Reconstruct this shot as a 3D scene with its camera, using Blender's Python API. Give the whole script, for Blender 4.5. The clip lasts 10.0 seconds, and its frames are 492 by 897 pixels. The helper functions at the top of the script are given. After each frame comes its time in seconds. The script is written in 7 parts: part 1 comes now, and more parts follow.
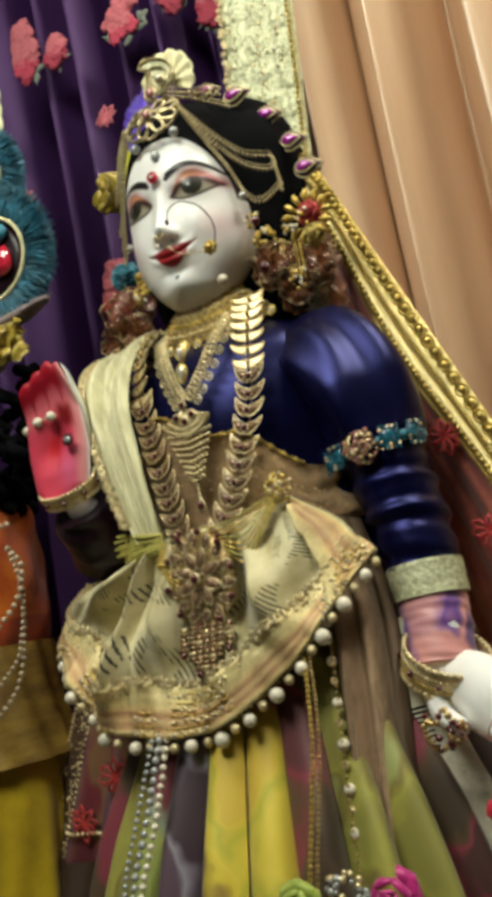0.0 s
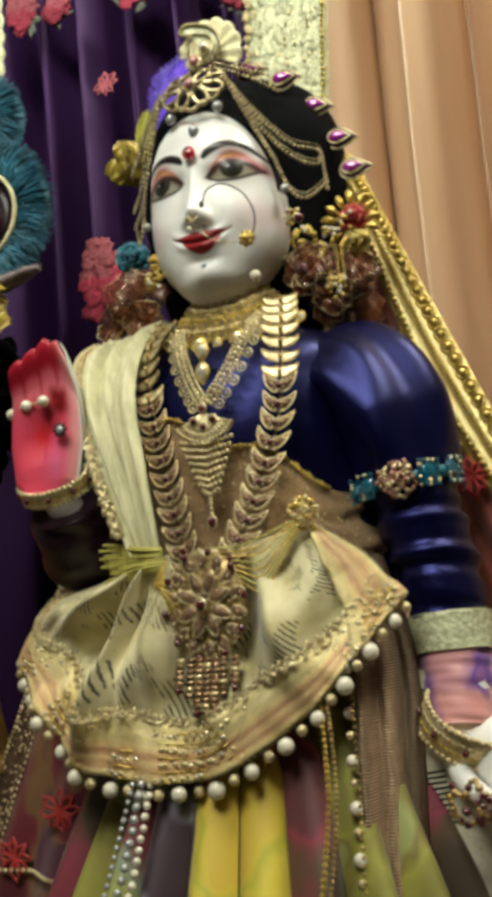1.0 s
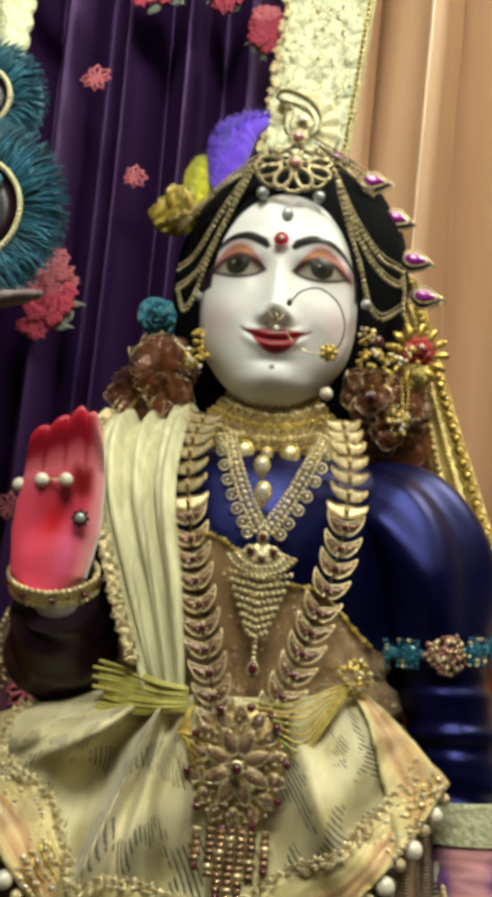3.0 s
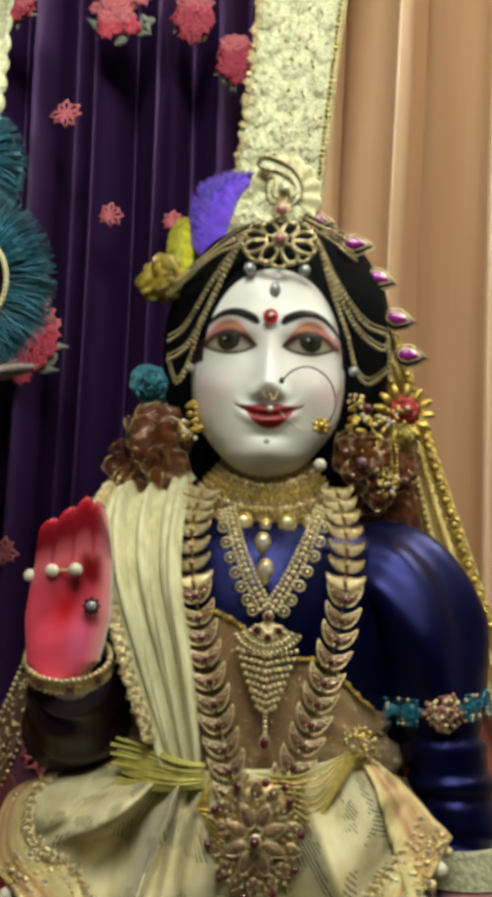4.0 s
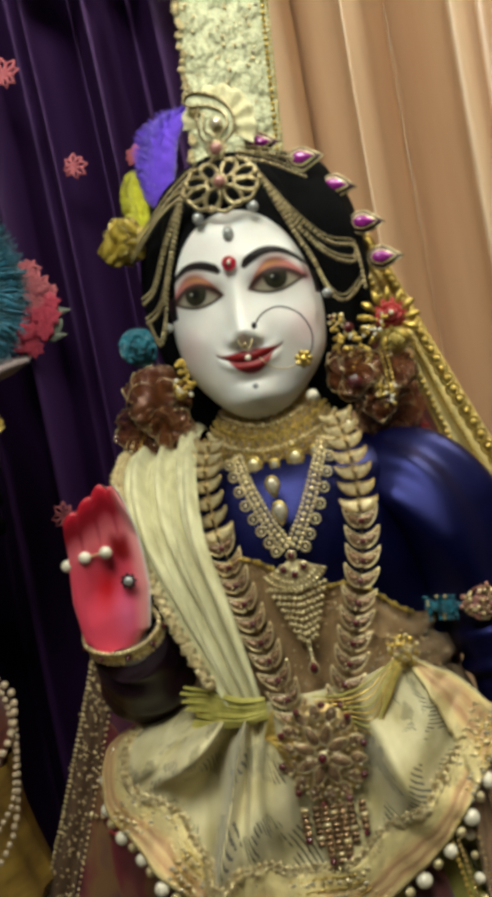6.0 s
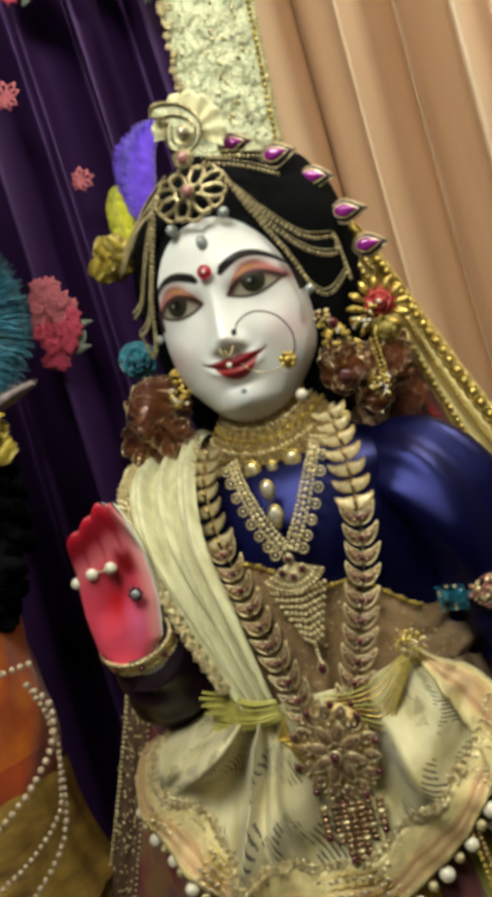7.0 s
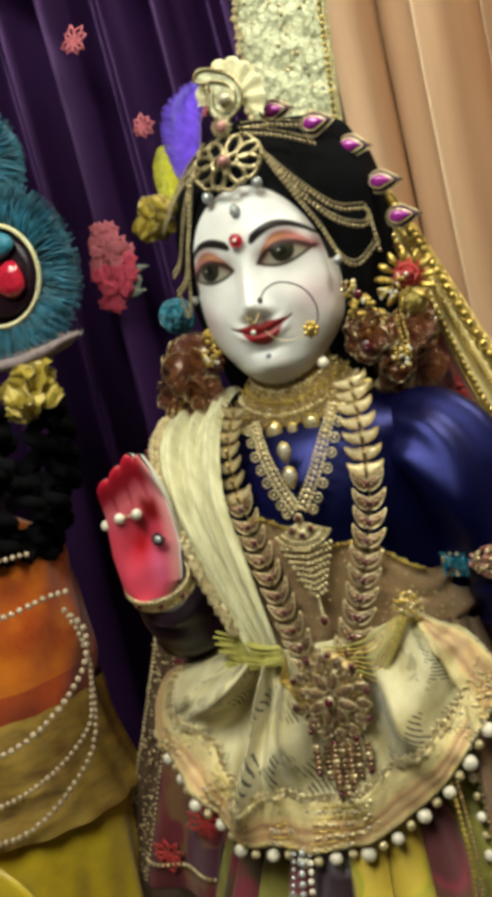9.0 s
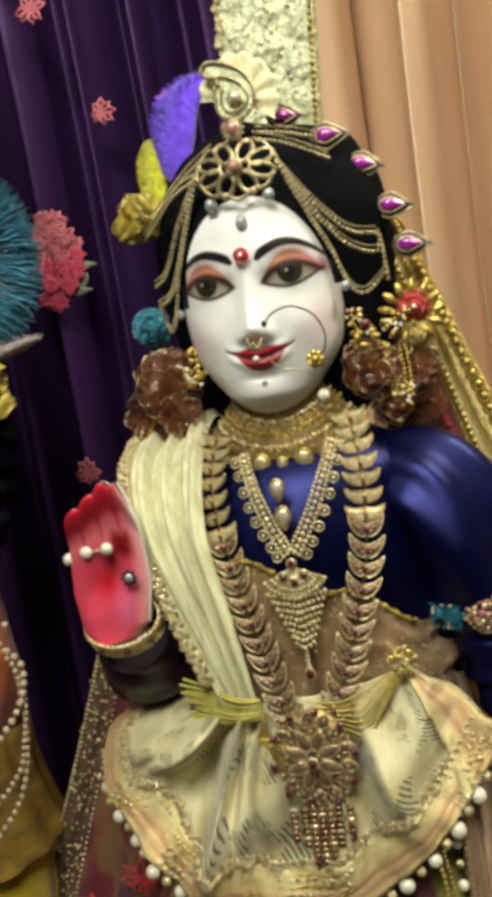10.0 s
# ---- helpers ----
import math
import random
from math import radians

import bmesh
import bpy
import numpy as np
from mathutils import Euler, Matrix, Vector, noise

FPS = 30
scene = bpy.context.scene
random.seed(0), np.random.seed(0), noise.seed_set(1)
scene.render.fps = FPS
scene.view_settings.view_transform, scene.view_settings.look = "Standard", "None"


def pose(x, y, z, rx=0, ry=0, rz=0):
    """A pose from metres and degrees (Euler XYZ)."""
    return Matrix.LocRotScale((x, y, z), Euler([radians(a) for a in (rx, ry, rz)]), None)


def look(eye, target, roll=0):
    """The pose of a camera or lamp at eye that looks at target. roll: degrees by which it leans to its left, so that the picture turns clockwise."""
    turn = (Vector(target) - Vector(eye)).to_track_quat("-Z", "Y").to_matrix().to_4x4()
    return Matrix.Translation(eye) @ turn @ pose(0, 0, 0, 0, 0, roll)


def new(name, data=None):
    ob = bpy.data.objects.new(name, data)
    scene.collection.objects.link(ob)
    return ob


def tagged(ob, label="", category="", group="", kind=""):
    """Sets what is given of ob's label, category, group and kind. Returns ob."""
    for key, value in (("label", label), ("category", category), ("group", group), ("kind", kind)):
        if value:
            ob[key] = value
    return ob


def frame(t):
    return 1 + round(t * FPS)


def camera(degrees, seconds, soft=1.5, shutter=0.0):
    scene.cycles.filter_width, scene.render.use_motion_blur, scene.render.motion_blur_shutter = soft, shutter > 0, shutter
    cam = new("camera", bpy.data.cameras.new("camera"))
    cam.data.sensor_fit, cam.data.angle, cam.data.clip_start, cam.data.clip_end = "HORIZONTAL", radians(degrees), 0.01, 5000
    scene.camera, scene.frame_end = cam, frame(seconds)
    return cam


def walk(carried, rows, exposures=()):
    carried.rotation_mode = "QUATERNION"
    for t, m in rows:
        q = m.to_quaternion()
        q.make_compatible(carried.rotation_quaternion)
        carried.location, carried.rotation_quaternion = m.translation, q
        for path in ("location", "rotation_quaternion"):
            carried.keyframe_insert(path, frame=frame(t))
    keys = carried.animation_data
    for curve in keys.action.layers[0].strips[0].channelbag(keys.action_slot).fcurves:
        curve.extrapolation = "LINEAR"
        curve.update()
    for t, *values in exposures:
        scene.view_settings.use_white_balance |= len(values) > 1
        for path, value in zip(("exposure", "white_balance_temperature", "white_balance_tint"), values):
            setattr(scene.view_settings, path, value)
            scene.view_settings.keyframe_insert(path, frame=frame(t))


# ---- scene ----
cam = camera(31.4, 10.0, 6.0)
# The guessed path in units of its length, set upright round the statue, whose brow mark stands at (0, 0, 0.8).
METRES = 0.8
BASE_POSE = pose(0.31280, -0.54337, 0.46258, 10.5573, 11.0213, 29.1833)
ROWS = [
    (0.0, 0.0, 0.0, 0.0, 0.0, 0.0, -0.0),
    (0.5, -0.0402, 0.0308, 0.0017, -1.96, 0.21, -2.93),
    (1.0, -0.0985, 0.0819, 0.0011, -6.75, 0.81, -6.89),
    (1.5, -0.1657, 0.1192, 0.0045, -13.01, 2.44, -10.83),
    (2.0, -0.2349, 0.1509, -0.0042, -18.43, 3.74, -14.73),
    (2.5, -0.2769, 0.1837, 0.005, -21.52, 4.08, -17.22),
    (3.0, -0.33, 0.2187, 0.0479, -24.74, 4.46, -19.2),
    (4.5, -0.4056, 0.2003, 0.1544, -27.64, -0.05, -14.68),
    (5.0, -0.3964, 0.1886, 0.1778, -26.03, -3.31, -10.25),
    (5.5, -0.3759, 0.1835, 0.1956, -24.47, -6.06, -6.04),
    (7.0, -0.2562, 0.1495, 0.2395, -15.95, -9.79, 3.57),
    (7.5, -0.2231, 0.1324, 0.2487, -13.25, -10.33, 4.78),
    (8.0, -0.1954, 0.0973, 0.2577, -10.52, -11.38, 4.64),
    (8.5, -0.189, 0.08, 0.2645, -8.99, -12.98, 3.63),
    (9.0, -0.2114, 0.1039, 0.2798, -9.95, -14.77, 1.52),
    (9.5, -0.2517, 0.1522, 0.2858, -12.93, -15.45, -0.78),
    (10.0, -0.2938, 0.1969, 0.2921, -17.55, -14.99, -4.0),
]
walk(cam, [(t, BASE_POSE @ pose(METRES * x, METRES * y, METRES * z, 90 + pitch, roll, yaw)) for t, x, y, z, yaw, pitch, roll in ROWS],
     [(0.0, -0.12), (1.0, -0.12), (3.0, -0.02), (4.5, -0.38), (5.5, -0.34), (7.5, -0.18), (9.0, -0.08), (10.0, 0.02)])

# ---- world and lamps ----
world = bpy.data.worlds.new("world")
scene.world = world
world.use_nodes = True
world.node_tree.nodes["Background"].inputs[0].default_value = (0.9, 0.85, 0.8, 1)
world.node_tree.nodes["Background"].inputs[1].default_value = 0.02


def area_lamp(name, eye, target, size, power, colour):
    data = bpy.data.lights.new(name, "AREA")
    data.shape, data.size, data.size_y, data.energy, data.color = "RECTANGLE", size[0], size[1], power, colour
    ob = new(name, data)
    ob.matrix_world = look(eye, target)
    return ob


# Key light, source unseen: placed and sized to get the statue's shading.
area_lamp("unseen_lamp_light", (0.0, -0.82, 1.64), (0.0, 0.08, 0.80), (0.60, 0.50), 15.9, (0.955, 1.0, 0.885))
# Side light, added to graze the curtain folds and deepen their contrast.
area_lamp("unseen_lamp_light", (0.80, -0.06, 2.02), (0.05, 0.25, 0.9), (0.35, 0.35), 30.0, (0.98, 0.98, 0.84))


# ---- materials ----
def nodes_of(name):
    m = bpy.data.materials.new(name)
    m.use_nodes = True
    t = m.node_tree
    return m, t, t.nodes["Principled BSDF"]


def add(t, kind, **values):
    n = t.nodes.new(kind)
    for k, v in values.items():
        n.inputs[k.replace("_", " ")].default_value = v
    return n


def ramp(t, source, stops):
    r = t.nodes.new("ShaderNodeValToRGB")
    e = r.color_ramp.elements
    while len(e) < len(stops):
        e.new(0.5)
    for k, (p, c) in zip(e, stops):
        k.position, k.color = p, (*c, 1)
    t.links.new(source, r.inputs["Fac"])
    return r


def material(name, c1, c2=None, rough=0.5, metal=0.0, scale=60.0, bump=0.0, bump_scale=400.0, sheen=0.0, coat=0.0,
             transmission=0.0, subsurface=0.0, alpha=1.0, spec=0.5, stretch=(1, 1, 1), random_tint=0.0, gloss_tint=None):
    m, t, b = nodes_of(name)
    c2 = c2 or tuple(0.75 * c for c in c1)
    co = t.nodes.new("ShaderNodeTexCoord")
    mp = t.nodes.new("ShaderNodeMapping")
    mp.inputs["Scale"].default_value = stretch
    t.links.new(co.outputs["Object"], mp.inputs["Vector"])
    n1 = add(t, "ShaderNodeTexNoise", Scale=scale, Detail=6.0, Roughness=0.65)
    t.links.new(mp.outputs[0], n1.inputs["Vector"])
    r = ramp(t, n1.outputs["Fac"], [(0.32, c2), (0.62, c1)])
    colour = r.outputs["Color"]
    if random_tint:
        info = t.nodes.new("ShaderNodeObjectInfo")
        hsv = t.nodes.new("ShaderNodeHueSaturation")
        mr = t.nodes.new("ShaderNodeMapRange")
        mr.inputs["To Min"].default_value, mr.inputs["To Max"].default_value = 1 - random_tint, 1 + random_tint
        t.links.new(info.outputs["Random"], mr.inputs["Value"])
        t.links.new(mr.outputs[0], hsv.inputs["Value"])
        t.links.new(colour, hsv.inputs["Color"])
        colour = hsv.outputs["Color"]
    t.links.new(colour, b.inputs["Base Color"])
    mr = t.nodes.new("ShaderNodeMapRange")
    mr.inputs["To Min"].default_value, mr.inputs["To Max"].default_value = max(0.03, rough - 0.08), min(1, rough + 0.1)
    t.links.new(n1.outputs["Fac"], mr.inputs["Value"])
    t.links.new(mr.outputs[0], b.inputs["Roughness"])
    b.inputs["Metallic"].default_value = metal
    b.inputs["Specular IOR Level"].default_value = spec
    b.inputs["Specular Tint"].default_value = (*(gloss_tint or (1, 1, 1)), 1)
    b.inputs["Sheen Weight"].default_value = sheen
    b.inputs["Coat Weight"].default_value = coat
    b.inputs["Transmission Weight"].default_value = transmission
    b.inputs["Subsurface Weight"].default_value = subsurface
    b.inputs["Subsurface Radius"].default_value = (0.006, 0.004, 0.003)
    b.inputs["Alpha"].default_value = alpha
    if bump:
        n2 = add(t, "ShaderNodeTexNoise", Scale=bump_scale, Detail=4.0)
        t.links.new(mp.outputs[0], n2.inputs["Vector"])
        bp = add(t, "ShaderNodeBump", Strength=bump, Distance=0.001)
        t.links.new(n2.outputs["Fac"], bp.inputs["Height"])
        t.links.new(bp.outputs[0], b.inputs["Normal"])
    return m


def painted_marble():
    m, t, b = nodes_of("painted_marble")
    a = t.nodes.new("ShaderNodeAttribute")
    a.attribute_name = "paint"
    co = t.nodes.new("ShaderNodeTexCoord")
    n = add(t, "ShaderNodeTexNoise", Scale=35.0, Detail=5.0)
    t.links.new(co.outputs["Object"], n.inputs["Vector"])
    r = ramp(t, n.outputs["Fac"], [(0.3, (0.90, 0.89, 0.86)), (0.65, (1.0, 1.0, 1.0))])
    mix = t.nodes.new("ShaderNodeMix")
    mix.data_type, mix.blend_type = "RGBA", "MULTIPLY"
    mix.inputs[0].default_value = 1.0
    t.links.new(a.outputs["Color"], mix.inputs[6])
    t.links.new(r.outputs["Color"], mix.inputs[7])
    t.links.new(mix.outputs[2], b.inputs["Base Color"])
    b.inputs["Roughness"].default_value = 0.36
    b.inputs["Specular IOR Level"].default_value = 0.32
    b.inputs["Subsurface Weight"].default_value = 0.35
    b.inputs["Subsurface Scale"].default_value = 1.0
    b.inputs["Subsurface Radius"].default_value = (0.004, 0.0032, 0.0026)
    b.inputs["Coat Weight"].default_value = 0.04
    return m


def woven_cream():
    """Cream gauze with dark open-work dashes in scattered patches."""
    m, t, b = nodes_of("woven_cream")
    co = t.nodes.new("ShaderNodeTexCoord")
    n = add(t, "ShaderNodeTexNoise", Scale=3.0, Detail=3.0)
    t.links.new(co.outputs["UV"], n.inputs["Vector"])
    base = ramp(t, n.outputs["Fac"], [(0.3, (0.40, 0.33, 0.14)), (0.65, (0.70, 0.63, 0.38))])
    w = add(t, "ShaderNodeTexWave", Scale=9.0, Distortion=1.2, Detail=1.0)
    w.inputs["Detail Scale"].default_value = 3.0
    mp = t.nodes.new("ShaderNodeMapping")
    mp.inputs["Rotation"].default_value = (0, 0, 0.5)
    t.links.new(co.outputs["UV"], mp.inputs["Vector"])
    t.links.new(mp.outputs[0], w.inputs["Vector"])
    lines = ramp(t, w.outputs["Fac"], [(0.18, (1, 1, 1)), (0.34, (0, 0, 0))])
    p = add(t, "ShaderNodeTexNoise", Scale=4.2, Detail=2.0)
    t.links.new(co.outputs["UV"], p.inputs["Vector"])
    patch = ramp(t, p.outputs["Fac"], [(0.54, (0, 0, 0)), (0.56, (1, 1, 1))])
    mul = t.nodes.new("ShaderNodeMath")
    mul.operation = "MULTIPLY"
    t.links.new(lines.outputs["Color"], mul.inputs[0])
    t.links.new(patch.outputs["Color"], mul.inputs[1])
    mix = t.nodes.new("ShaderNodeMix")
    mix.data_type = "RGBA"
    t.links.new(mul.outputs[0], mix.inputs[0])
    t.links.new(base.outputs["Color"], mix.inputs[6])
    mix.inputs[7].default_value = (0.05, 0.04, 0.02, 1)
    t.links.new(mix.outputs[2], b.inputs["Base Color"])
    b.inputs["Roughness"].default_value = 0.62
    b.inputs["Sheen Weight"].default_value = 0.25
    f = add(t, "ShaderNodeTexNoise", Scale=420.0, Detail=2.0)
    t.links.new(co.outputs["UV"], f.inputs["Vector"])
    bp = add(t, "ShaderNodeBump", Strength=0.15, Distance=0.0004)
    t.links.new(f.outputs["Fac"], bp.inputs["Height"])
    t.links.new(bp.outputs[0], b.inputs["Normal"])
    return m


def striped(name, colours, width, rough=0.42, metal=0.45, bump=0.7, rib=24.0, loose=0.30):
    """Woven ribbon of the given width: bands along it, crossed by fine ribs, with loose and missing threads."""
    m, t, b = nodes_of(name)
    co = t.nodes.new("ShaderNodeTexCoord")
    sep = t.nodes.new("ShaderNodeSeparateXYZ")
    t.links.new(co.outputs["UV"], sep.inputs[0])
    mp = t.nodes.new("ShaderNodeMapping")
    mp.inputs["Scale"].default_value = (7.0, 90.0, 1)
    t.links.new(co.outputs["UV"], mp.inputs["Vector"])
    n = add(t, "ShaderNodeTexNoise", Scale=1.0, Detail=4.0)
    t.links.new(mp.outputs[0], n.inputs["Vector"])
    v = t.nodes.new("ShaderNodeMath")
    v.operation = "MULTIPLY_ADD"
    t.links.new(sep.outputs[1], v.inputs[0])
    v.inputs[1].default_value = 0.1 / width
    off = t.nodes.new("ShaderNodeMath")
    off.operation = "MULTIPLY_ADD"
    t.links.new(n.outputs["Fac"], off.inputs[0])
    off.inputs[1].default_value, off.inputs[2].default_value = loose, -0.5 * loose
    t.links.new(off.outputs[0], v.inputs[2])
    k = len(colours)
    r = ramp(t, v.outputs[0], [(i / (k - 1), c) for i, c in enumerate(colours)])
    w = add(t, "ShaderNodeTexWave", Scale=rib, Distortion=1.6, Detail=2.0)
    t.links.new(co.outputs["UV"], w.inputs["Vector"])
    gap = add(t, "ShaderNodeTexNoise", Scale=7.0, Detail=3.0)
    t.links.new(co.outputs["UV"], gap.inputs["Vector"])
    where = ramp(t, gap.outputs["Fac"], [(0.46, (0, 0, 0)), (0.62, (1, 1, 1))])
    dark = ramp(t, w.outputs["Fac"], [(0.10, (1, 1, 1)), (0.45, (0, 0, 0))])
    mul = t.nodes.new("ShaderNodeMath")
    mul.operation = "MULTIPLY"
    t.links.new(where.outputs["Color"], mul.inputs[0])
    t.links.new(dark.outputs["Color"], mul.inputs[1])
    mix = t.nodes.new("ShaderNodeMix")
    mix.data_type = "RGBA"
    t.links.new(mul.outputs[0], mix.inputs[0])
    t.links.new(r.outputs["Color"], mix.inputs[6])
    mix.inputs[7].default_value = (*[0.55 * c for c in colours[k // 2]], 1)
    t.links.new(mix.outputs[2], b.inputs["Base Color"])
    b.inputs["Roughness"].default_value = rough
    b.inputs["Metallic"].default_value = metal
    hs = t.nodes.new("ShaderNodeMath")
    hs.operation = "ADD"
    t.links.new(w.outputs["Fac"], hs.inputs[0])
    t.links.new(n.outputs["Fac"], hs.inputs[1])
    bp = add(t, "ShaderNodeBump", Strength=bump, Distance=0.0009)
    t.links.new(hs.outputs[0], bp.inputs["Height"])
    t.links.new(bp.outputs[0], b.inputs["Normal"])
    return m


def openwork(name, bright, dark):
    """Sequinned lace: small bright cells parted by dark gaps."""
    m, t, b = nodes_of(name)
    co = t.nodes.new("ShaderNodeTexCoord")
    v = add(t, "ShaderNodeTexVoronoi", Scale=330.0)
    t.links.new(co.outputs["Object"], v.inputs["Vector"])
    n = add(t, "ShaderNodeTexNoise", Scale=55.0, Detail=4.0)
    t.links.new(co.outputs["Object"], n.inputs["Vector"])
    sm = t.nodes.new("ShaderNodeMath")
    sm.operation = "MULTIPLY_ADD"
    t.links.new(n.outputs["Fac"], sm.inputs[0])
    sm.inputs[1].default_value = -0.9
    t.links.new(v.outputs["Distance"], sm.inputs[2])
    r = ramp(t, sm.outputs[0], [(0.0, bright), (0.16, tuple(0.8 * c for c in bright)), (0.30, dark)])
    t.links.new(r.outputs["Color"], b.inputs["Base Color"])
    b.inputs["Roughness"].default_value, b.inputs["Metallic"].default_value = 0.50, 0.20
    bp = add(t, "ShaderNodeBump", Strength=0.5, Distance=0.0010)
    bp.invert = True
    t.links.new(v.outputs["Distance"], bp.inputs["Height"])
    t.links.new(bp.outputs[0], b.inputs["Normal"])
    return m


def printed(name, colours, scale, rough=0.6):
    """Printed cloth: soft-edged patches of several colours."""
    m, t, b = nodes_of(name)
    co = t.nodes.new("ShaderNodeTexCoord")
    mp = t.nodes.new("ShaderNodeMapping")
    mp.inputs["Scale"].default_value = (1.0, 1.0, 0.7)
    t.links.new(co.outputs["Object"], mp.inputs["Vector"])
    n0 = add(t, "ShaderNodeTexNoise", Scale=40.0, Detail=2.0)
    t.links.new(mp.outputs[0], n0.inputs["Vector"])
    mx = t.nodes.new("ShaderNodeMix")
    mx.data_type = "RGBA"
    mx.inputs[0].default_value = 0.03
    t.links.new(mp.outputs[0], mx.inputs[6])
    t.links.new(n0.outputs["Color"], mx.inputs[7])
    v = add(t, "ShaderNodeTexVoronoi", Scale=scale)
    v.feature = "SMOOTH_F1"
    v.inputs["Smoothness"].default_value = 0.7
    t.links.new(mx.outputs[2], v.inputs["Vector"])
    sep = t.nodes.new("ShaderNodeSeparateColor")
    t.links.new(v.outputs["Color"], sep.inputs[0])
    k = len(colours)
    r = ramp(t, sep.outputs[0], [(0.15 + 0.7 * i / (k - 1), c) for i, c in enumerate(colours)])
    t.links.new(r.outputs["Color"], b.inputs["Base Color"])
    b.inputs["Roughness"].default_value = rough
    b.inputs["Sheen Weight"].default_value = 0.2
    f = add(t, "ShaderNodeTexNoise", Scale=900.0, Detail=2.0)
    t.links.new(co.outputs["Object"], f.inputs["Vector"])
    bp = add(t, "ShaderNodeBump", Strength=0.25, Distance=0.0005)
    t.links.new(f.outputs["Fac"], bp.inputs["Height"])
    t.links.new(bp.outputs[0], b.inputs["Normal"])
    return m


MARBLE = painted_marble()
GOLD = material("antique_gold", (0.62, 0.45, 0.20), (0.30, 0.20, 0.08), 0.34, 0.9, 260, 0.5, 900, random_tint=0.15)
PALE_GOLD = material("pale_gold", (0.88, 0.76, 0.46), (0.56, 0.42, 0.19), 0.32, 0.65, 220, 0.4, 800, random_tint=0.12)
YELLOW_GOLD = material("yellow_gold", (0.78, 0.58, 0.16), (0.40, 0.26, 0.05), 0.33, 0.85, 300, 0.6, 700)
DULL_GOLD = material("dull_gold_chain", (0.62, 0.52, 0.30), (0.24, 0.18, 0.08), 0.30, 0.8, 300, 0.3, 900)
ROSE_CRYSTAL = material("rose_crystal", (0.42, 0.26, 0.145), (0.14, 0.07, 0.032), 0.16, 0.45, 520, 1.0, 750, coat=0.4, random_tint=0.2)
BRONZE = material("bronze_bead", (0.42, 0.27, 0.15), (0.15, 0.085, 0.04), 0.26, 0.75, 420, 0.4, 900, random_tint=0.2)
CLEAR_STONE = material("clear_stone", (0.72, 0.64, 0.48), (0.45, 0.38, 0.26), 0.1, 0.3, 300, coat=0.8)
GARNET = material("garnet_bead", (0.10, 0.012, 0.015), (0.05, 0.005, 0.008), 0.12, 0.0, 200, coat=0.8)
RED_STONE = material("red_stone", (0.60, 0.02, 0.05), (0.35, 0.01, 0.02), 0.15, 0.0, 200, coat=0.8)
PINK_STONE = material("dusty_pink_stone", (0.45, 0.20, 0.17), (0.28, 0.12, 0.10), 0.2, 0.1, 200, coat=0.6)
MAGENTA = material("magenta_gem", (0.42, 0.03, 0.30), (0.20, 0.01, 0.22), 0.12, 0.1, 260, coat=0.9)
PLUM_CLOTH = material("plum_edging", (0.10, 0.03, 0.06), (0.05, 0.015, 0.03), 0.7, 0.0, 300, 0.4, 600)
PEARL = material("pearl", (0.80, 0.74, 0.60), (0.66, 0.58, 0.42), 0.22, 0.0, 120, coat=0.5, random_tint=0.08)
DIM_PEARL = material("aged_pearl", (0.58, 0.46, 0.31), (0.42, 0.31, 0.19), 0.28, 0.0, 120, coat=0.3, random_tint=0.1)
SILVER_PEARL = material("silver_pearl", (0.46, 0.47, 0.45), (0.30, 0.31, 0.30), 0.25, 0.3, 200, coat=0.5)
BLACK_CLOTH = material("black_velvet", (0.004, 0.004, 0.005), (0.002, 0.002, 0.002), 0.9, 0.0, 90, 0.4, 500, spec=0.08)
DARK_SATIN = material("dark_plum_satin", (0.020, 0.006, 0.012), (0.006, 0.002, 0.005), 0.35, 0.0, 40, 0.15, 300, spec=0.3)
BLUE_SATIN = material("royal_blue_satin", (0.0018, 0.0018, 0.022), (0.0008, 0.0008, 0.009), 0.33, 0.0, 30, 0.25, 700, spec=0.62, gloss_tint=(0.24, 0.26, 1.0))
CREAM = woven_cream()
CREAM_SASH = material("cream_silk", (0.82, 0.77, 0.47), (0.55, 0.50, 0.25), 0.50, 0.0, 22, 0.9, 260, sheen=0.2, stretch=(5, 5, 0.7))
HEM_RIBBON = striped("gold_rose_ribbon", [(0.80, 0.66, 0.30), (0.78, 0.56, 0.25), (0.62, 0.34, 0.17), (0.80, 0.58, 0.28), (0.56, 0.29, 0.15), (0.78, 0.56, 0.25), (0.82, 0.68, 0.32)], 0.022, 0.42, 0.12, 0.45, 40.0, 0.45)
GOLD_LACE = striped("gold_lace", [(0.82, 0.66, 0.26), (0.46, 0.32, 0.09), (0.88, 0.76, 0.38), (0.52, 0.38, 0.12), (0.86, 0.68, 0.28)], 0.030, 0.34, 0.55, 0.5, 14.0)
PINK_SILK = printed("pink_blue_silk", [(0.62, 0.22, 0.22), (0.12, 0.05, 0.26), (0.66, 0.30, 0.28), (0.64, 0.26, 0.24), (0.10, 0.05, 0.24)], 30, 0.4)
VEIL = material("coral_veil", (0.50, 0.15, 0.10), (0.36, 0.08, 0.06), 0.55, 0.0, 40, 0.4, 500, sheen=0.3)
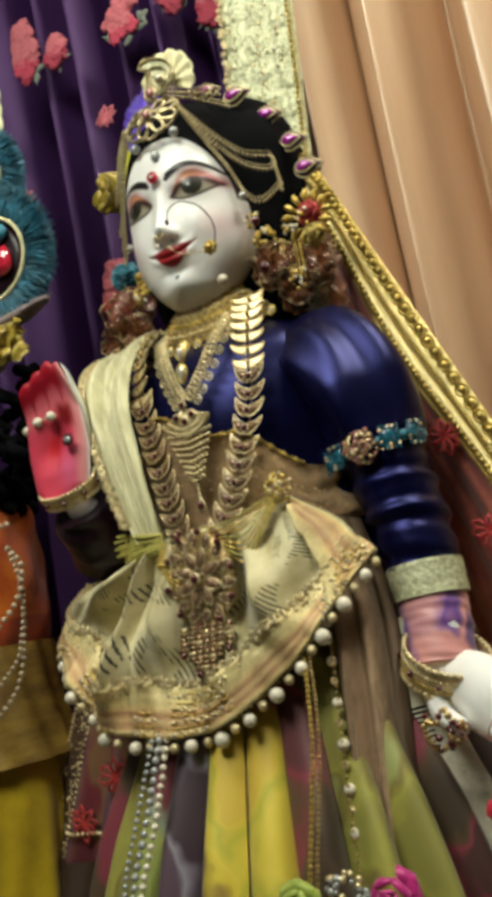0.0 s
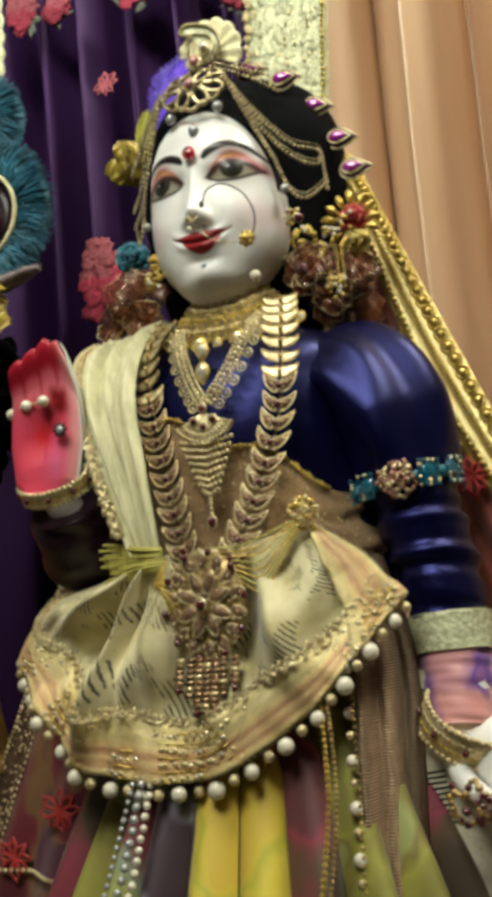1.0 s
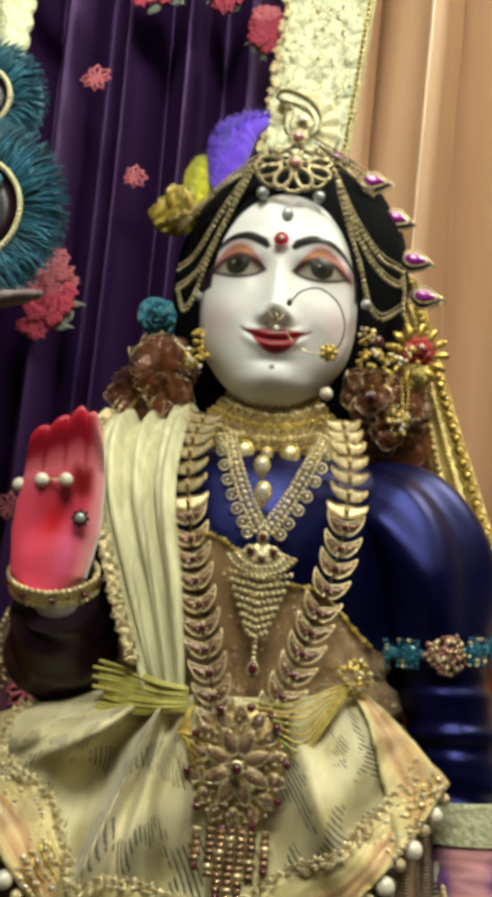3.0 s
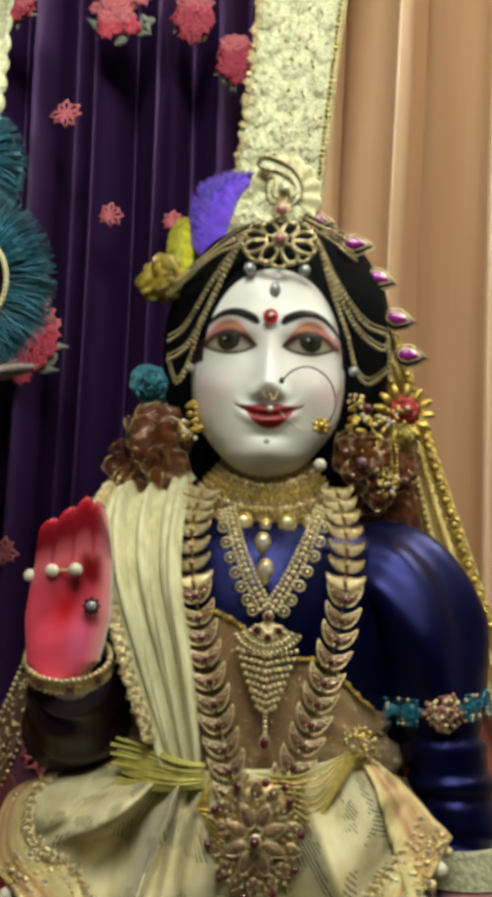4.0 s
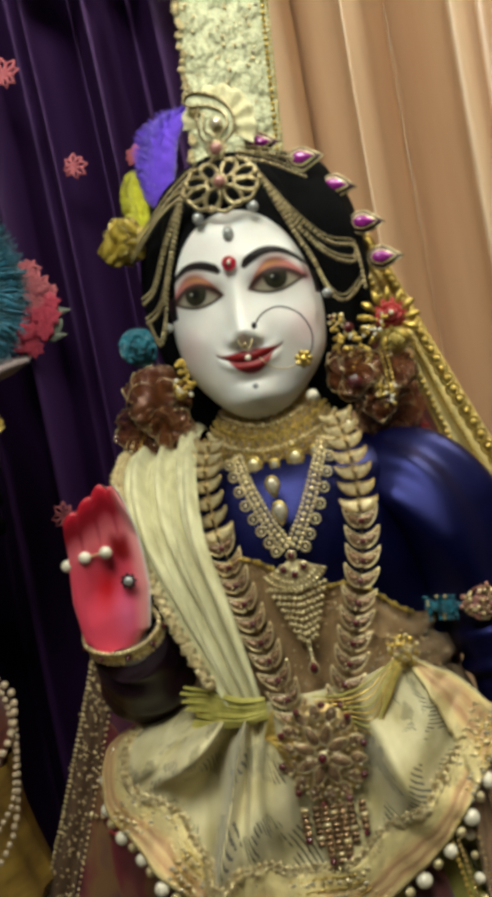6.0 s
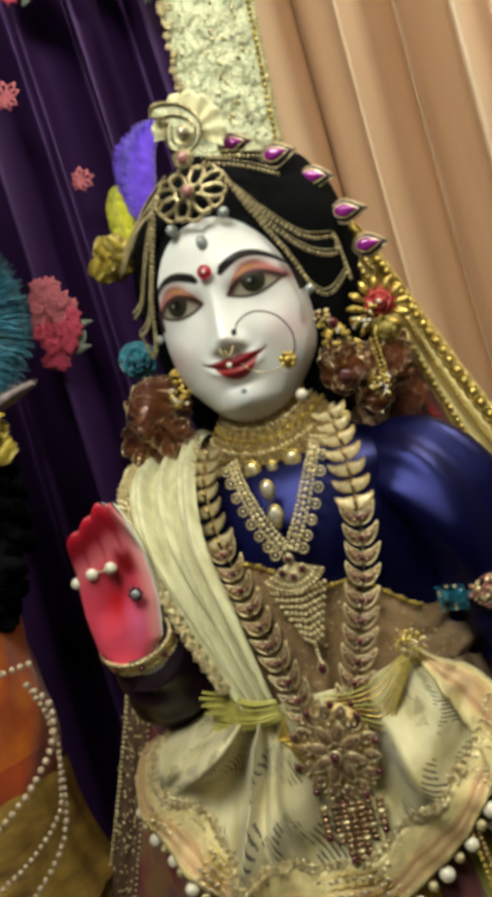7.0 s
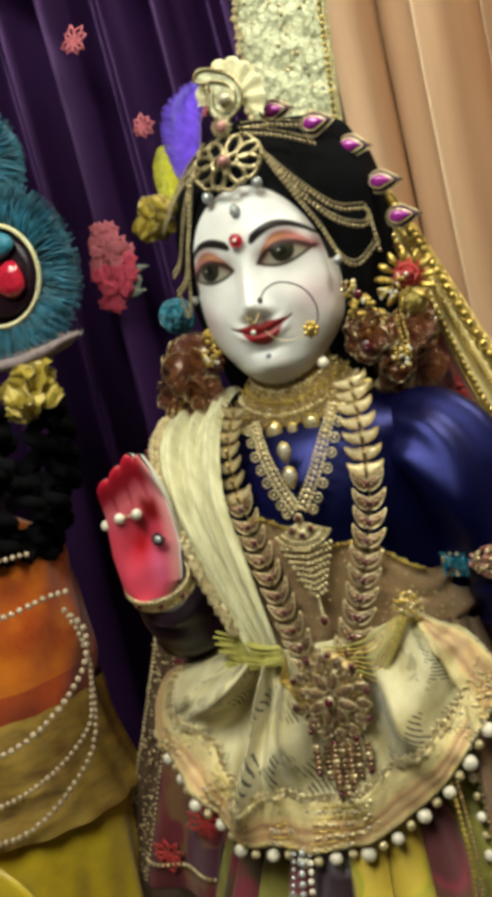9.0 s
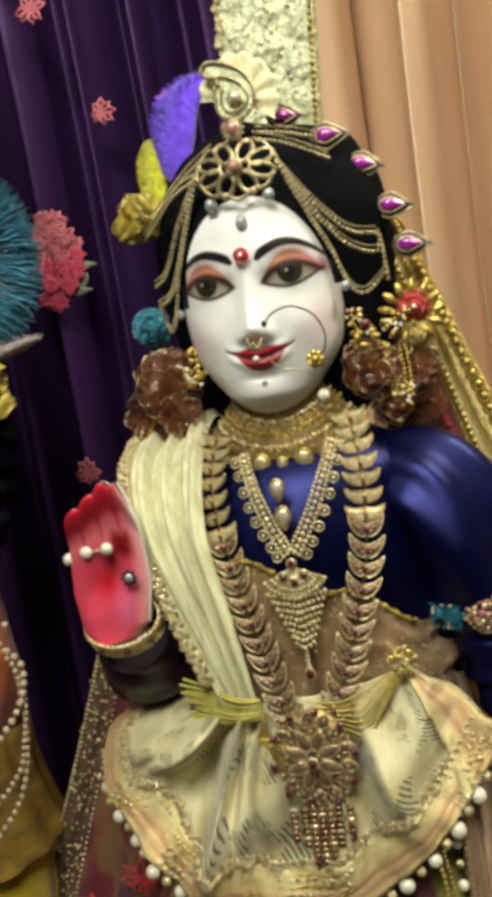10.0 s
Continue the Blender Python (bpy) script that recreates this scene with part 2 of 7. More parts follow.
MAROON = printed("maroon_brocade", [(0.10, 0.012, 0.02), (0.16, 0.02, 0.03), (0.20, 0.10, 0.04), (0.09, 0.02, 0.05)], 45, 0.5)
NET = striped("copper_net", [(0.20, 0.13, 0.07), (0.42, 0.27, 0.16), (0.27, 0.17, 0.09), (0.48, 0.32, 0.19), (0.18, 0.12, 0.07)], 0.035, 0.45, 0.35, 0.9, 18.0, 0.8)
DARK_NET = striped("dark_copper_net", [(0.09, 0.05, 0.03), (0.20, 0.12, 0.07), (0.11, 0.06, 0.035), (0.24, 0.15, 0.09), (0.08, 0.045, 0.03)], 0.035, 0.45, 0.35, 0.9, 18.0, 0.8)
TISSUE = material("gold_tissue", (0.62, 0.39, 0.175), (0.12, 0.06, 0.02), 0.30, 0.55, 1100, 1.0, 1600, sheen=0.2, stretch=(1, 1, 3))
WHITE_NET = material("white_net", (0.62, 0.58, 0.44), (0.30, 0.28, 0.18), 0.7, 0.0, 60, 0.5, 500)
SKIRT_YELLOW = printed("yellow_print", [(0.14, 0.06, 0.02), (0.60, 0.46, 0.03), (0.66, 0.52, 0.05), (0.44, 0.40, 0.03), (0.62, 0.46, 0.04), (0.40, 0.06, 0.05)], 22)
SKIRT_OLIVE = printed("olive_print", [(0.24, 0.22, 0.04), (0.34, 0.32, 0.05), (0.20, 0.16, 0.03), (0.30, 0.32, 0.10)], 26)
SKIRT_GREEN = printed("green_print", [(0.34, 0.38, 0.09), (0.40, 0.42, 0.12), (0.34, 0.38, 0.26), (0.22, 0.04, 0.05)], 28)
SKIRT_GREY = printed("grey_plum_print", [(0.07, 0.03, 0.05), (0.24, 0.23, 0.25), (0.13, 0.10, 0.13), (0.03, 0.012, 0.02)], 34)
SKIRT_BROWN = printed("brown_print", [(0.05, 0.03, 0.012), (0.09, 0.05, 0.02), (0.24, 0.03, 0.05), (0.03, 0.018, 0.010)], 30)
PURPLE = material("purple_curtain", (0.031, 0.0095, 0.052), (0.019, 0.0055, 0.033), 0.50, 0.0, 6, 0.3, 700, spec=0.55, stretch=(3, 3, 0.5), gloss_tint=(0.75, 0.45, 1.0))
PEACH = material("peach_satin", (0.74, 0.53, 0.345), (0.66, 0.44, 0.265), 0.40, 0.0, 4, 0.10, 500, spec=1.0, stretch=(3, 3, 0.4))
BORDER_GOLD = openwork("pale_gold_brocade", (0.64, 0.64, 0.40), (0.46, 0.45, 0.25))
PINK_THREAD = material("pink_thread", (0.62, 0.17, 0.19), (0.45, 0.09, 0.12), 0.7, 0.0, 300, 0.6, 900, random_tint=0.2)
RED_THREAD = material("crimson_thread", (0.50, 0.05, 0.09), (0.33, 0.03, 0.06), 0.7, 0.0, 300, 0.6, 900, random_tint=0.2)
LEAF_THREAD = material("grey_green_thread", (0.20, 0.22, 0.17), (0.12, 0.13, 0.10), 0.7, 0.0, 300, 0.6, 900)
VIOLET_DOWN = material("violet_down", (0.17, 0.06, 0.78), (0.10, 0.03, 0.55), 0.9, 0.0, 200, 0.5, 900, sheen=0.5)
YELLOW_DOWN = material("yellow_down", (0.72, 0.70, 0.03), (0.50, 0.46, 0.02), 0.9, 0.0, 200, 0.5, 900, sheen=0.4)
TEAL_CLOTH = material("turquoise_silk", (0.015, 0.22, 0.30), (0.006, 0.09, 0.13), 0.5, 0.0, 120, 0.4, 500, sheen=0.3)
TEAL_BARB = material("peacock_barb", (0.008, 0.17, 0.27), (0.004, 0.07, 0.09), 0.42, 0.15, 90, 0.5, 900, sheen=0.3)
RED_SILK = material("red_silk", (0.56, 0.025, 0.02), (0.36, 0.012, 0.012), 0.5, 0.0, 120, 0.4, 500, sheen=0.3)
MUSTARD_GAUZE = material("mustard_gauze", (0.62, 0.47, 0.08), (0.38, 0.26, 0.03), 0.35, 0.1, 120, 0.4, 500, alpha=0.8)
MUSTARD_SILK = material("mustard_silk", (0.58, 0.44, 0.10), (0.36, 0.25, 0.04), 0.45, 0.1, 120, 0.4, 500, sheen=0.3)
BROWN_SILK = material("brown_organza", (0.30, 0.10, 0.032), (0.10, 0.025, 0.009), 0.15, 0.15, 60, 0.3, 700, alpha=0.30, coat=0.5)
TEAL_GLASS = material("teal_glass", (0.010, 0.17, 0.26), (0.004, 0.05, 0.08), 0.12, 0.1, 260, coat=0.8)
CREAM_PAPER = material("cream_ruffle", (0.86, 0.80, 0.50), (0.66, 0.58, 0.28), 0.7, 0.0, 150, 0.5, 500)
ORANGE_SILK = material("orange_silk", (0.72, 0.20, 0.008), (0.40, 0.04, 0.004), 0.36, 0.0, 14, 0.3, 400, sheen=0.3)
EMBER_SILK = material("ember_silk", (0.52, 0.075, 0.006), (0.26, 0.020, 0.004), 0.40, 0.0, 14, 0.3, 400, sheen=0.3)
YELLOW_SILK = material("yellow_silk", (0.70, 0.50, 0.012), (0.40, 0.26, 0.008), 0.42, 0.0, 14, 0.3, 400, sheen=0.3)
IDOL_WRAP = material("bronze_gold_wrap", (0.46, 0.29, 0.05), (0.13, 0.06, 0.02), 0.5, 0.1, 18, 0.5, 500, stretch=(1, 1, 3))
GREY_DOWN = material("ash_down", (0.30, 0.23, 0.22), (0.18, 0.13, 0.13), 0.9, 0.0, 200, 0.5, 900, sheen=0.3)
GREEN_STRING = material("lime_string", (0.58, 0.52, 0.13), (0.36, 0.32, 0.06), 0.55, 0.1, 200, 0.5, 700)
DARK_WIRE = material("dark_wire", (0.06, 0.03, 0.035), (0.03, 0.015, 0.02), 0.35, 0.6, 200)
# Kept pale so the unseen walls throw fill light back on the statue.
PLASTER = material("plaster", (0.66, 0.64, 0.58), (0.56, 0.54, 0.48), 0.85, 0.0, 6, 0.3, 200)
STONE = material("platform_stone", (0.22, 0.20, 0.18), (0.15, 0.14, 0.12), 0.35, 0.0, 5, 0.2, 100)
FABRIC_DARK = material("dark_backcloth", (0.012, 0.010, 0.016), (0.006, 0.005, 0.008), 0.8, 0.0, 30, 0.3, 300)
DIFFUSER, _t, _b = nodes_of("lamp_diffuser")
_b.inputs["Emission Color"].default_value, _b.inputs["Emission Strength"].default_value = (1.0, 0.93, 0.80, 1), 3.0


# ---- mesh helpers ----
def spline(points, n, closed=False):
    """n points along a smooth curve through the given ones."""
    p = np.array(points, float)
    k = len(p)
    out = []
    spans = k if closed else k - 1
    for u in np.linspace(0, spans, n, endpoint=not closed):
        i = min(int(u), spans - 1)
        f = u - i
        if closed:
            a, b, c, d = p[(i - 1) % k], p[i % k], p[(i + 1) % k], p[(i + 2) % k]
        else:
            a, b, c, d = p[max(i - 1, 0)], p[i], p[i + 1], p[min(i + 2, k - 1)]
        out.append(0.5 * (2 * b + (c - a) * f + (2 * a - 5 * b + 4 * c - d) * f * f + (3 * b - a - 3 * c + d) * f ** 3))
    return np.array(out)


def smooth_table(x, xs, ys):
    """Smooth interpolation of a small table."""
    xs, ys = np.array(xs, float), np.array(ys, float)
    s = np.gradient(ys, xs)
    i = np.clip(np.searchsorted(xs, x) - 1, 0, len(xs) - 2)
    h = xs[i + 1] - xs[i]
    f = np.clip((x - xs[i]) / h, 0, 1)
    return ((2 * f ** 3 - 3 * f ** 2 + 1) * ys[i] + (f ** 3 - 2 * f ** 2 + f) * h * s[i]
            + (3 * f ** 2 - 2 * f ** 3) * ys[i + 1] + (f ** 3 - f ** 2) * h * s[i + 1])


def step(a, b, x):
    f = np.clip((x - a) / (b - a), 0, 1)
    return f * f * (3 - 2 * f)


def sphere_data(seg, rings):
    v, f = [(0, 0, 1)], []
    for j in range(1, rings):
        a = math.pi * j / rings
        v += [(math.sin(a) * math.cos(2 * math.pi * i / seg), math.sin(a) * math.sin(2 * math.pi * i / seg), math.cos(a)) for i in range(seg)]
    v.append((0, 0, -1))
    for i in range(seg):
        f.append((0, 1 + i, 1 + (i + 1) % seg))
        for j in range(rings - 2):
            a, b = 1 + j * seg, 1 + (j + 1) * seg
            f.append((a + i, b + i, b + (i + 1) % seg, a + (i + 1) % seg))
        a = 1 + (rings - 2) * seg
        f.append((a + i, len(v) - 1, a + (i + 1) % seg))
    return np.array(v, float), f


BALLS = {k: sphere_data(*k) for k in ((6, 4), (8, 6), (12, 8), (20, 14))}


class Shape:
    """Collects pieces of one mesh, with a material slot and, if wanted, paint for each."""

    def __init__(self):
        self.v, self.f, self.m, self.c, self.uv, self.n = [], [], [], [], [], 0

    def put(self, v, f, slot=0, paint=None, uv=None):
        v = np.asarray(v, float).reshape(-1, 3)
        self.f += [tuple(i + self.n for i in q) for q in f]
        self.m += [slot] * len(f)
        self.v.append(v)
        self.c.append(np.ones((len(v), 3)) * 0.8 if paint is None else np.broadcast_to(np.asarray(paint, float), (len(v), 3)))
        self.uv.append(v[:, [0, 2]] if uv is None else uv)
        self.n += len(v)
        return self

    def ball(self, c, r, slot=0, kind=(8, 6), turn=None, paint=None):
        v, f = BALLS[kind]
        v = v * np.broadcast_to(np.array(r, float), (3,))
        if turn is not None:
            v = v @ np.array(turn.to_3x3()).T
        return self.put(v + np.array(c), f, slot, paint)

    def sheet(self, p, slot=0, around=False, along=False, paint=None):
        """A grid of points (nu, nv, 3) as a surface; around closes u, along closes v. UVs are metres along and across."""
        p = np.asarray(p, float)
        nu, nv = p.shape[:2]
        f = []
        for i in range(nu if around else nu - 1):
            for j in range(nv if along else nv - 1):
                a, b = i, (i + 1) % nu
                c, d = j, (j + 1) % nv
                f.append((a * nv + c, b * nv + c, b * nv + d, a * nv + d))
        mid = p[:, nv // 2]
        du = np.concatenate([[0], np.cumsum(np.linalg.norm(np.diff(mid, axis=0), axis=1))])
        midv = p[nu // 2]
        dv = np.concatenate([[0], np.cumsum(np.linalg.norm(np.diff(midv, axis=0), axis=1))])
        uv = np.stack(np.broadcast_arrays(du[:, None] * 10, dv[None, :] * 10), -1).reshape(-1, 2)
        return self.put(p.reshape(-1, 3), f, slot, None if paint is None else np.asarray(paint).reshape(-1, 3), uv)

    def slab(self, p, thick, slot=0):
        """A sheet with thickness, closed at its rim."""
        p = np.asarray(p, float)
        du, dv = np.gradient(p, axis=0), np.gradient(p, axis=1)
        n = np.cross(du, dv)
        n /= np.maximum(np.linalg.norm(n, axis=2, keepdims=True), 1e-9)
        q = p + n * thick
        nu, nv = p.shape[:2]
        ring = np.concatenate([p, q[:, ::-1]], axis=1)
        self.sheet(ring, slot, along=True)
        uv = self.uv[-1].reshape(nu, 2 * nv, 2).copy()
        uv[:, nv:] = uv[:, :nv][:, ::-1]
        self.uv[-1] = uv.reshape(-1, 2)
        for i in (0, nu - 1):
            cap = np.stack([p[i], q[i]], 0)
            self.sheet(cap, slot)
        return self

    def tube(self, pts, r, slot=0, seg=8, flat=1.0, up=(0, 0, 1), closed=False, wave=None, paint=None, caps=True):
        pts = np.asarray(pts, float)
        n = len(pts)
        r = np.broadcast_to(np.asarray(r, float), (n,))
        t = np.gradient(pts, axis=0) if not closed else np.roll(pts, -1, 0) - np.roll(pts, 1, 0)
        t /= np.maximum(np.linalg.norm(t, axis=1, keepdims=True), 1e-9)
        ref = np.array(up, float)
        if abs(t[0] @ ref) > 0.95:
            ref = np.array((0.3, 1, 0.1))
        s = np.cross(t[0], ref)
        rings = []
        for i in range(n):
            s = s - t[i] * (s @ t[i])
            s /= max(np.linalg.norm(s), 1e-9)
            b = np.cross(t[i], s)
            a = np.linspace(0, 2 * math.pi, seg, endpoint=False)
            rr = r[i] * (1 if wave is None else wave(i / max(n - 1, 1), a))
            rings.append(pts[i] + (np.cos(a) * rr)[:, None] * s + (np.sin(a) * rr * flat)[:, None] * b)
        rings = np.array(rings)
        self.sheet(rings, slot, around=closed, along=True, paint=paint)
        if caps and not closed:
            for i in (0, n - 1):
                self.put(rings[i], [tuple(range(seg))], slot, None if paint is None else np.asarray(paint).reshape(n, seg, 3)[i])
        return self

    def beads(self, pts, r, gap, slot=0, kind=(6, 4), alternate=None):
        """Balls strung along a curve."""
        pts = np.asarray(pts, float)
        d = np.concatenate([[0], np.cumsum(np.linalg.norm(np.diff(pts, axis=0), axis=1))])
        k = max(2, int(d[-1] / gap) + 1)
        for i, s in enumerate(np.linspace(0, d[-1], k)):
            c = [np.interp(s, d, pts[:, a]) for a in range(3)]
            big = alternate and i % alternate == 0
            self.ball(c, r * (1.5 if big else 1.0), slot, kind)
        return self

    def gem(self, c, w, h, depth, slot=0, point=1.0, turn=0.0, seg=12, rim=None, rim_slot=1, face=None):
        """A domed stone facing -y: pointed at its top by point (0 round, 1 a leaf); rim: thickness of a wire round it."""
        a = np.linspace(0, 2 * math.pi, seg, endpoint=False)
        x = np.sin(a) * w / 2
        z = np.cos(a) * h / 2
        x = x * (1 - point * 0.55 * np.clip(np.cos(a), 0, 1) ** 1.2)
        z = np.where(np.cos(a) > 0, z * (1 + 0.35 * point * np.cos(a) ** 6), z)
        rings = [np.stack([x * k, np.full(seg, -d * depth), z * k], 1) for k, d in ((0.92, -0.3), (1.0, 0.15), (0.72, 0.8), (0.35, 1.0))]
        ca, sa = math.cos(turn), math.sin(turn)
        m = np.array([[ca, 0, sa], [0, 1, 0], [-sa, 0, ca]])
        if face is not None:
            m = np.array(face) @ m
        v = np.concatenate(rings) @ m.T + np.array(c)
        f = [(j * seg + i, j * seg + (i + 1) % seg, (j + 1) * seg + (i + 1) % seg, (j + 1) * seg + i) for j in range(3) for i in range(seg)]
        f += [tuple(range(3 * seg, 4 * seg)), tuple(range(seg - 1, -1, -1))]
        self.put(v, f, slot)
        if rim:
            self.tube(v[seg:2 * seg], rim, rim_slot, 5, closed=True)
        return self

    def mesh(self, name, *mats):
        me = bpy.data.meshes.new(name)
        v = np.concatenate(self.v)
        me.from_pydata(v.tolist(), [], self.f)
        for m in mats:
            me.materials.append(m)
        me.polygons.foreach_set("material_index", np.minimum(np.array(self.m), max(len(mats) - 1, 0)).astype(np.int32))
        me.polygons.foreach_set("use_smooth", np.ones(len(self.f), bool))
        uv = np.concatenate(self.uv)
        idx = np.empty(len(me.loops), np.int32)
        me.loops.foreach_get("vertex_index", idx)
        me.uv_layers.new(name="uv").data.foreach_set("uv", uv[idx].ravel().astype(np.float32))
        if MARBLE in mats:
            col = np.concatenate([np.concatenate(self.c), np.ones((len(v), 1))], 1)
            me.color_attributes.new("paint", "FLOAT_COLOR", "POINT").data.foreach_set("color", col.ravel().astype(np.float32))
        me.update()
        return me


BASES = {}


def thing(name, base, label, category, group="", kind=""):
    ob = new(name)
    ob.location, ob.empty_display_size = base, 0.02
    BASES[ob.name] = Vector(base)
    return tagged(ob, label, category, group, kind)


def part(name, shape, mats, parent, label=""):
    """A shape in world places as one mesh under parent."""
    mats = mats if isinstance(mats, (list, tuple)) else [mats]
    base = BASES[parent.name]
    shape.v = [v - np.array(base) for v in shape.v]
    ob = new(name, shape.mesh(name, *mats))
    ob.parent = parent
    BASES[ob.name] = base
    return tagged(ob, label)


def piece(name, mesh, parent, m, label=""):
    """An object on a shared mesh, at the world pose m, under parent."""
    ob = new(name, mesh)
    ob.parent = parent
    ob.matrix_basis = Matrix.Translation(-BASES[parent.name]) @ m
    BASES[ob.name] = BASES[parent.name]
    return tagged(ob, label)


def solid(name, shape, mats, label="", category="", group="", kind=""):
    """A shape as one top-level mesh."""
    mats = mats if isinstance(mats, (list, tuple)) else [mats]
    c = np.concatenate(shape.v)
    base = Vector(((c[:, 0].min() + c[:, 0].max()) / 2, (c[:, 1].min() + c[:, 1].max()) / 2, c[:, 2].min()))
    shape.v = [v - np.array(base) for v in shape.v]
    ob = new(name, shape.mesh(name, *mats))
    ob.location = base
    BASES[ob.name] = base
    return tagged(ob, label, category, group, kind)


def turn_to(c, x_axis, normal=(0, -1, 0)):
    """A pose at c whose x runs along x_axis and whose -y looks along normal."""
    y = -Vector(normal).normalized()
    x = Vector(x_axis)
    x = (x - y * x.dot(y)).normalized()
    z = x.cross(y)
    m = Matrix((x, y, z)).transposed().to_4x4()
    return Matrix.Translation(c) @ m


def box(shape, lo, hi, slot=0):
    (a, b, c), (d, e, g) = lo, hi
    v = [(a, b, c), (d, b, c), (d, e, c), (a, e, c), (a, b, g), (d, b, g), (d, e, g), (a, e, g)]
    return shape.put(v, [(3, 2, 1, 0), (4, 5, 6, 7), (0, 1, 5, 4), (1, 2, 6, 5), (2, 3, 7, 6), (3, 0, 4, 7)], slot)


# ---- the room round the shrine, mostly unseen, added to bounce fill light ----
def wall(name, lo, hi, mat):
    return solid(name, box(Shape(), lo, hi), mat, kind="structure")


wall("floor", (-2.0, -2.8, -0.95), (2.0, 0.6, -0.85), STONE)
wall("ceiling", (-2.0, -2.8, 2.1), (2.0, 0.6, 2.2), PLASTER)
wall("wall_north", (-2.0, 0.50, -0.85), (2.0, 0.60, 2.1), PLASTER)
wall("unseen_wall_south", (-2.0, -2.8, -0.85), (2.0, -2.7, 2.1), PLASTER)
wall("unseen_wall_west", (-2.1, -2.8, -0.85), (-2.0, 0.6, 2.1), PLASTER)
wall("unseen_wall_east", (2.0, -2.8, -0.85), (2.1, 0.6, 2.1), PLASTER)
wall("altar_platform", (-1.1, -0.32, -0.85), (1.1, 0.50, 0.0), STONE)


def curtain(name, x0, x1, mat, fold, depth, y, label, seed):
    rng = random.Random(seed)
    nu, nv = int((x1 - x0) / 0.004), 46
    u = np.linspace(x0, x1, nu)
    v = np.linspace(1.75, 0.0, nv)
    phase = np.cumsum(np.interp(u, np.linspace(x0, x1, 14), [rng.uniform(0.6, 1.45) for _ in range(14)])) * (u[1] - u[0]) * 2 * math.pi / fold
    p = np.zeros((nu, nv, 3))
    for j, z in enumerate(v):
        w = phase + 0.5 * math.sin(2.1 * z + seed) + 0.25 * math.sin(5.3 * z + 2 * seed)
        s = np.sin(w)
        p[:, j, 0] = u + 0.10 * depth * np.sin(2 * w + 0.6)
        p[:, j, 1] = y + depth * (s + 0.35 * np.sin(0.47 * w + 1.3) + 0.12 * np.sin(2.7 * w))
        p[:, j, 2] = z
    return solid(name, Shape().slab(p, 0.0012), mat, label, "curtain")


curtain("curtain", -1.0, -0.024, PURPLE, 0.074, 0.036, 0.333, "dark purple curtain in deep folds with pink embroidery", 3)
curtain("curtain", -0.020, 1.0, PEACH, 0.092, 0.068, 0.366, "peach satin curtain in broad shiny folds", 8)


def flower_thread(shape, c, r, petals, slot, rng, thick=0.0016):
    for k in range(petals):
        a = 2 * math.pi * k / petals + rng.uniform(-0.15, 0.15)
        rr = r * rng.uniform(0.8, 1.1)
        tip = np.array((c[0] + math.cos(a) * rr, c[1], c[2] + math.sin(a) * rr))
        side = np.array((-math.sin(a), 0, math.cos(a))) * rr * 0.22
        c0 = np.array(c)
        mid = c0 + (tip - c0) * 0.62
        shape.tube([c0, mid + side + (0, -0.002, 0), tip, mid - side + (0, -0.002, 0), c0], thick, slot, 5)
    shape.ball(c, (thick * 1.6, thick, thick * 1.6), slot)


def star(x, z, r, y=0.277, mat=PINK_THREAD, petals=8):
    s = Shape()
    flower_thread(s, (x, y, z), r, petals, 0, random.Random(int(x * 1000 + z * 77)))
    return solid("embroidered_star", s, mat, "small pink thread star embroidered on the purple curtain", "embroidery", "stars on the curtain")


for x, z, r in ((-0.207, 1.073, 0.015), (-0.158, 0.971, 0.0125), (-0.096, 0.966, 0.011), (-0.240, 0.640, 0.013), (-0.345, 1.02, 0.014), (-0.41, 0.93, 0.014)):
    star(x, z, r)


def spray(x, z, w, h, seed, red=0.45):
    """A dense embroidered spray: overlapping thread flowers, pink above and crimson below, with a few leaves."""
    rng = random.Random(seed)
    base = thing("embroidered_spray", (x, 0.28, z - h / 2), "dense pink and crimson flower spray embroidered on the curtain", "embroidery", "sprays on the curtain")
    pink, crimson, leaf = Shape(), Shape(), Shape()
    for k in range(60):
        a, q = rng.uniform(-1, 1), rng.uniform(-1, 1)
        if a * a + q * q > 1.1:
            continue
        c = (x + a * w / 2 + 0.12 * w * q, 0.276 - rng.uniform(0, 0.004), z + q * h / 2)
        flower_thread(pink if q > -1 + 2 * red else crimson, c, rng.uniform(0.007, 0.011), rng.choice((6, 7, 8)), 0, rng, 0.0018)
    for k in range(5):
        a = rng.uniform(3.3, 6.1)
        c = np.array((x + math.cos(a) * w * 0.55, 0.277, z + math.sin(a) * h * 0.52))
        leaf.gem(c, 0.010, 0.022, 0.0015, 0, 1.0, rng.uniform(0, 6))
    part("pink_embroidery", pink, PINK_THREAD, base)
    part("crimson_embroidery", crimson, RED_THREAD, base)
    part("leaf_embroidery", leaf, LEAF_THREAD, base)


spray(-0.228, 0.850, 0.045, 0.085, 5, 0.5)
spray(-0.158, 1.185, 0.050, 0.060, 6, 0.3)
spray(-0.084, 1.180, 0.026, 0.045, 7, 0.6)
spray(-0.040, 1.135, 0.022, 0.040, 9, 0.7)
spray(-0.308, 1.215, 0.034, 0.080, 10, 0.3)
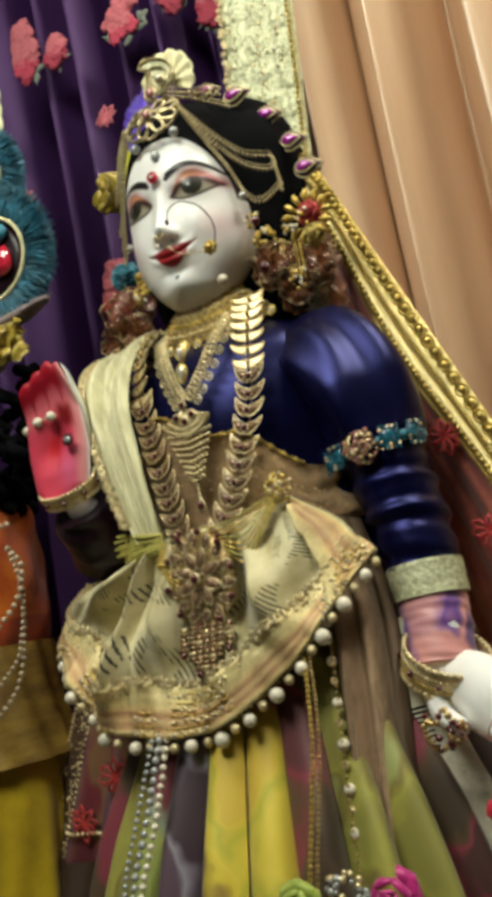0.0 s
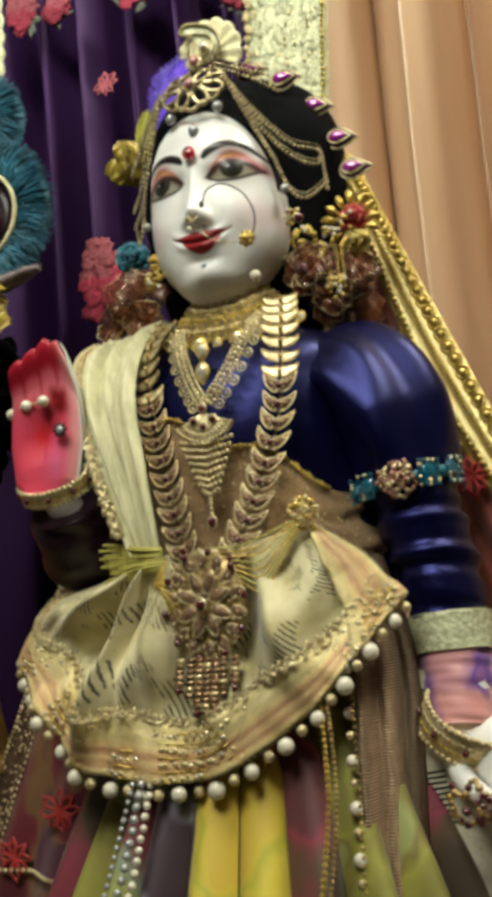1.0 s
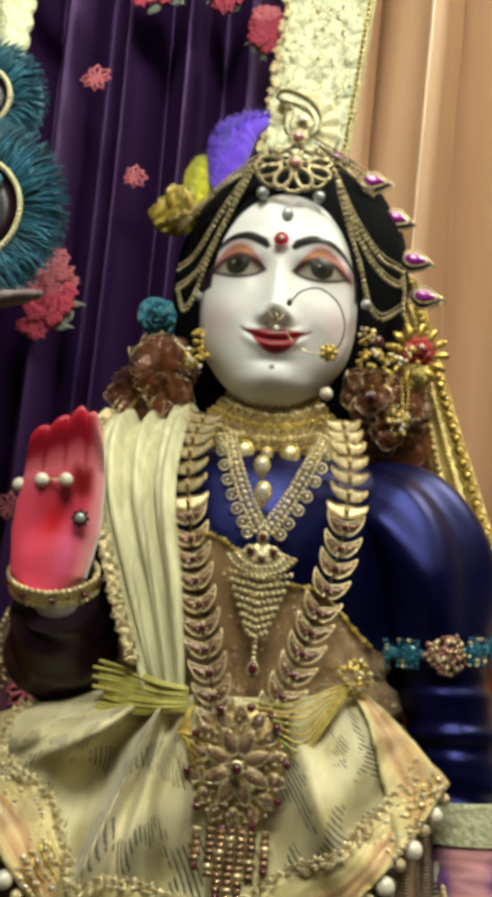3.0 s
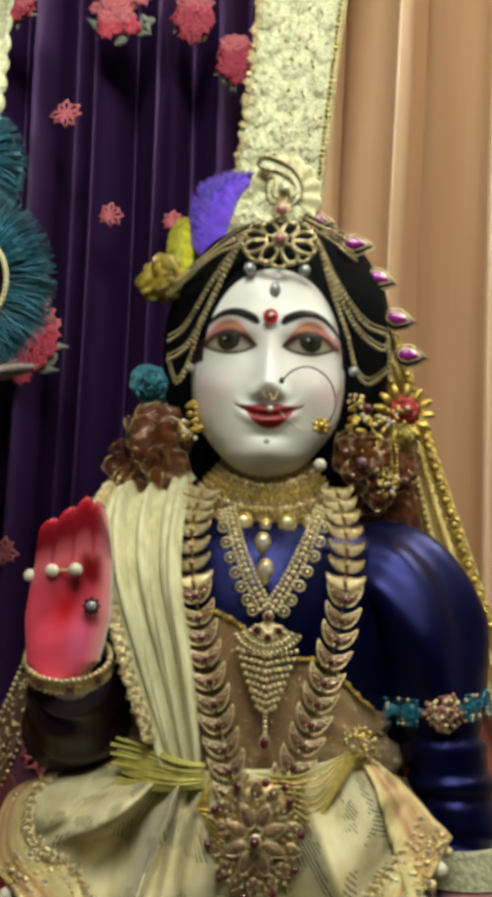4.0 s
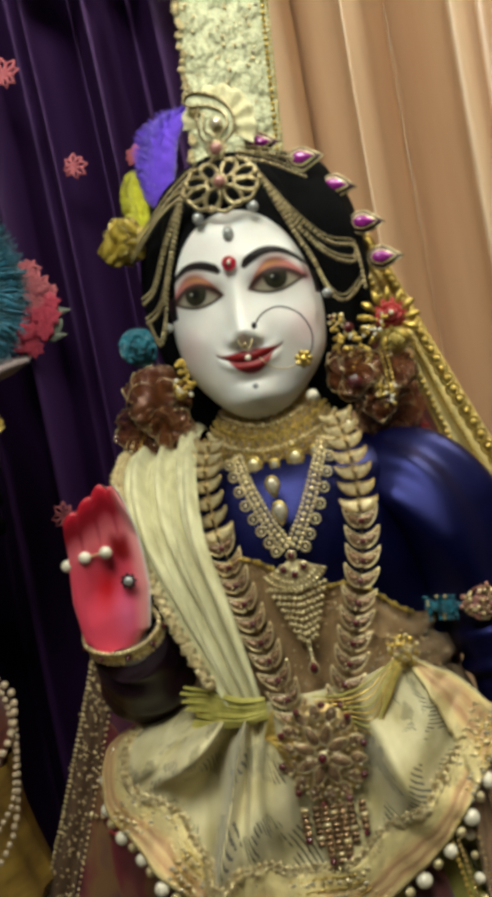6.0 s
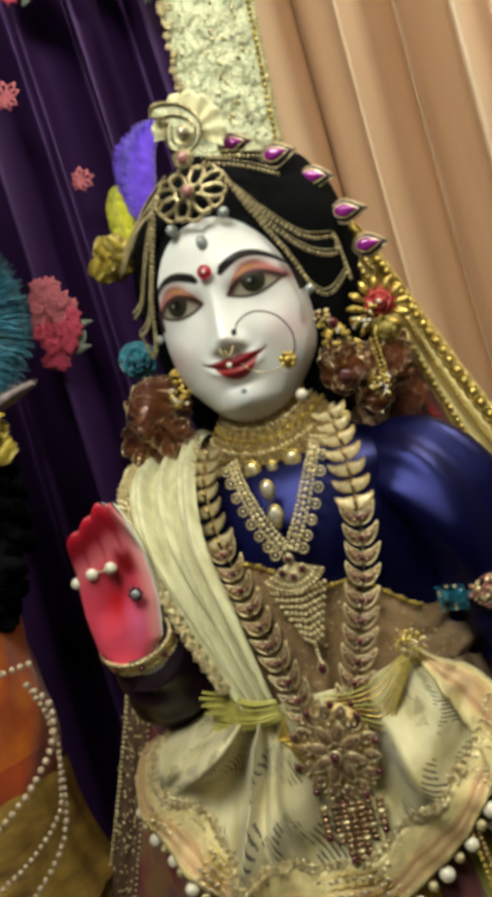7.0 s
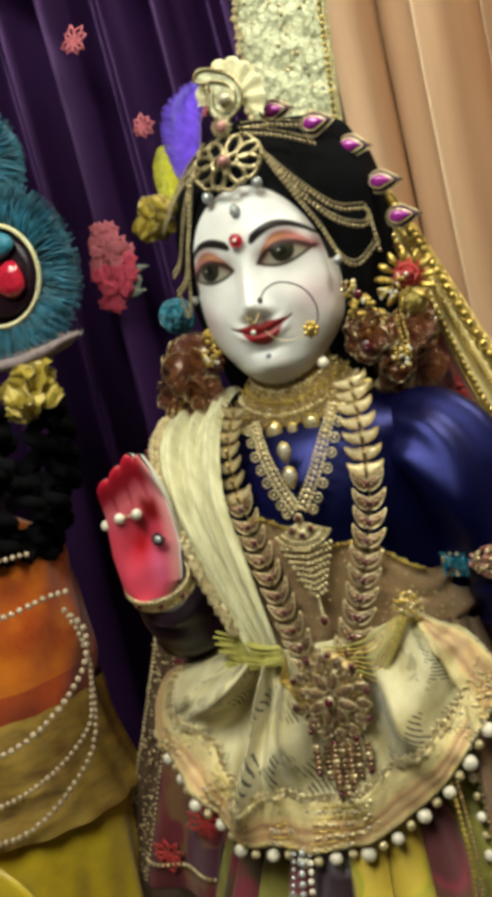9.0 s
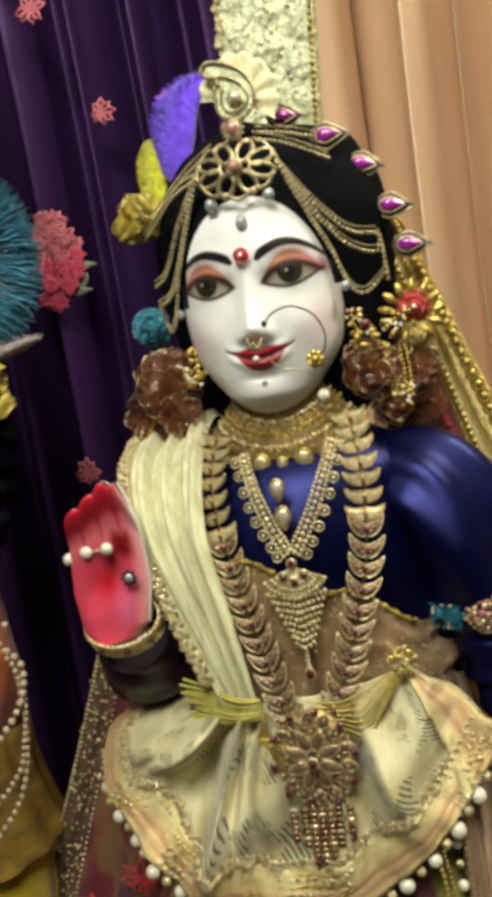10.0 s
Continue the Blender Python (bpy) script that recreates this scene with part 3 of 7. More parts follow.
spray(-0.262, 1.190, 0.022, 0.030, 12, 0.4)


def brocade(name, cx, width, lean, z0, z1, y, scallop, label, seed):
    """A stiff brocade band with scalloped edge, raised flowers, sequins and a beaded cord."""
    rng = random.Random(seed)
    base = thing(name, (cx, y, z0), label, "curtain border")
    nu, nv = 520, 40
    z = np.linspace(z0, z1, nu)
    p = np.zeros((nu, nv, 3))
    for i, zz in enumerate(z):
        c = cx + lean * (zz - 1.0)
        left = c - width / 2 - scallop * 0.006 * abs(math.sin(zz * math.pi / 0.026))
        right = c + width / 2
        p[i, :, 0] = np.linspace(left, right, nv)
        p[i, :, 2] = zz
    s = np.linspace(0, 1, nv)[None, :]
    zz = z[:, None]
    g = np.sin(zz * 2 * math.pi / 0.052) * np.cos(s * math.pi * 2.0)
    fx, fz = (s * width) % 0.0275 - 0.01375, (zz + 0.017 * np.floor(s * width / 0.0275)) % 0.034 - 0.017
    rad, ang = np.sqrt(fx ** 2 + fz ** 2), np.arctan2(fz, fx)
    petal = np.exp(-((rad - 0.0082 - 0.0026 * np.cos(8 * ang)) / 0.0016) ** 2) + np.exp(-(rad / 0.004) ** 2)
    vine = np.exp(-((g - 0.15) / 0.12) ** 2)
    p[:, :, 1] = y - 0.0034 * petal - 0.0016 * vine
    part("band", Shape().slab(p, 0.002), BORDER_GOLD, base)
    cord = Shape()
    line = np.stack([cx + lean * (z - 1.0) + width / 2 - 0.006, np.full(nu, y - 0.003), z], 1)
    cord.beads(line, 0.0023, 0.0058, 0)
    cord.beads(line + (0.0045, 0, 0), 0.0014, 0.004, 0)
    part("beaded_cord", cord, YELLOW_GOLD, base)
    sequins = Shape()
    for k in range(1000):
        zz = rng.uniform(z0, z1)
        q = rng.uniform(-0.48, 0.36)
        c = (cx + lean * (zz - 1.0) + q * width, y - 0.003, zz)
        r = rng.choice((0.0008, 0.0012, 0.0019))
        sequins.ball(c, (r, r * 0.5, r), rng.choice((0, 0, 1)), (6, 4))
    tagged(part("sequin_scatter", sequins, [PALE_GOLD, CLEAR_STONE], base), kind="stuff")
    edge = Shape()
    for k in range(int((z1 - z0) / 0.0075)):
        zz = z0 + k * 0.0075 + rng.uniform(-0.002, 0.002)
        flower_thread(edge, (cx + lean * (zz - 1.0) - width / 2 - 0.004 * scallop * abs(math.sin(zz * math.pi / 0.026)), y - 0.003, zz), rng.uniform(0.003, 0.0055), 6, 0, rng, 0.0006)
    part("lace_edge", edge, PALE_GOLD, base)


brocade("brocade_border", 0.0085, 0.083, 0.095, 0.30, 1.72, 0.262, 1, "stiff pale gold brocade curtain border with raised flowers", 4)


# ---- the statue: head, neck, trunk, arms and hands in one painted marble mesh ----
WHITE = np.array((0.91, 0.89, 0.85))


def blend(c, colour, w):
    return c * (1 - w[..., None]) + np.array(colour) * w[..., None]


def soft(d, w=0.0005):
    """1 inside (d below 0), 0 outside, with a soft rim."""
    return np.clip(0.5 - d / (2 * w), 0, 1)


def face_paint(x, z):
    c = np.broadcast_to(WHITE, (*x.shape, 3)).copy()
    X = np.abs(x)
    c = blend(c, (0.80, 0.36, 0.42), 0.32 * np.exp(-((X - 0.040) / 0.013) ** 2 - ((z - 0.752) / 0.013) ** 2))
    q = (X - 0.0092) / 0.0345
    hump = np.sin(np.pi * np.clip(q, 0, 1))
    axis = 0.7818 + 0.0028 * q
    top = axis + 0.0080 * hump ** 0.85
    low = axis - 0.0056 * hump
    span = soft(np.abs(q - 0.5) - 0.53, 0.02)
    lid = top + 0.0078 * np.sin(np.pi * np.clip((q + 0.05) / 1.2, 0, 1)) ** 0.8
    lid_in = soft(z - lid, 0.0009) * soft(top - z, 0.0005) * soft(np.abs(q - 0.53) - 0.60, 0.06)
    warm = np.clip(q * 1.3 - 0.15, 0, 1)[..., None]
    lid_colour = (1 - warm) * np.array((0.34, 0.10, 0.04)) + warm * np.array((0.50, 0.15, 0.15))
    glow = np.exp(-((q - 0.45) / 0.22) ** 2 - ((z - lid + 0.0022) / 0.0018) ** 2)[..., None]
    lid_colour = lid_colour * (1 - glow) + np.array((0.64, 0.34, 0.07)) * glow
    c = c * (1 - 0.95 * lid_in[..., None]) + lid_colour * 0.95 * lid_in[..., None]
    haze = np.exp(-((z - lid) / 0.0035) ** 2) * soft(np.abs(q - 0.62) - 0.50, 0.15)
    c = blend(c, (0.58, 0.20, 0.19), 0.50 * haze)
    eye = soft(z - top) * soft(low - z) * span
    c = blend(c, (0.10, 0.028, 0.020), 0.45 * np.exp(-((X - 0.0125) / 0.0050) ** 2 - ((z - 0.7862) / 0.0060) ** 2))
    c = blend(c, (0.30, 0.055, 0.06), 0.65 * np.exp(-((X - 0.0455) / 0.0055) ** 2 - ((z - 0.7875) / 0.0065) ** 2))
    c = blend(c, (0.42, 0.38, 0.29), eye)
    c = blend(c, (0.16, 0.03, 0.025), 0.75 * eye * np.clip(np.abs(q - 0.5) * 4.6 - 1.55, 0, 1))
    # The upper lid's shadow, painted over the top of the eye.
    c = blend(c, (0.09, 0.03, 0.02), 0.92 * eye * np.exp(-((z - top) / 0.0034) ** 2))
    ir = np.hypot(X - 0.0268, (z - 0.7866) * 1.0)
    c = blend(c, (0.012, 0.009, 0.005), eye * soft(ir - 0.0076, 0.0006))
    c = blend(c, (0.030, 0.028, 0.014), eye * soft(np.abs(ir - 0.0048) - 0.0016, 0.0008))
    c = blend(c, (0.006, 0.005, 0.005), eye * soft(ir - 0.0028))
    # A small highlight painted on the iris.
    c = blend(c, (0.50, 0.50, 0.46), eye * soft(np.hypot(x - np.sign(x) * 0.0272 + 0.0022, z - 0.7872) - 0.0007, 0.0004))
    wing = soft(np.abs(q - 0.53) - 0.55, 0.03)
    liner = np.maximum(soft(np.abs(z - top - 0.0006) - 0.0017, 0.0007), soft(np.abs(z - low) - 0.0010, 0.0005)) * wing
    c = blend(c, (0.035, 0.016, 0.014), 0.92 * liner)
    b = (X - 0.0076) / 0.0450
    arch = 0.7952 + 0.0108 * np.sin(np.pi * np.clip(b * 0.86 + 0.07, 0, 1)) - 0.0085 * np.clip(b, 0, 1.2) ** 2.2
    thick = 0.0032 * np.clip(1.18 - 0.85 * b, 0.12, 1) * soft(np.abs(b - 0.5) - 0.5, 0.03)
    c = blend(c, (0.018, 0.012, 0.012), soft(np.abs(z - arch) - thick, 0.0006) * (thick > 0.0002))
    xm = x - 0.001
    mid = 0.7368 + 0.0066 * (np.abs(xm) / 0.0208) ** 2.2
    upper = mid + 0.0080 * np.clip(1 - (np.abs(xm) / 0.0210) ** 1.35, 0, 1) * (1 - 0.26 * np.exp(-(xm / 0.0028) ** 2))
    lower = mid - 0.0086 * np.clip(1 - (np.abs(xm) / 0.0158) ** 2.0, 0, 1) ** 0.9
    lips = soft(z - upper, 0.0006) * soft(lower - z, 0.0006) * soft(np.abs(xm) - 0.0206, 0.0008)
    c = blend(c, (0.31, 0.011, 0.014), lips)
    c = blend(c, (0.14, 0.008, 0.012), soft(np.abs(z - mid) - 0.0007, 0.0005) * soft(np.abs(xm) - 0.0222, 0.0008))
    nostril = soft(np.hypot((X - 0.0052) / 1.5, z - 0.7456) - 0.0011, 0.0006)
    c = blend(c, (0.10, 0.05, 0.05), 0.6 * nostril)
    c = blend(c, (0.10, 0.12, 0.13), soft(np.hypot(x + 0.0, z - 0.7200) - 0.0018, 0.0005))
    hair = soft(1 - np.hypot((x - 0.003) / 0.047, (z - 0.775) / 0.0605), 0.004) * (z > 0.775)
    return blend(c, (0.010, 0.009, 0.010), hair)


def face_relief(x, z):
    X = np.abs(x)
    s = np.clip((0.795 - z) / 0.039, 0, 1)
    nose = (0.0008 + 0.0128 * s ** 1.7) * step(0.7405, 0.7560, z) * np.exp(-(x / (0.0052 + 0.0030 * s)) ** 2) * step(0.80, 0.79, z)
    wings = 0.0030 * np.exp(-((X - 0.0085) / 0.0036) ** 2 - ((z - 0.7510) / 0.0042) ** 2)
    ball = 0.0022 * np.exp(-((X - 0.0272) / 0.011) ** 2 - ((z - 0.7845) / 0.0075) ** 2)
    socket = -0.0030 * np.exp(-((X - 0.014) / 0.008) ** 2 - ((z - 0.782) / 0.010) ** 2) - 0.0010 * np.exp(-((X - 0.030) / 0.015) ** 2 - ((z - 0.7955) / 0.004) ** 2)
    brow = 0.0016 * np.exp(-((X - 0.026) / 0.015) ** 2 - ((z - 0.803) / 0.005) ** 2)
    mid = 0.7368 + 0.0066 * (X / 0.0208) ** 2.2
    taper = np.clip(1 - (X / 0.0225) ** 2, 0, 1)
    lips = taper * (0.0018 * np.exp(-((z - mid - 0.0030) / 0.0026) ** 2) + 0.0030 * np.exp(-((z - mid + 0.0040) / 0.0032) ** 2) - 0.0012 * np.exp(-((z - mid) / 0.0008) ** 2))
    muzzle = 0.0018 * np.exp(-(X / 0.018) ** 2 - ((z - 0.737) / 0.013) ** 2)
    under = -0.0022 * np.exp(-(X / 0.012) ** 2 - ((z - 0.7245) / 0.0035) ** 2)
    chin = 0.0045 * np.exp(-(X / 0.012) ** 2 - ((z - 0.713) / 0.008) ** 2)
    cheek = 0.0035 * np.exp(-((X - 0.030) / 0.013) ** 2 - ((z - 0.755) / 0.014) ** 2)
    return nose + wings + ball + socket + brow + lips + muzzle + under + chin + cheek


def head(shape):
    zs = [0.698, 0.702, 0.710, 0.720, 0.735, 0.755, 0.775, 0.800, 0.830, 0.860, 0.880, 0.893]
    wide = [0.008, 0.0165, 0.0272, 0.0365, 0.0470, 0.0525, 0.0538, 0.0530, 0.0510, 0.043, 0.029, 0.003]
    front = [0.030, 0.023, 0.0155, 0.0115, 0.0085, 0.0065, 0.0055, 0.0040, 0.0105, 0.027, 0.046, 0.076]
    back = [0.045, 0.055, 0.068, 0.085, 0.100, 0.112, 0.118, 0.120, 0.120, 0.112, 0.100, 0.082]
    z = np.concatenate([np.linspace(0.698, 0.862, 320), np.linspace(0.864, 0.893, 16)])
    a = np.concatenate([np.linspace(-172, -8, 300), np.linspace(-5, 185, 40)]) * math.pi / 180
    w, f, b = (smooth_table(z, zs, k)[:, None] for k in (wide, front, back))
    c, s = np.cos(a)[None, :], np.sin(a)[None, :]
    x = w * np.sign(c) * np.abs(c) ** 0.92
    y = (f + b) / 2 + (b - f) / 2 * np.sign(s) * np.abs(s) ** 0.88
    zz = np.broadcast_to(z[:, None], x.shape)
    y = y - face_relief(x, zz) * step(0.05, 0.5, -s)
    paint = face_paint(x, zz)
    first = len(shape.m)
    shape.sheet(np.stack([x, y, zz], -1), 0, along=True, paint=paint)
    hair = (paint[..., 0] < 0.02) & (zz > 0.79) & ((np.hypot((x - 0.003) / 0.047, (zz - 0.775) / 0.0605) > 1.0) | (s > 0))
    n = x.shape[1]
    for i, j in zip(*np.nonzero(hair[:-1])):
        shape.m[first + i * n + j] = 1
    shape.put(np.stack([x[0], y[0], zz[0]], -1), [tuple(range(x.shape[1]))], 0, WHITE)


def raised_hand(shape):
    """A raised palm, fingers together, red inside and white outside."""
    nu, nv = 61, 90
    u = np.linspace(-1, 1, nu)[:, None]
    v = np.linspace(0, 1, nv)[None, :]
    tips = 0.661 + 0.0180 * np.interp(u, [-1, -0.5, 0.3, 0.7, 1.0], [0.0, 0.35, 1.0, 0.85, 0.10]) + 0.0034 * np.abs(np.sin((u + 1) * 2 * math.pi)) ** 0.5 - 0.0034
    z = 0.572 + (tips - 0.572) * v
    half = np.interp(v, [0, 0.10, 0.4, 0.62, 0.85, 1.0], [0.0120, 0.0205, 0.0245, 0.0235, 0.0215, 0.0195])
    x = -0.1145 + 0.006 * (0.5 - v) * -1.0 + half * u
    edge = np.sqrt(np.clip(1 - np.abs(u) ** 3.5, 0, 1))
    end = np.sqrt(np.clip(1 - np.clip((v - 0.90) / 0.10, 0, 1) ** 2, 0, 1))
    thick = 0.0125 * edge * (0.25 + 0.75 * end) * np.interp(v, [0, 0.2, 0.55, 1.0], [1.0, 1.1, 0.85, 0.6])
    grooves = 0.0009 * (np.abs(np.sin((u + 1) * 2 * math.pi)) ** 0.5 - 1) * step(0.64, 0.78, v) * edge
    cup = -0.0050 * np.exp(-(u / 0.55) ** 2 - ((v - 0.42) / 0.2) ** 2)
    mid = -0.0185 - 0.006 * v ** 2 + 0.006 * u - 0.007 * step(0.72, 1.0, v)
    yf, yb = mid - thick * 0.55 - grooves - cup, mid + thick * 1.6
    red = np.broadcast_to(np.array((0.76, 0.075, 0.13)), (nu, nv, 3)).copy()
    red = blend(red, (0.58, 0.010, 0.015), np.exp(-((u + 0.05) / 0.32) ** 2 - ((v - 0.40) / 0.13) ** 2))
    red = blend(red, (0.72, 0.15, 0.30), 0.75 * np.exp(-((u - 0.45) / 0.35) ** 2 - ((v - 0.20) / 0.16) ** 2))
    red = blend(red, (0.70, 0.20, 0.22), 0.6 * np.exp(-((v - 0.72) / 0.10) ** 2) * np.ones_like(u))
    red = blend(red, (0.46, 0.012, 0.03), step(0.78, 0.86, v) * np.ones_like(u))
    # Shade between the fingers, put into the red along the grooves.
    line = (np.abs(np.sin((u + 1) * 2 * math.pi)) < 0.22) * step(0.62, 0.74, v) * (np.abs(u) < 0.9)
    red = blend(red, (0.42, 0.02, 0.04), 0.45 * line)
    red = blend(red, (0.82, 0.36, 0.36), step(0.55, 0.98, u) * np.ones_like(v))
    # Dark red patch painted in for the shade of a hollow.
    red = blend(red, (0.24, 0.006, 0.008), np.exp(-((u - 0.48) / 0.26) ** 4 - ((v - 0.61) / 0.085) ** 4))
    red = blend(red, WHITE, step(0.95, 1.0, u) * np.ones_like(v))
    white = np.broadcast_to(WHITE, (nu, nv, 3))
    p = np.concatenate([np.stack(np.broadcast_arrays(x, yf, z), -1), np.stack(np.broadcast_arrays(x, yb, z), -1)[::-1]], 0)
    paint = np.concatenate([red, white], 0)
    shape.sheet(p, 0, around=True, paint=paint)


def lowered_hand(shape):
    """The other hand, palm down with reddened finger ends."""
    wrist, knuckle = np.array((0.139, 0.010, 0.402)), np.array((0.176, -0.014, 0.374))
    pts = spline([wrist + (-0.002, 0.004, 0.03), wrist, (wrist + knuckle) / 2 + (0.003, 0, 0.002), knuckle], 16)
    shape.tube(pts, np.interp(np.linspace(0, 1, 16), [0, 0.4, 0.8, 1], [0.017, 0.019, 0.023, 0.019]), 0, 18, 0.68, paint=np.broadcast_to(WHITE, (16, 18, 3)))
    for k in range(4):
        o = np.array((-0.004 + 0.002 * k, 0.0115 * (k - 1.5), -0.004 + 0.003 * k))
        p = spline([knuckle + o * 0.8, knuckle + o + (0.013, -0.008, -0.012), knuckle + o * 1.05 + (0.008, -0.014, -0.032), knuckle + o * 1.05 + (-0.012, -0.014, -0.040)], 14)
        f = np.linspace(0, 1, 14)
        paint = blend(np.broadcast_to(WHITE, (14, 10, 3)).copy(), (0.62, 0.03, 0.07), np.broadcast_to(step(0.25, 0.6, f)[:, None], (14, 10)))
        shape.tube(p, 0.0072 * np.sqrt(np.clip(1.02 - np.clip((f - 0.8) / 0.2, 0, 1) ** 2, 0, 1)), 0, 10, paint=paint)
    p = spline([wrist + (-0.008, -0.008, -0.012), wrist + (-0.002, -0.022, -0.022), wrist + (0.012, -0.032, -0.030)], 10)
    shape.tube(p, np.linspace(0.008, 0.005, 10), 0, 10, paint=np.broadcast_to(WHITE * 0.98, (10, 10, 3)))


statue = Shape()
head(statue)
statue.tube(spline([(0, 0.070, 0.745), (0, 0.066, 0.71), (0, 0.064, 0.685), (0, 0.066, 0.655)], 14), np.interp(np.linspace(0, 1, 14), [0, 0.5, 1], [0.030, 0.027, 0.040]), 0, 28, paint=np.broadcast_to(WHITE, (14, 28, 3)))
statue.tube(spline([(0, 0.07, 0.675), (0, 0.062, 0.62), (0, 0.06, 0.53), (0, 0.06, 0.40), (0, 0.06, 0.02)], 30), np.interp(np.linspace(0, 1, 30), [0, 0.15, 0.3, 0.5, 1], [0.030, 0.060, 0.052, 0.060, 0.075]), 0, 24, 0.75, up=(0, 1, 0), paint=np.broadcast_to(WHITE, (30, 24, 3)))
raised_hand(statue)
statue.tube(spline([(-0.114, -0.010, 0.574), (-0.114, 0.000, 0.562), (-0.108, 0.024, 0.545), (-0.095, 0.05, 0.535)], 10), 0.0125, 0, 14, paint=np.broadcast_to(WHITE, (10, 14, 3)))
lowered_hand(statue)
solid("statue", statue, [MARBLE, BLACK_CLOTH], "white marble goddess statue with painted face and red palms", "statue")


# ---- garments ----
def rings(table, nz, na, fold=None):
    """A body of superellipse rings: rows of (z, half width, front y, back y, centre x)."""
    t = np.array(table)[::-1]
    z = np.linspace(t[0, 0], t[-1, 0], nz)
    w, f, b, cx = (smooth_table(z, t[:, 0], t[:, k])[:, None] for k in (1, 2, 3, 4))
    a = np.linspace(0, 2 * math.pi, na, endpoint=False)[None, :]
    k = 1.0 if fold is None else fold(z[:, None], a)
    x = cx + w * k * np.cos(a)
    y = (f + b) / 2 + (b - f) / 2 * k * np.sin(a)
    return np.stack([x, y, np.broadcast_to(z[:, None], x.shape)], -1)


def wrinkle(amount, n, seed):
    rng = random.Random(seed)
    ks = [(rng.uniform(2, 9), rng.randint(1, 4), rng.uniform(0, 6)) for _ in range(n)]
    return lambda f, a: 1 + amount * sum(np.sin(k * 2 * math.pi * f + m * a + o + 1.5 * np.sin(a + o)) for k, m, o in ks) / n


blouse = thing("blouse", (0.03, 0.06, 0.52), "royal blue satin blouse with a puffed sleeve", "blouse")
p = rings([(0.690, 0.030, 0.045, 0.095, 0.0), (0.676, 0.060, 0.030, 0.105, 0.0), (0.660, 0.083, 0.014, 0.115, 0.0), (0.635, 0.084, 0.000, 0.118, 0.0), (0.605, 0.086, -0.008, 0.118, 0.0), (0.570, 0.090, -0.006, 0.115, 0.0), (0.540, 0.097, 0.004, 0.112, 0.0), (0.500, 0.099, 0.008, 0.115, 0.0), (0.470, 0.098, 0.012, 0.112, 0.0)], 60, 120,
          lambda z, a: 1 + 0.022 * np.sin(5 * a + 26 * z) * np.exp(-((a - 5.4) / 0.6) ** 2) + 0.006 * np.sin(5 * a + 40 * z))
part("bodice", Shape().sheet(p, along=True), BLUE_SATIN, blouse)


def sleeve_folds(f, a):
    """Soft lengthwise drapes on the puffed upper part, gathered cross ridges below the elbow."""
    up = math.sin(math.pi * min(1, f / 0.58)) ** 0.7 if f < 0.58 else 0.0
    low = step(0.58, 0.70, f) * step(1.0, 0.93, f)
    drape = 0.19 * (0.5 + 0.5 * np.sin(4 * a + 0.9 + 3.2 * f)) ** 2.2 + 0.045 * np.sin(7 * a - 6.0 * f + 1.0) - 0.05
    ridge = 0.055 * np.sin(2 * math.pi * 10.5 * f + 1.5 * np.sin(a + 0.6)) + 0.03 * np.sin(2 * math.pi * 17 * f + 2 * a)
    return 0.97 + up * drape + low * ridge


arm = spline([(0.062, 0.066, 0.640), (0.090, 0.056, 0.630), (0.108, 0.048, 0.600), (0.115, 0.046, 0.565), (0.121, 0.043, 0.530), (0.129, 0.038, 0.495), (0.133, 0.030, 0.458)], 90)
f = np.linspace(0, 1, 90)
part("sleeve", Shape().tube(arm, np.interp(f, [0, 0.15, 0.35, 0.52, 0.60, 0.75, 0.92, 1.0], [0.036, 0.042, 0.044, 0.039, 0.031, 0.030, 0.027, 0.023]), 0, 96, 0.9,
                            wave=sleeve_folds), BLUE_SATIN, blouse)
cuff_line = spline([(0.1325, 0.031, 0.470), (0.1335, 0.028, 0.448)], 12)
part("cuff", Shape().tube(cuff_line, np.full(12, 0.0262), 0, 40, 0.95, wave=wrinkle(0.02, 4, 2)), BORDER_GOLD, blouse, "gold brocade cuff")
low = spline([(0.1335, 0.028, 0.450), (0.135, 0.022, 0.430), (0.135, 0.014, 0.405)], 30)
part("under_sleeve", Shape().tube(low, np.linspace(0.0235, 0.0225, 30), 0, 48, 0.95, wave=wrinkle(0.05, 5, 9)), PINK_SILK, blouse, "pink and blue printed silk lower sleeve")

dark = spline([(-0.062, 0.066, 0.640), (-0.092, 0.060, 0.610), (-0.104, 0.056, 0.565), (-0.112, 0.035, 0.540), (-0.115, 0.014, 0.548), (-0.1145, -0.001, 0.566)], 70)
f = np.linspace(0, 1, 70)
solid("sleeve", Shape().tube(dark, np.interp(f, [0, 0.2, 0.5, 0.7, 0.9, 1], [0.034, 0.036, 0.034, 0.034, 0.028, 0.025]), 0, 48, 0.95, wave=wrinkle(0.17, 8, 14)), DARK_SATIN,
      "dark plum satin sleeve gathered on the raised arm", "sleeve")


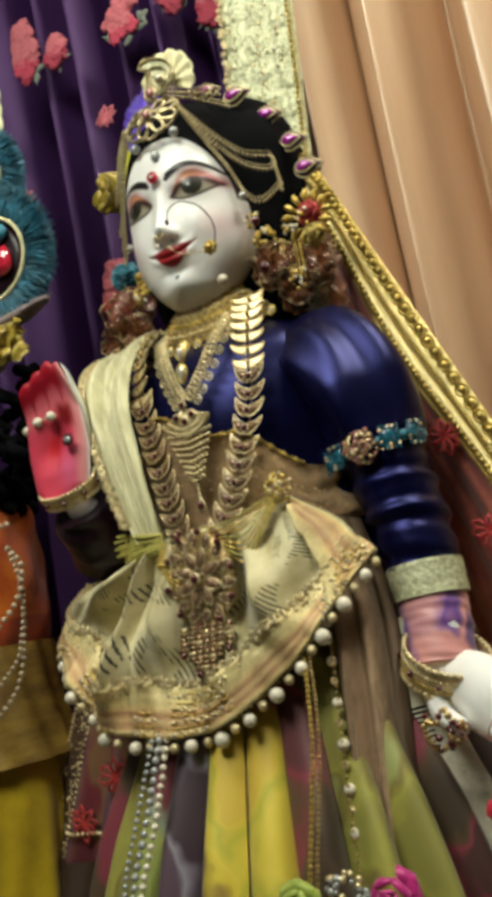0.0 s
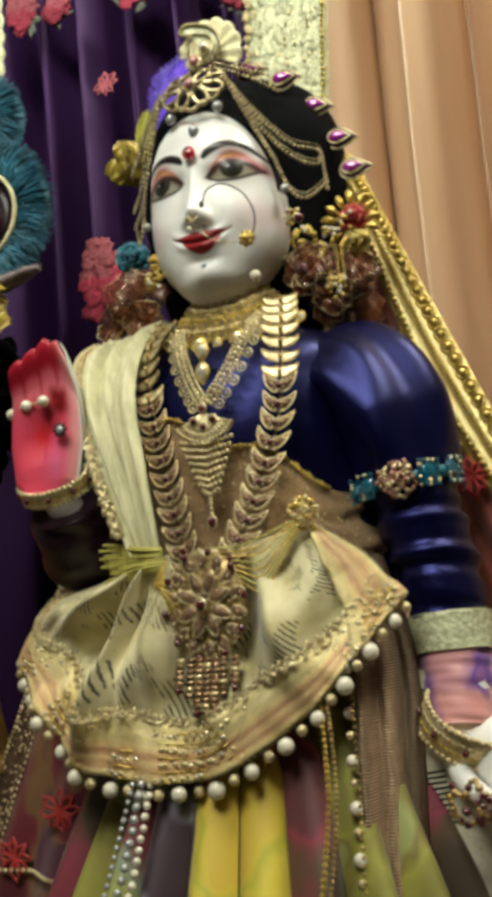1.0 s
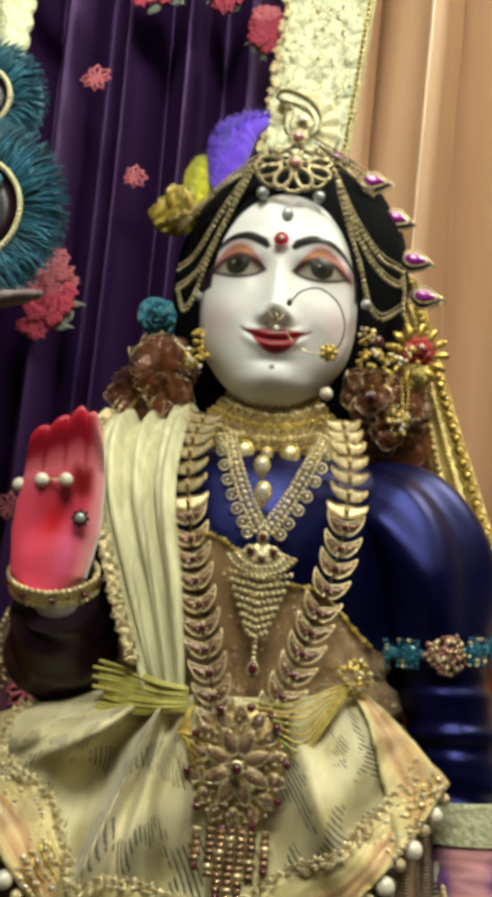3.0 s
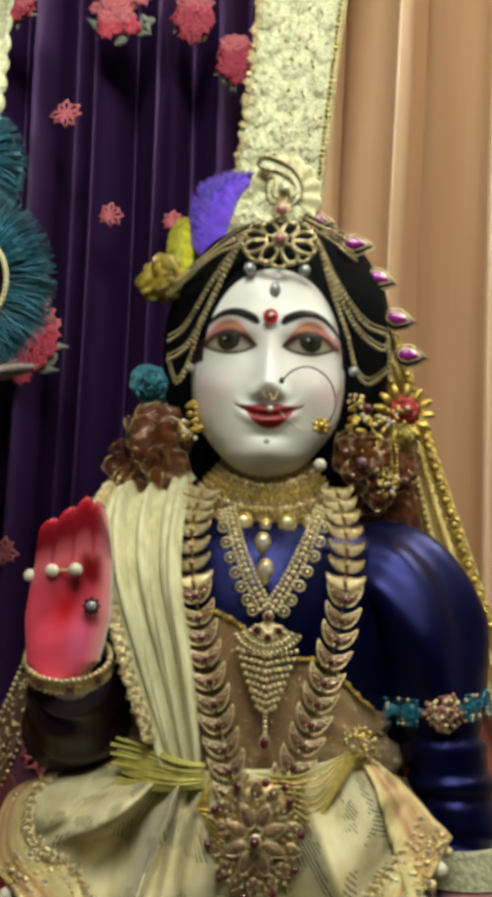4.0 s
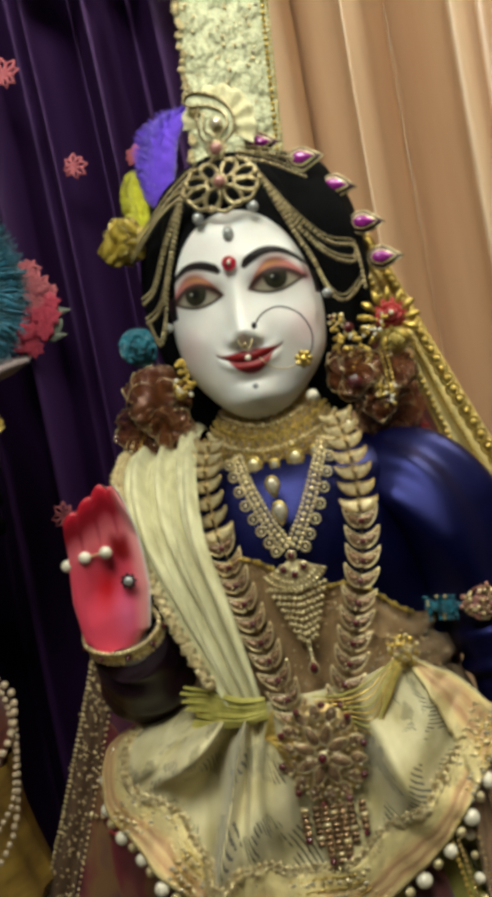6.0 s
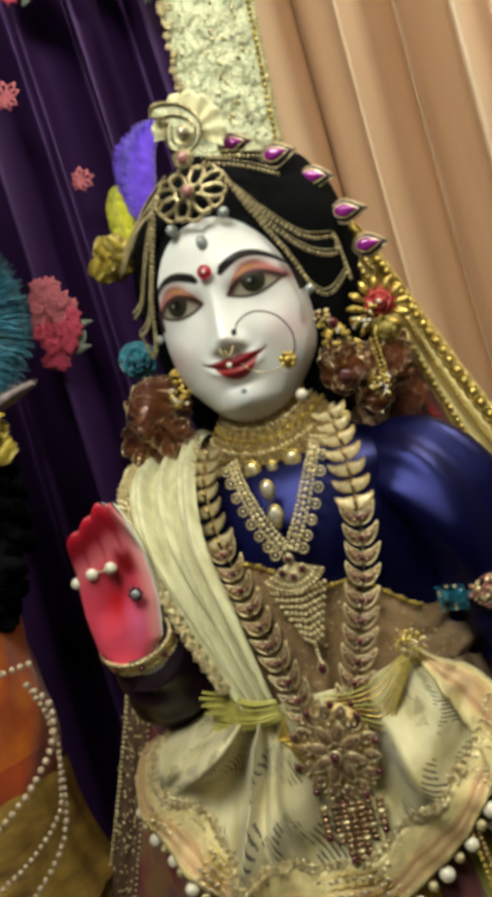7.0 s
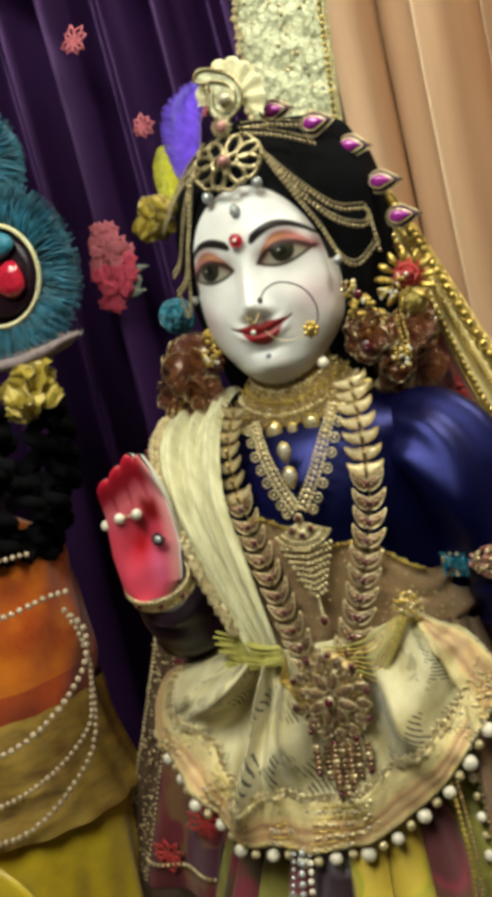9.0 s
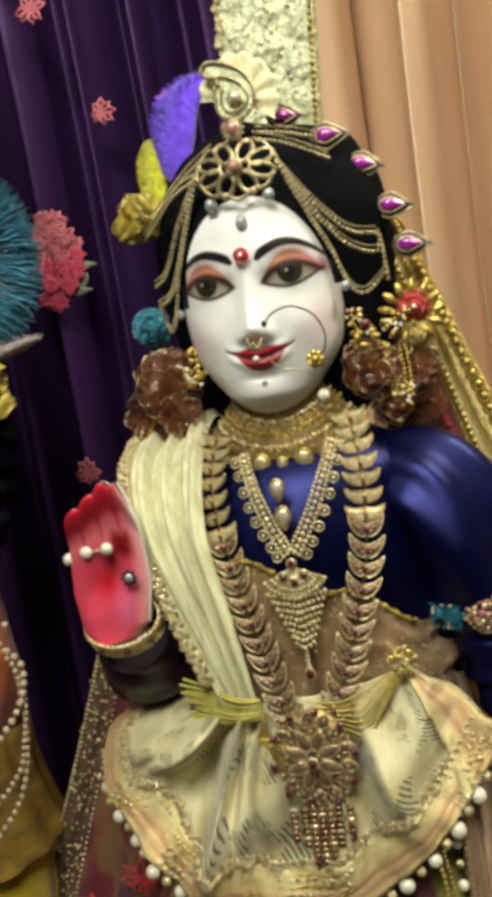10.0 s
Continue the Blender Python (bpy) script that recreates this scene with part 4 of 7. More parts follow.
def gores(na_each=26, nz=60):
    """The skirt: pleated gores of different printed cloths, each its own piece."""
    base = thing("skirt", (0, 0.06, 0.0), "pleated skirt of yellow, green and plum printed cloth", "skirt")
    order = [SKIRT_BROWN, SKIRT_BROWN, SKIRT_OLIVE, SKIRT_GREEN, SKIRT_GREY, SKIRT_YELLOW, SKIRT_YELLOW, SKIRT_BROWN, SKIRT_OLIVE, SKIRT_OLIVE, SKIRT_BROWN, SKIRT_OLIVE]
    names = {SKIRT_YELLOW: "yellow", SKIRT_OLIVE: "olive", SKIRT_GREEN: "light green", SKIRT_GREY: "grey and plum", SKIRT_BROWN: "dark brown"}
    n = 30
    z = np.linspace(0.525, 0.0, nz)[:, None]
    for k in range(n):
        a0 = math.pi + 2 * math.pi * k / n
        a = a0 + np.linspace(0, 2 * math.pi / n, na_each)[None, :]
        q = np.linspace(0, 1, na_each)[None, :]
        w = np.interp(z, [0.0, 0.30, 0.39, 0.50, 0.525], [0.235, 0.150, 0.120, 0.070, 0.062])
        d = np.interp(z, [0.0, 0.30, 0.39, 0.50, 0.525], [0.215, 0.130, 0.098, 0.068, 0.064])
        r = 1 + (0.135 * np.sin(math.pi * q) + 0.02 * np.sin(2 * math.pi * q + k)) * np.clip((0.45 - z) / 0.12, 0, 1) + 0.012 * math.sin(2.3 * k) + 0.02 * np.sin(k * 1.7 + 9 * z)
        x, y = w * r * np.cos(a), 0.06 + d * r * np.sin(a)
        m = order[(k - 2) % len(order)]
        part("gore", Shape().sheet(np.stack(np.broadcast_arrays(x, y, z), -1)), m, base, names[m] + " printed gore")


gores()

HEM = [(-0.120, 0.060, 0.500), (-0.155, 0.030, 0.490), (-0.150, -0.010, 0.462), (-0.118, -0.042, 0.440), (-0.092, -0.052, 0.410), (-0.062, -0.054, 0.395), (-0.022, -0.052, 0.391), (0.012, -0.050, 0.396), (0.060, -0.042, 0.425), (0.092, -0.030, 0.458), (0.116, -0.004, 0.485)]
WAIST = [(-0.070, 0.040, 0.517), (-0.070, 0.012, 0.517), (-0.064, -0.004, 0.518), (-0.052, -0.014, 0.520), (-0.044, -0.018, 0.521), (-0.036, -0.020, 0.522), (-0.024, -0.022, 0.523), (0.004, -0.020, 0.524), (0.030, -0.016, 0.526), (0.050, -0.012, 0.530), (0.064, -0.006, 0.533)]


def apron_grid(nu, nv):
    hem, top = spline(HEM, nu), spline(WAIST, nu)
    u = np.linspace(0, 1, nu)[:, None]
    v = np.linspace(0, 1, nv)[None, :]
    p = top[:, None, :] * (1 - v[..., None]) + hem[:, None, :] * v[..., None]
    bulge = np.sin(math.pi * np.clip(v, 0, 1)) ** 0.8
    out = 0.001 + 0.016 * np.exp(-((u - 0.12) / 0.14) ** 2)
    folds = 0.0085 * np.sin(2 * math.pi * (u * 7.5 + 0.12 * np.sin(5 * v))) * np.exp(-((u - 0.42) / 0.24) ** 2) * (0.45 + 0.55 * np.sin(math.pi * np.minimum(v * 1.1, 1)))
    folds = folds + 0.012 * np.exp(-((u - 0.41 - 0.03 * v) / 0.020) ** 2) * np.sin(math.pi * v) ** 0.6 + 0.011 * np.exp(-((u - 0.475 - 0.04 * v) / 0.020) ** 2) * np.sin(math.pi * v) ** 0.6 + 0.007 * np.exp(-((u - 0.27 + 0.05 * v) / 0.025) ** 2) * np.sin(math.pi * v)
    folds = folds + 0.006 * np.sin(2 * math.pi * (u * 3.1 + 1.3 * v)) * bulge
    folds = folds - 0.018 * np.exp(-((u - 0.335 + 0.03 * v) / 0.032) ** 2) * np.sin(math.pi * v) ** 0.5 + 0.012 * np.exp(-((u - 0.775 - 0.04 * v) / 0.026) ** 2) * np.sin(math.pi * v) - 0.009 * np.exp(-((u - 0.715 - 0.03 * v) / 0.025) ** 2) * np.sin(math.pi * v)
    p[..., 1] -= out * bulge + 1.35 * folds
    p[..., 2] += 0.004 * np.sin(2 * math.pi * (u * 4 + 0.2)) * v * (1 - v) * 4 + 0.006 * np.exp(-((u - 0.12) / 0.1) ** 2) * bulge
    return p


apron = thing("apron", (-0.02, -0.01, 0.39), "cream gauze apron with gold ribbon hem and pearl fringe", "apron")
grid = apron_grid(220, 70)
part("cloth", Shape().slab(grid, 0.0008), CREAM, apron)


def ribbon(a, b, rise, slot_shape=None, rows=7):
    v = np.linspace(0, 1, rows)[None, :, None]
    p = a[:, None, :] * (1 - v) + b[:, None, :] * v
    i = np.arange(len(a))[:, None]
    p[..., 1] -= 0.0022 + rise * (0.6 + 0.4 * np.sin(np.linspace(0, 9 * math.pi, rows)))[None, :] + 0.0013 * np.sin(0.42 * i + np.linspace(0, 5, rows)[None, :] + 2 * np.sin(0.07 * i)) * np.sin(0.19 * i + 1)
    return p


hem_low, hem_high = grid[:, 69] + (0, 0, 0.001), grid[:, 52]
part("hem_ribbon", Shape().slab(ribbon(hem_low, hem_high, 0.0008, rows=14), 0.0016), HEM_RIBBON, apron, "gold and rose striped hem ribbon")
side_a = np.array([grid[int(i), j] for i, j in zip(np.linspace(219, 219, 40), np.linspace(2, 69, 40).astype(int))])
side_b = np.array([grid[int(i), j] for i, j in zip(np.linspace(211, 194, 40), np.linspace(2, 69, 40).astype(int))])
part("side_ribbon", Shape().slab(ribbon(side_a, side_b, 0.0008, rows=12) + (0, -0.002, 0), 0.0014), HEM_RIBBON, apron, "gold and rose striped side ribbon")
rng = random.Random(21)
scallops = Shape()
for i in range(6, 216, 3):
    c = grid[i, 51] + (0, -0.003, 0)
    flower_thread(scallops, c, 0.0045 + rng.uniform(-0.001, 0.001), 6, 0, rng, 0.0007)
part("scalloped_lace", scallops, PALE_GOLD, apron, "pale gold scalloped lace edging")
lace = Shape()
for i in range(4, 218):
    for row in (55, 59, 63, 67):
        if rng.random() < 0.55:
            c = grid[i, row] + (rng.uniform(-0.0015, 0.0015), -0.0042, rng.uniform(-0.001, 0.001))
            r = rng.uniform(0.0007, 0.0016)
            lace.ball(c, (r * 1.4, r * 0.6, r), rng.choice((0, 0, 1)), (6, 4))
tagged(part("sequin_scatter", lace, [PALE_GOLD, CLEAR_STONE], apron), kind="stuff")
cords = Shape()
for row in (54, 57, 61, 65, 68):
    line = grid[4:218, row] + (0, -0.0034, 0)
    line[:, 1] -= 0.0006 * np.sin(np.arange(214) * 1.7 + row)
    cords.tube(line, 0.00055, 0, 5)
part("gold_piping", cords, YELLOW_GOLD, apron)
pearl_mesh, small_mesh = Shape().ball((0, 0, 0), 1.0, 0, (12, 8)).mesh("pearl", PEARL), Shape().ball((0, 0, 0), 1.0, 0, (8, 6)).mesh("gold_bead", PALE_GOLD)


def pearl_row(parent, line, gap, r, small=0.0, drop=0.0):
    d = np.concatenate([[0], np.cumsum(np.linalg.norm(np.diff(line, axis=0), axis=1))])
    for i, s in enumerate(np.arange(gap * 0.3, d[-1], gap)):
        c = Vector([np.interp(s, d, line[:, k]) for k in range(3)]) - Vector((0, 0, drop))
        if small and i % 2:
            piece("gold_bead", small_mesh, parent, Matrix.Translation(c) @ Matrix.Diagonal((small, small, small, 1)))
        else:
            k = r * rng.uniform(0.88, 1.1)
            piece("pearl", pearl_mesh, parent, Matrix.Translation(c + Vector((0, 0, -rng.uniform(0, 0.002)))) @ Matrix.Diagonal((k, k, k, 1)))


pearl_row(apron, grid[8:, 69] + (0, -0.002, 0), 0.0118, 0.0050, 0.0034, 0.005)


BEADS = {}


def strung(name, parent, line, r, gap, mat, alternate=None):
    """Single beads along a line, each its own piece on one shared mesh."""
    if mat.name not in BEADS:
        BEADS[mat.name] = Shape().ball((0, 0, 0), 1.0, 0, (8, 6)).mesh(name, mat)
    line = np.asarray(line, float)
    d = np.concatenate([[0], np.cumsum(np.linalg.norm(np.diff(line, axis=0), axis=1))])
    for i, s in enumerate(np.linspace(0, d[-1], max(2, int(d[-1] / gap) + 1))):
        k = r * rng.uniform(0.92, 1.08) * (1.5 if alternate and i % alternate == 0 else 1.0)
        c = Vector([np.interp(s, d, line[:, q]) + rng.uniform(-0.1, 0.1) * r for q in range(3)])
        piece(name, BEADS[mat.name], parent, Matrix.Translation(c) @ Matrix.Diagonal((k, k, k, 1)))


def draped(name, centre, widths, side, nu, folds, mat, label, depth=0.004, parent=None):
    """A long gathered cloth along a curve; side gives its width's direction at each point of the curve."""
    c, w, s = spline(centre, nu), smooth_table(np.linspace(0, 1, nu), np.linspace(0, 1, len(widths)), widths), spline(side, nu)
    nv = 80
    v = np.linspace(-0.5, 0.5, nv)
    s /= np.linalg.norm(s, axis=1, keepdims=True)
    t = np.gradient(c, axis=0)
    t /= np.linalg.norm(t, axis=1, keepdims=True)
    n = np.cross(t, s)
    f = np.linspace(0, 1, nu)[:, None]
    lift = depth * (np.sin(2 * math.pi * folds * v[None, :] + 1.2 * np.sin(4 * f)) + 0.5 * np.sin(2 * math.pi * folds * 2.3 * v[None, :] + 3 * f)) - 0.25 * w[:, None] * (2 * v[None, :]) ** 2 * -0.6
    p = c[:, None, :] + s[:, None, :] * (v[None, :] * w[:, None])[..., None] + n[:, None, :] * lift[..., None]
    return p


sash = thing("sash", (-0.06, 0.01, 0.52), "cream silk sash gathered over the shoulder with gold lace", "sash")
p = draped("sash", [(-0.068, 0.110, 0.655), (-0.074, 0.070, 0.690), (-0.078, 0.024, 0.676), (-0.074, -0.002, 0.635), (-0.058, -0.014, 0.580), (-0.042, -0.020, 0.522)],
           [0.050, 0.056, 0.058, 0.052, 0.042, 0.022], [(1, 0, 0.15), (1, 0, 0.2), (1, -0.1, 0.1), (1, -0.25, 0), (1, -0.3, 0), (1, -0.2, 0)], 90, 3.2, CREAM_SASH, "")
part("cloth", Shape().slab(p, 0.0009), CREAM_SASH, sash)
edge = p[20:86, 1]
lace = Shape()
for i in range(0, 64, 2):
    flower_thread(lace, edge[i] + (-0.001, -0.002, 0), 0.0052, 7, 0, rng, 0.0009)
part("lace_edge", lace, PALE_GOLD, sash, "gold lace edging")

veil = thing("veil", (0.13, 0.11, 0.25), "coral veil with a wide gold beaded trim", "veil")
OUT = spline([(0.092, 0.088, 0.815), (0.110, 0.094, 0.770), (0.139, 0.098, 0.690), (0.185, 0.100, 0.562), (0.235, 0.100, 0.42), (0.28, 0.10, 0.25)], 120)
INN = spline([(0.082, 0.086, 0.790), (0.099, 0.092, 0.736), (0.128, 0.096, 0.624), (0.174, 0.098, 0.516), (0.215, 0.098, 0.39), (0.25, 0.098, 0.24)], 120)
v = np.linspace(0, 1, 20)[None, :, None]
p = OUT[:, None] * (1 - v) + INN[:, None] * v
p[..., 1] -= 0.0015 * np.sin(np.linspace(0, 1, 20) * 6 * math.pi)[None, :]
part("trim", Shape().slab(p[:, ::-1], 0.0018), GOLD_LACE, veil, "wide gold lace trim")
dots = Shape()
stud_mesh = Shape().ball((0, 0, 0), (0.0029, 0.0026, 0.0029), 0, (8, 6)).tube([(0.0048 * math.cos(a), 0.001, 0.0048 * math.sin(a)) for a in np.linspace(0, 6.28, 12)[:-1]], 0.0009, 0, 5, closed=True).mesh("gold_stud", YELLOW_GOLD)
for i in range(3, 118, 2):
    c = p[i, 3] + (0, -0.004, 0)
    piece("gold_stud", stud_mesh, veil, Matrix.Translation(Vector(c)))
dots.beads(p[:, 9] + (0, -0.003, 0), 0.0014, 0.0034)
dots.beads(p[:, 15] + (0, -0.003, 0), 0.0021, 0.0050)
dots.beads(p[:, 18] + (0, -0.003, 0), 0.0010, 0.0026)
part("beading", dots, YELLOW_GOLD, veil)
back = np.array([(x * 0.55 + 0.01, 0.150, z + 0.01) for x, y, z in INN])
v = np.linspace(0, 1, 40)[None, :, None]
p = INN[:, None] * (1 - v) + back[:, None] * v
p[..., 1] += 0.004 * np.sin(np.linspace(0, 1, 40) * 7 * math.pi)[None, :] * np.linspace(0.3, 1, 120)[:, None]
part("cloth", Shape().slab(p, 0.0008), VEIL, veil)
for x, y, z in ((0.168, 0.088, 0.485), (0.150, 0.096, 0.560), (0.178, 0.088, 0.430), (0.118, 0.104, 0.660)):
    patch = Shape()
    flower_thread(patch, (x, y, z), 0.014, 8, 0, rng, 0.0014)
    part("embroidered_flower", patch, RED_SILK, veil, "red thread flower")

shawl = thing("shawl", (-0.17, 0.05, 0.25), "maroon brocade shawl with gold net border behind the skirt", "shawl")
a = spline([(-0.168, 0.110, 0.575), (-0.193, 0.102, 0.505), (-0.235, 0.096, 0.405), (-0.278, 0.090, 0.310), (-0.305, 0.088, 0.250)], 80)
b = spline([(-0.075, 0.095, 0.575), (-0.088, 0.075, 0.505), (-0.112, 0.050, 0.405), (-0.128, 0.035, 0.310), (-0.140, 0.030, 0.250)], 80)
v = np.linspace(0, 1, 40)[None, :, None]
p = a[:, None] * (1 - v) + b[:, None] * v
p[..., 1] += 0.006 * np.sin(np.linspace(0, 1, 40) * 5 * math.pi)[None, :] * np.linspace(0.4, 1, 80)[:, None]
part("cloth", Shape().slab(p, 0.0008), MAROON, shawl)
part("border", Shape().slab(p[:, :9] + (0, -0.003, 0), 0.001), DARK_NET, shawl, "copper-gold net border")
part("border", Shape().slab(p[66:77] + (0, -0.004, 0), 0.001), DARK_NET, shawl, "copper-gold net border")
for i, j in ((20, 16), (38, 20), (50, 26), (58, 15)):
    s = Shape()
    flower_thread(s, p[i, j] + (0, -0.004, 0), 0.016, 8, 0, rng, 0.0014)
    part("embroidered_flower", s, (RED_SILK, PINK_THREAD)[i % 4 == 0], shawl, "red and pink thread flower")
dots = Shape()
dots.beads(p[:, 0] + (0, -0.004, 0), 0.0016, 0.0042)
dots.beads(p[:, 9] + (0, -0.004, 0), 0.0013, 0.0050)
dots.beads(p[60, 9:] + (0, -0.006, 0), 0.0020, 0.0050)
dots.beads(p[36, 9:] + (0, -0.006, 0), 0.0020, 0.0060)
for k in range(420):
    i, j = rng.randrange(2, 78), rng.randrange(0, 9)
    dots.ball(p[i, j] + (rng.uniform(-0.002, 0.002), -0.0050, rng.uniform(-0.002, 0.002)), rng.uniform(0.0006, 0.0014), 0, (6, 4))
tagged(part("beading", dots, PALE_GOLD, shawl), kind="stuff")

stole = thing("stole", (0.10, 0.0, 0.25), "copper net stole with pearl edge hanging beside the skirt", "stole")
a = spline([(0.072, 0.006, 0.520), (0.080, -0.016, 0.450), (0.082, -0.030, 0.390), (0.084, -0.044, 0.320), (0.086, -0.05, 0.24)], 60)
b = spline([(0.096, 0.030, 0.510), (0.112, 0.014, 0.450), (0.112, 0.004, 0.390), (0.110, -0.012, 0.320), (0.112, -0.02, 0.24)], 60)
v = np.linspace(0, 1, 30)[None, :, None]
p = a[:, None] * (1 - v) + b[:, None] * v
p[..., 1] -= 0.003 * np.sin(np.linspace(0, 1, 30) * 5 * math.pi)[None, :]
part("net", Shape().slab(p, 0.0008), NET, stole)
pearl_row(stole, p[10:, 0] + (-0.003, -0.004, 0), 0.0125, 0.0038, 0.0026)
q = spline([(0.116, 0.012, 0.440), (0.118, 0.006, 0.390), (0.128, -0.004, 0.330), (0.150, -0.01, 0.260)], 60)
v = np.linspace(-0.5, 0.5, 24)[None, :, None]
p = q[:, None] + np.array((1, 0.15, 0.1)) * v * np.linspace(0.008, 0.078, 60)[:, None, None]
part("edge_band", Shape().slab(p, 0.0007), WHITE_NET, stole, "white net band with open-work bars")
bars = Shape()
for i in (*range(6, 16), *range(22, 32), *range(38, 58)):
    bars.tube(p[i, 3:15] + (0, -0.001, 0), 0.0006, 0, 4)
part("bars", bars, BLACK_CLOTH, stole)


# ---- headdress and its ornaments ----
p = rings([(0.890, 0.012, 0.080, 0.105, 0.006), (0.881, 0.046, 0.058, 0.125, 0.007), (0.858, 0.070, 0.042, 0.140, 0.008), (0.830, 0.081, 0.032, 0.148, 0.008), (0.800, 0.084, 0.036, 0.150, 0.007), (0.760, 0.080, 0.042, 0.150, 0.005), (0.720, 0.072, 0.052, 0.142, 0.004), (0.690, 0.058, 0.060, 0.130, 0.002), (0.672, 0.040, 0.070, 0.120, 0.0)], 60, 90,
          lambda z, a: 1 + 0.012 * np.sin(7 * a + 60 * z) + 0.008 * np.sin(13 * a - 35 * z))
solid("headdress", Shape().sheet(p, along=True), BLACK_CLOTH, "padded black velvet headdress fitted over the head", "headdress")


def chain(parent, pts, r=0.0018, gap=0.0036, mat=DULL_GOLD, name="chain", n=60):
    s = Shape().beads(spline(pts, n), r, gap)
    return part(name, s, mat, parent)


def rose(name, c, r, mat, label, crumple=0.0, tilt=(0, 0, 0), centre=None, category="flower"):
    """A ribbon rose: cupped petals in three rings round a rolled heart."""
    rg = random.Random(int(1e4 * (c[0] + c[2])))
    base = thing(name, c, label, category, "cloth flowers on the statue")
    m = np.array((Euler([radians(a) for a in tilt]).to_matrix()))
    for ring, (rad, count, lean) in enumerate(((1.0, 6, 0.35), (0.72, 5, 0.7), (0.42, 4, 1.0))):
        for k in range(count):
            a = 2 * math.pi * (k + 0.5 * ring) / count + rg.uniform(-0.15, 0.15)
            u, v = np.linspace(-1, 1, 8)[:, None], np.linspace(0, 1, 6)[None, :]
            wide = 0.75 * rad * r * np.sin(math.pi * (0.18 + 0.62 * v)) ** 0.7
            out = rad * r * v * (1 - 0.12 * u ** 2)
            lift = -r * (0.15 + 0.65 * lean * v ** 1.4 - 0.30 * (v > 0.9)) - 0.15 * r * ring + 0.16 * r * u ** 2
            lift = lift + crumple * r * (np.sin(5 * u + 7 * v + 3 * k + ring) + np.sin(9 * v - 4 * u + 2 * k))
            out = out * (1 + crumple * rg.uniform(-0.6, 1.4))
            x = np.broadcast_to(u * wide, (8, 6)) * (1 + crumple * np.sin(8 * v + k))
            q = np.stack([math.cos(a) * out - math.sin(a) * x, np.broadcast_to(lift, (8, 6)), math.sin(a) * out + math.cos(a) * x], -1)
            part("petal", Shape().slab(q @ m.T + np.array(c), 0.0005), mat, base)
    s = Shape()
    a = np.linspace(0, 5 * math.pi, 40)
    s.tube(np.stack([np.cos(a) * r * 0.28 * a / a[-1], -r * 0.95 + 0.1 * r * a / a[-1], np.sin(a) * r * 0.28 * a / a[-1]], 1) @ m.T + np.array(c), r * 0.07, 0, 6)
    if centre:
        s.ball(np.array(c) + m @ np.array((0, -r * 1.0, 0)), r * 0.16, 1)
    part("heart", s, [mat, centre or mat], base)
    return base


def organza(c, r, mat, label, seed):
    """A gauze flower: broad wavy petals with gold-wired rims, turned every way."""
    rg = random.Random(seed)
    base = thing("organza_flower", c, label, "flower", "cloth flowers on the statue")
    for k in range(8):
        a = 2 * math.pi * k / 8 * 3 + rg.uniform(-0.3, 0.3)
        m = np.array(Euler((rg.uniform(-0.7, 0.7), a, rg.uniform(-0.7, 0.7))).to_matrix())
        u, v = np.linspace(-1, 1, 12)[:, None], np.linspace(0, 1, 10)[None, :]
        wide = 0.62 * r * np.sin(math.pi * (0.10 + 0.75 * v)) ** 0.6
        wave = r * (0.12 * np.sin(4 * u + 5 * v + k) * v + 0.12 * np.sin(14 * u * v + 2 * k) * v - 0.25 * v * (1 - v) * 2)
        q = np.stack(np.broadcast_arrays(u * wide, wave - 0.3 * r * rg.random(), r * v * rg.uniform(0.75, 1.1)), -1) @ m.T + np.array(c)
        petal = part("petal", Shape().slab(q, 0.0003), mat, base)
        rim = np.concatenate([q[0], q[:, -1], q[::-1][0][::-1]])
        if k % 4 < 3:
            part("wire_rim", Shape().tube(rim, 0.0005, 0, 5), DULL_GOLD, base)
    return base


tiara = thing("tiara", (0.004, 0.02, 0.835), "antique gold filigree tiara with beaded swags and pearls", "tiara")
FLOWER = np.array((0.0045, 0.001, 0.852))


def on_brow(x, z):
    """The y of the head's front just under the tiara."""
    return 0.006 + 7.0 * (x - 0.0045) ** 2 + 0.62 * max(0.0, z - 0.850)


for k in range(8):
    a = 2 * math.pi * (k + 0.5) / 8
    c = FLOWER + (0.0150 * math.cos(a) * 1.15, 0, 0.0104 * math.sin(a))
    ts = np.linspace(0, 2 * math.pi, 18)[:-1]
    loop = []
    for t in ts:
        x = c[0] + 0.0078 * math.cos(t) * math.cos(a) - 0.0048 * math.sin(t) * math.sin(a)
        z = c[2] + 0.0068 * math.cos(t) * math.sin(a) + 0.0042 * math.sin(t) * math.cos(a)
        loop.append((x, on_brow(x, z) - 0.003, z))
    part("filigree_loop", Shape().tube(loop, 0.0016, 0, 6, closed=True), DULL_GOLD, tiara)
ts = np.linspace(0, 2 * math.pi, 60)[:-1]
band = [(FLOWER[0] + 0.0250 * math.cos(t), on_brow(FLOWER[0] + 0.0250 * math.cos(t), FLOWER[2] + 0.0172 * math.sin(t)) - 0.003, FLOWER[2] + 0.0172 * math.sin(t) * (1 + 0.1 * math.cos(8 * t))) for t in ts]
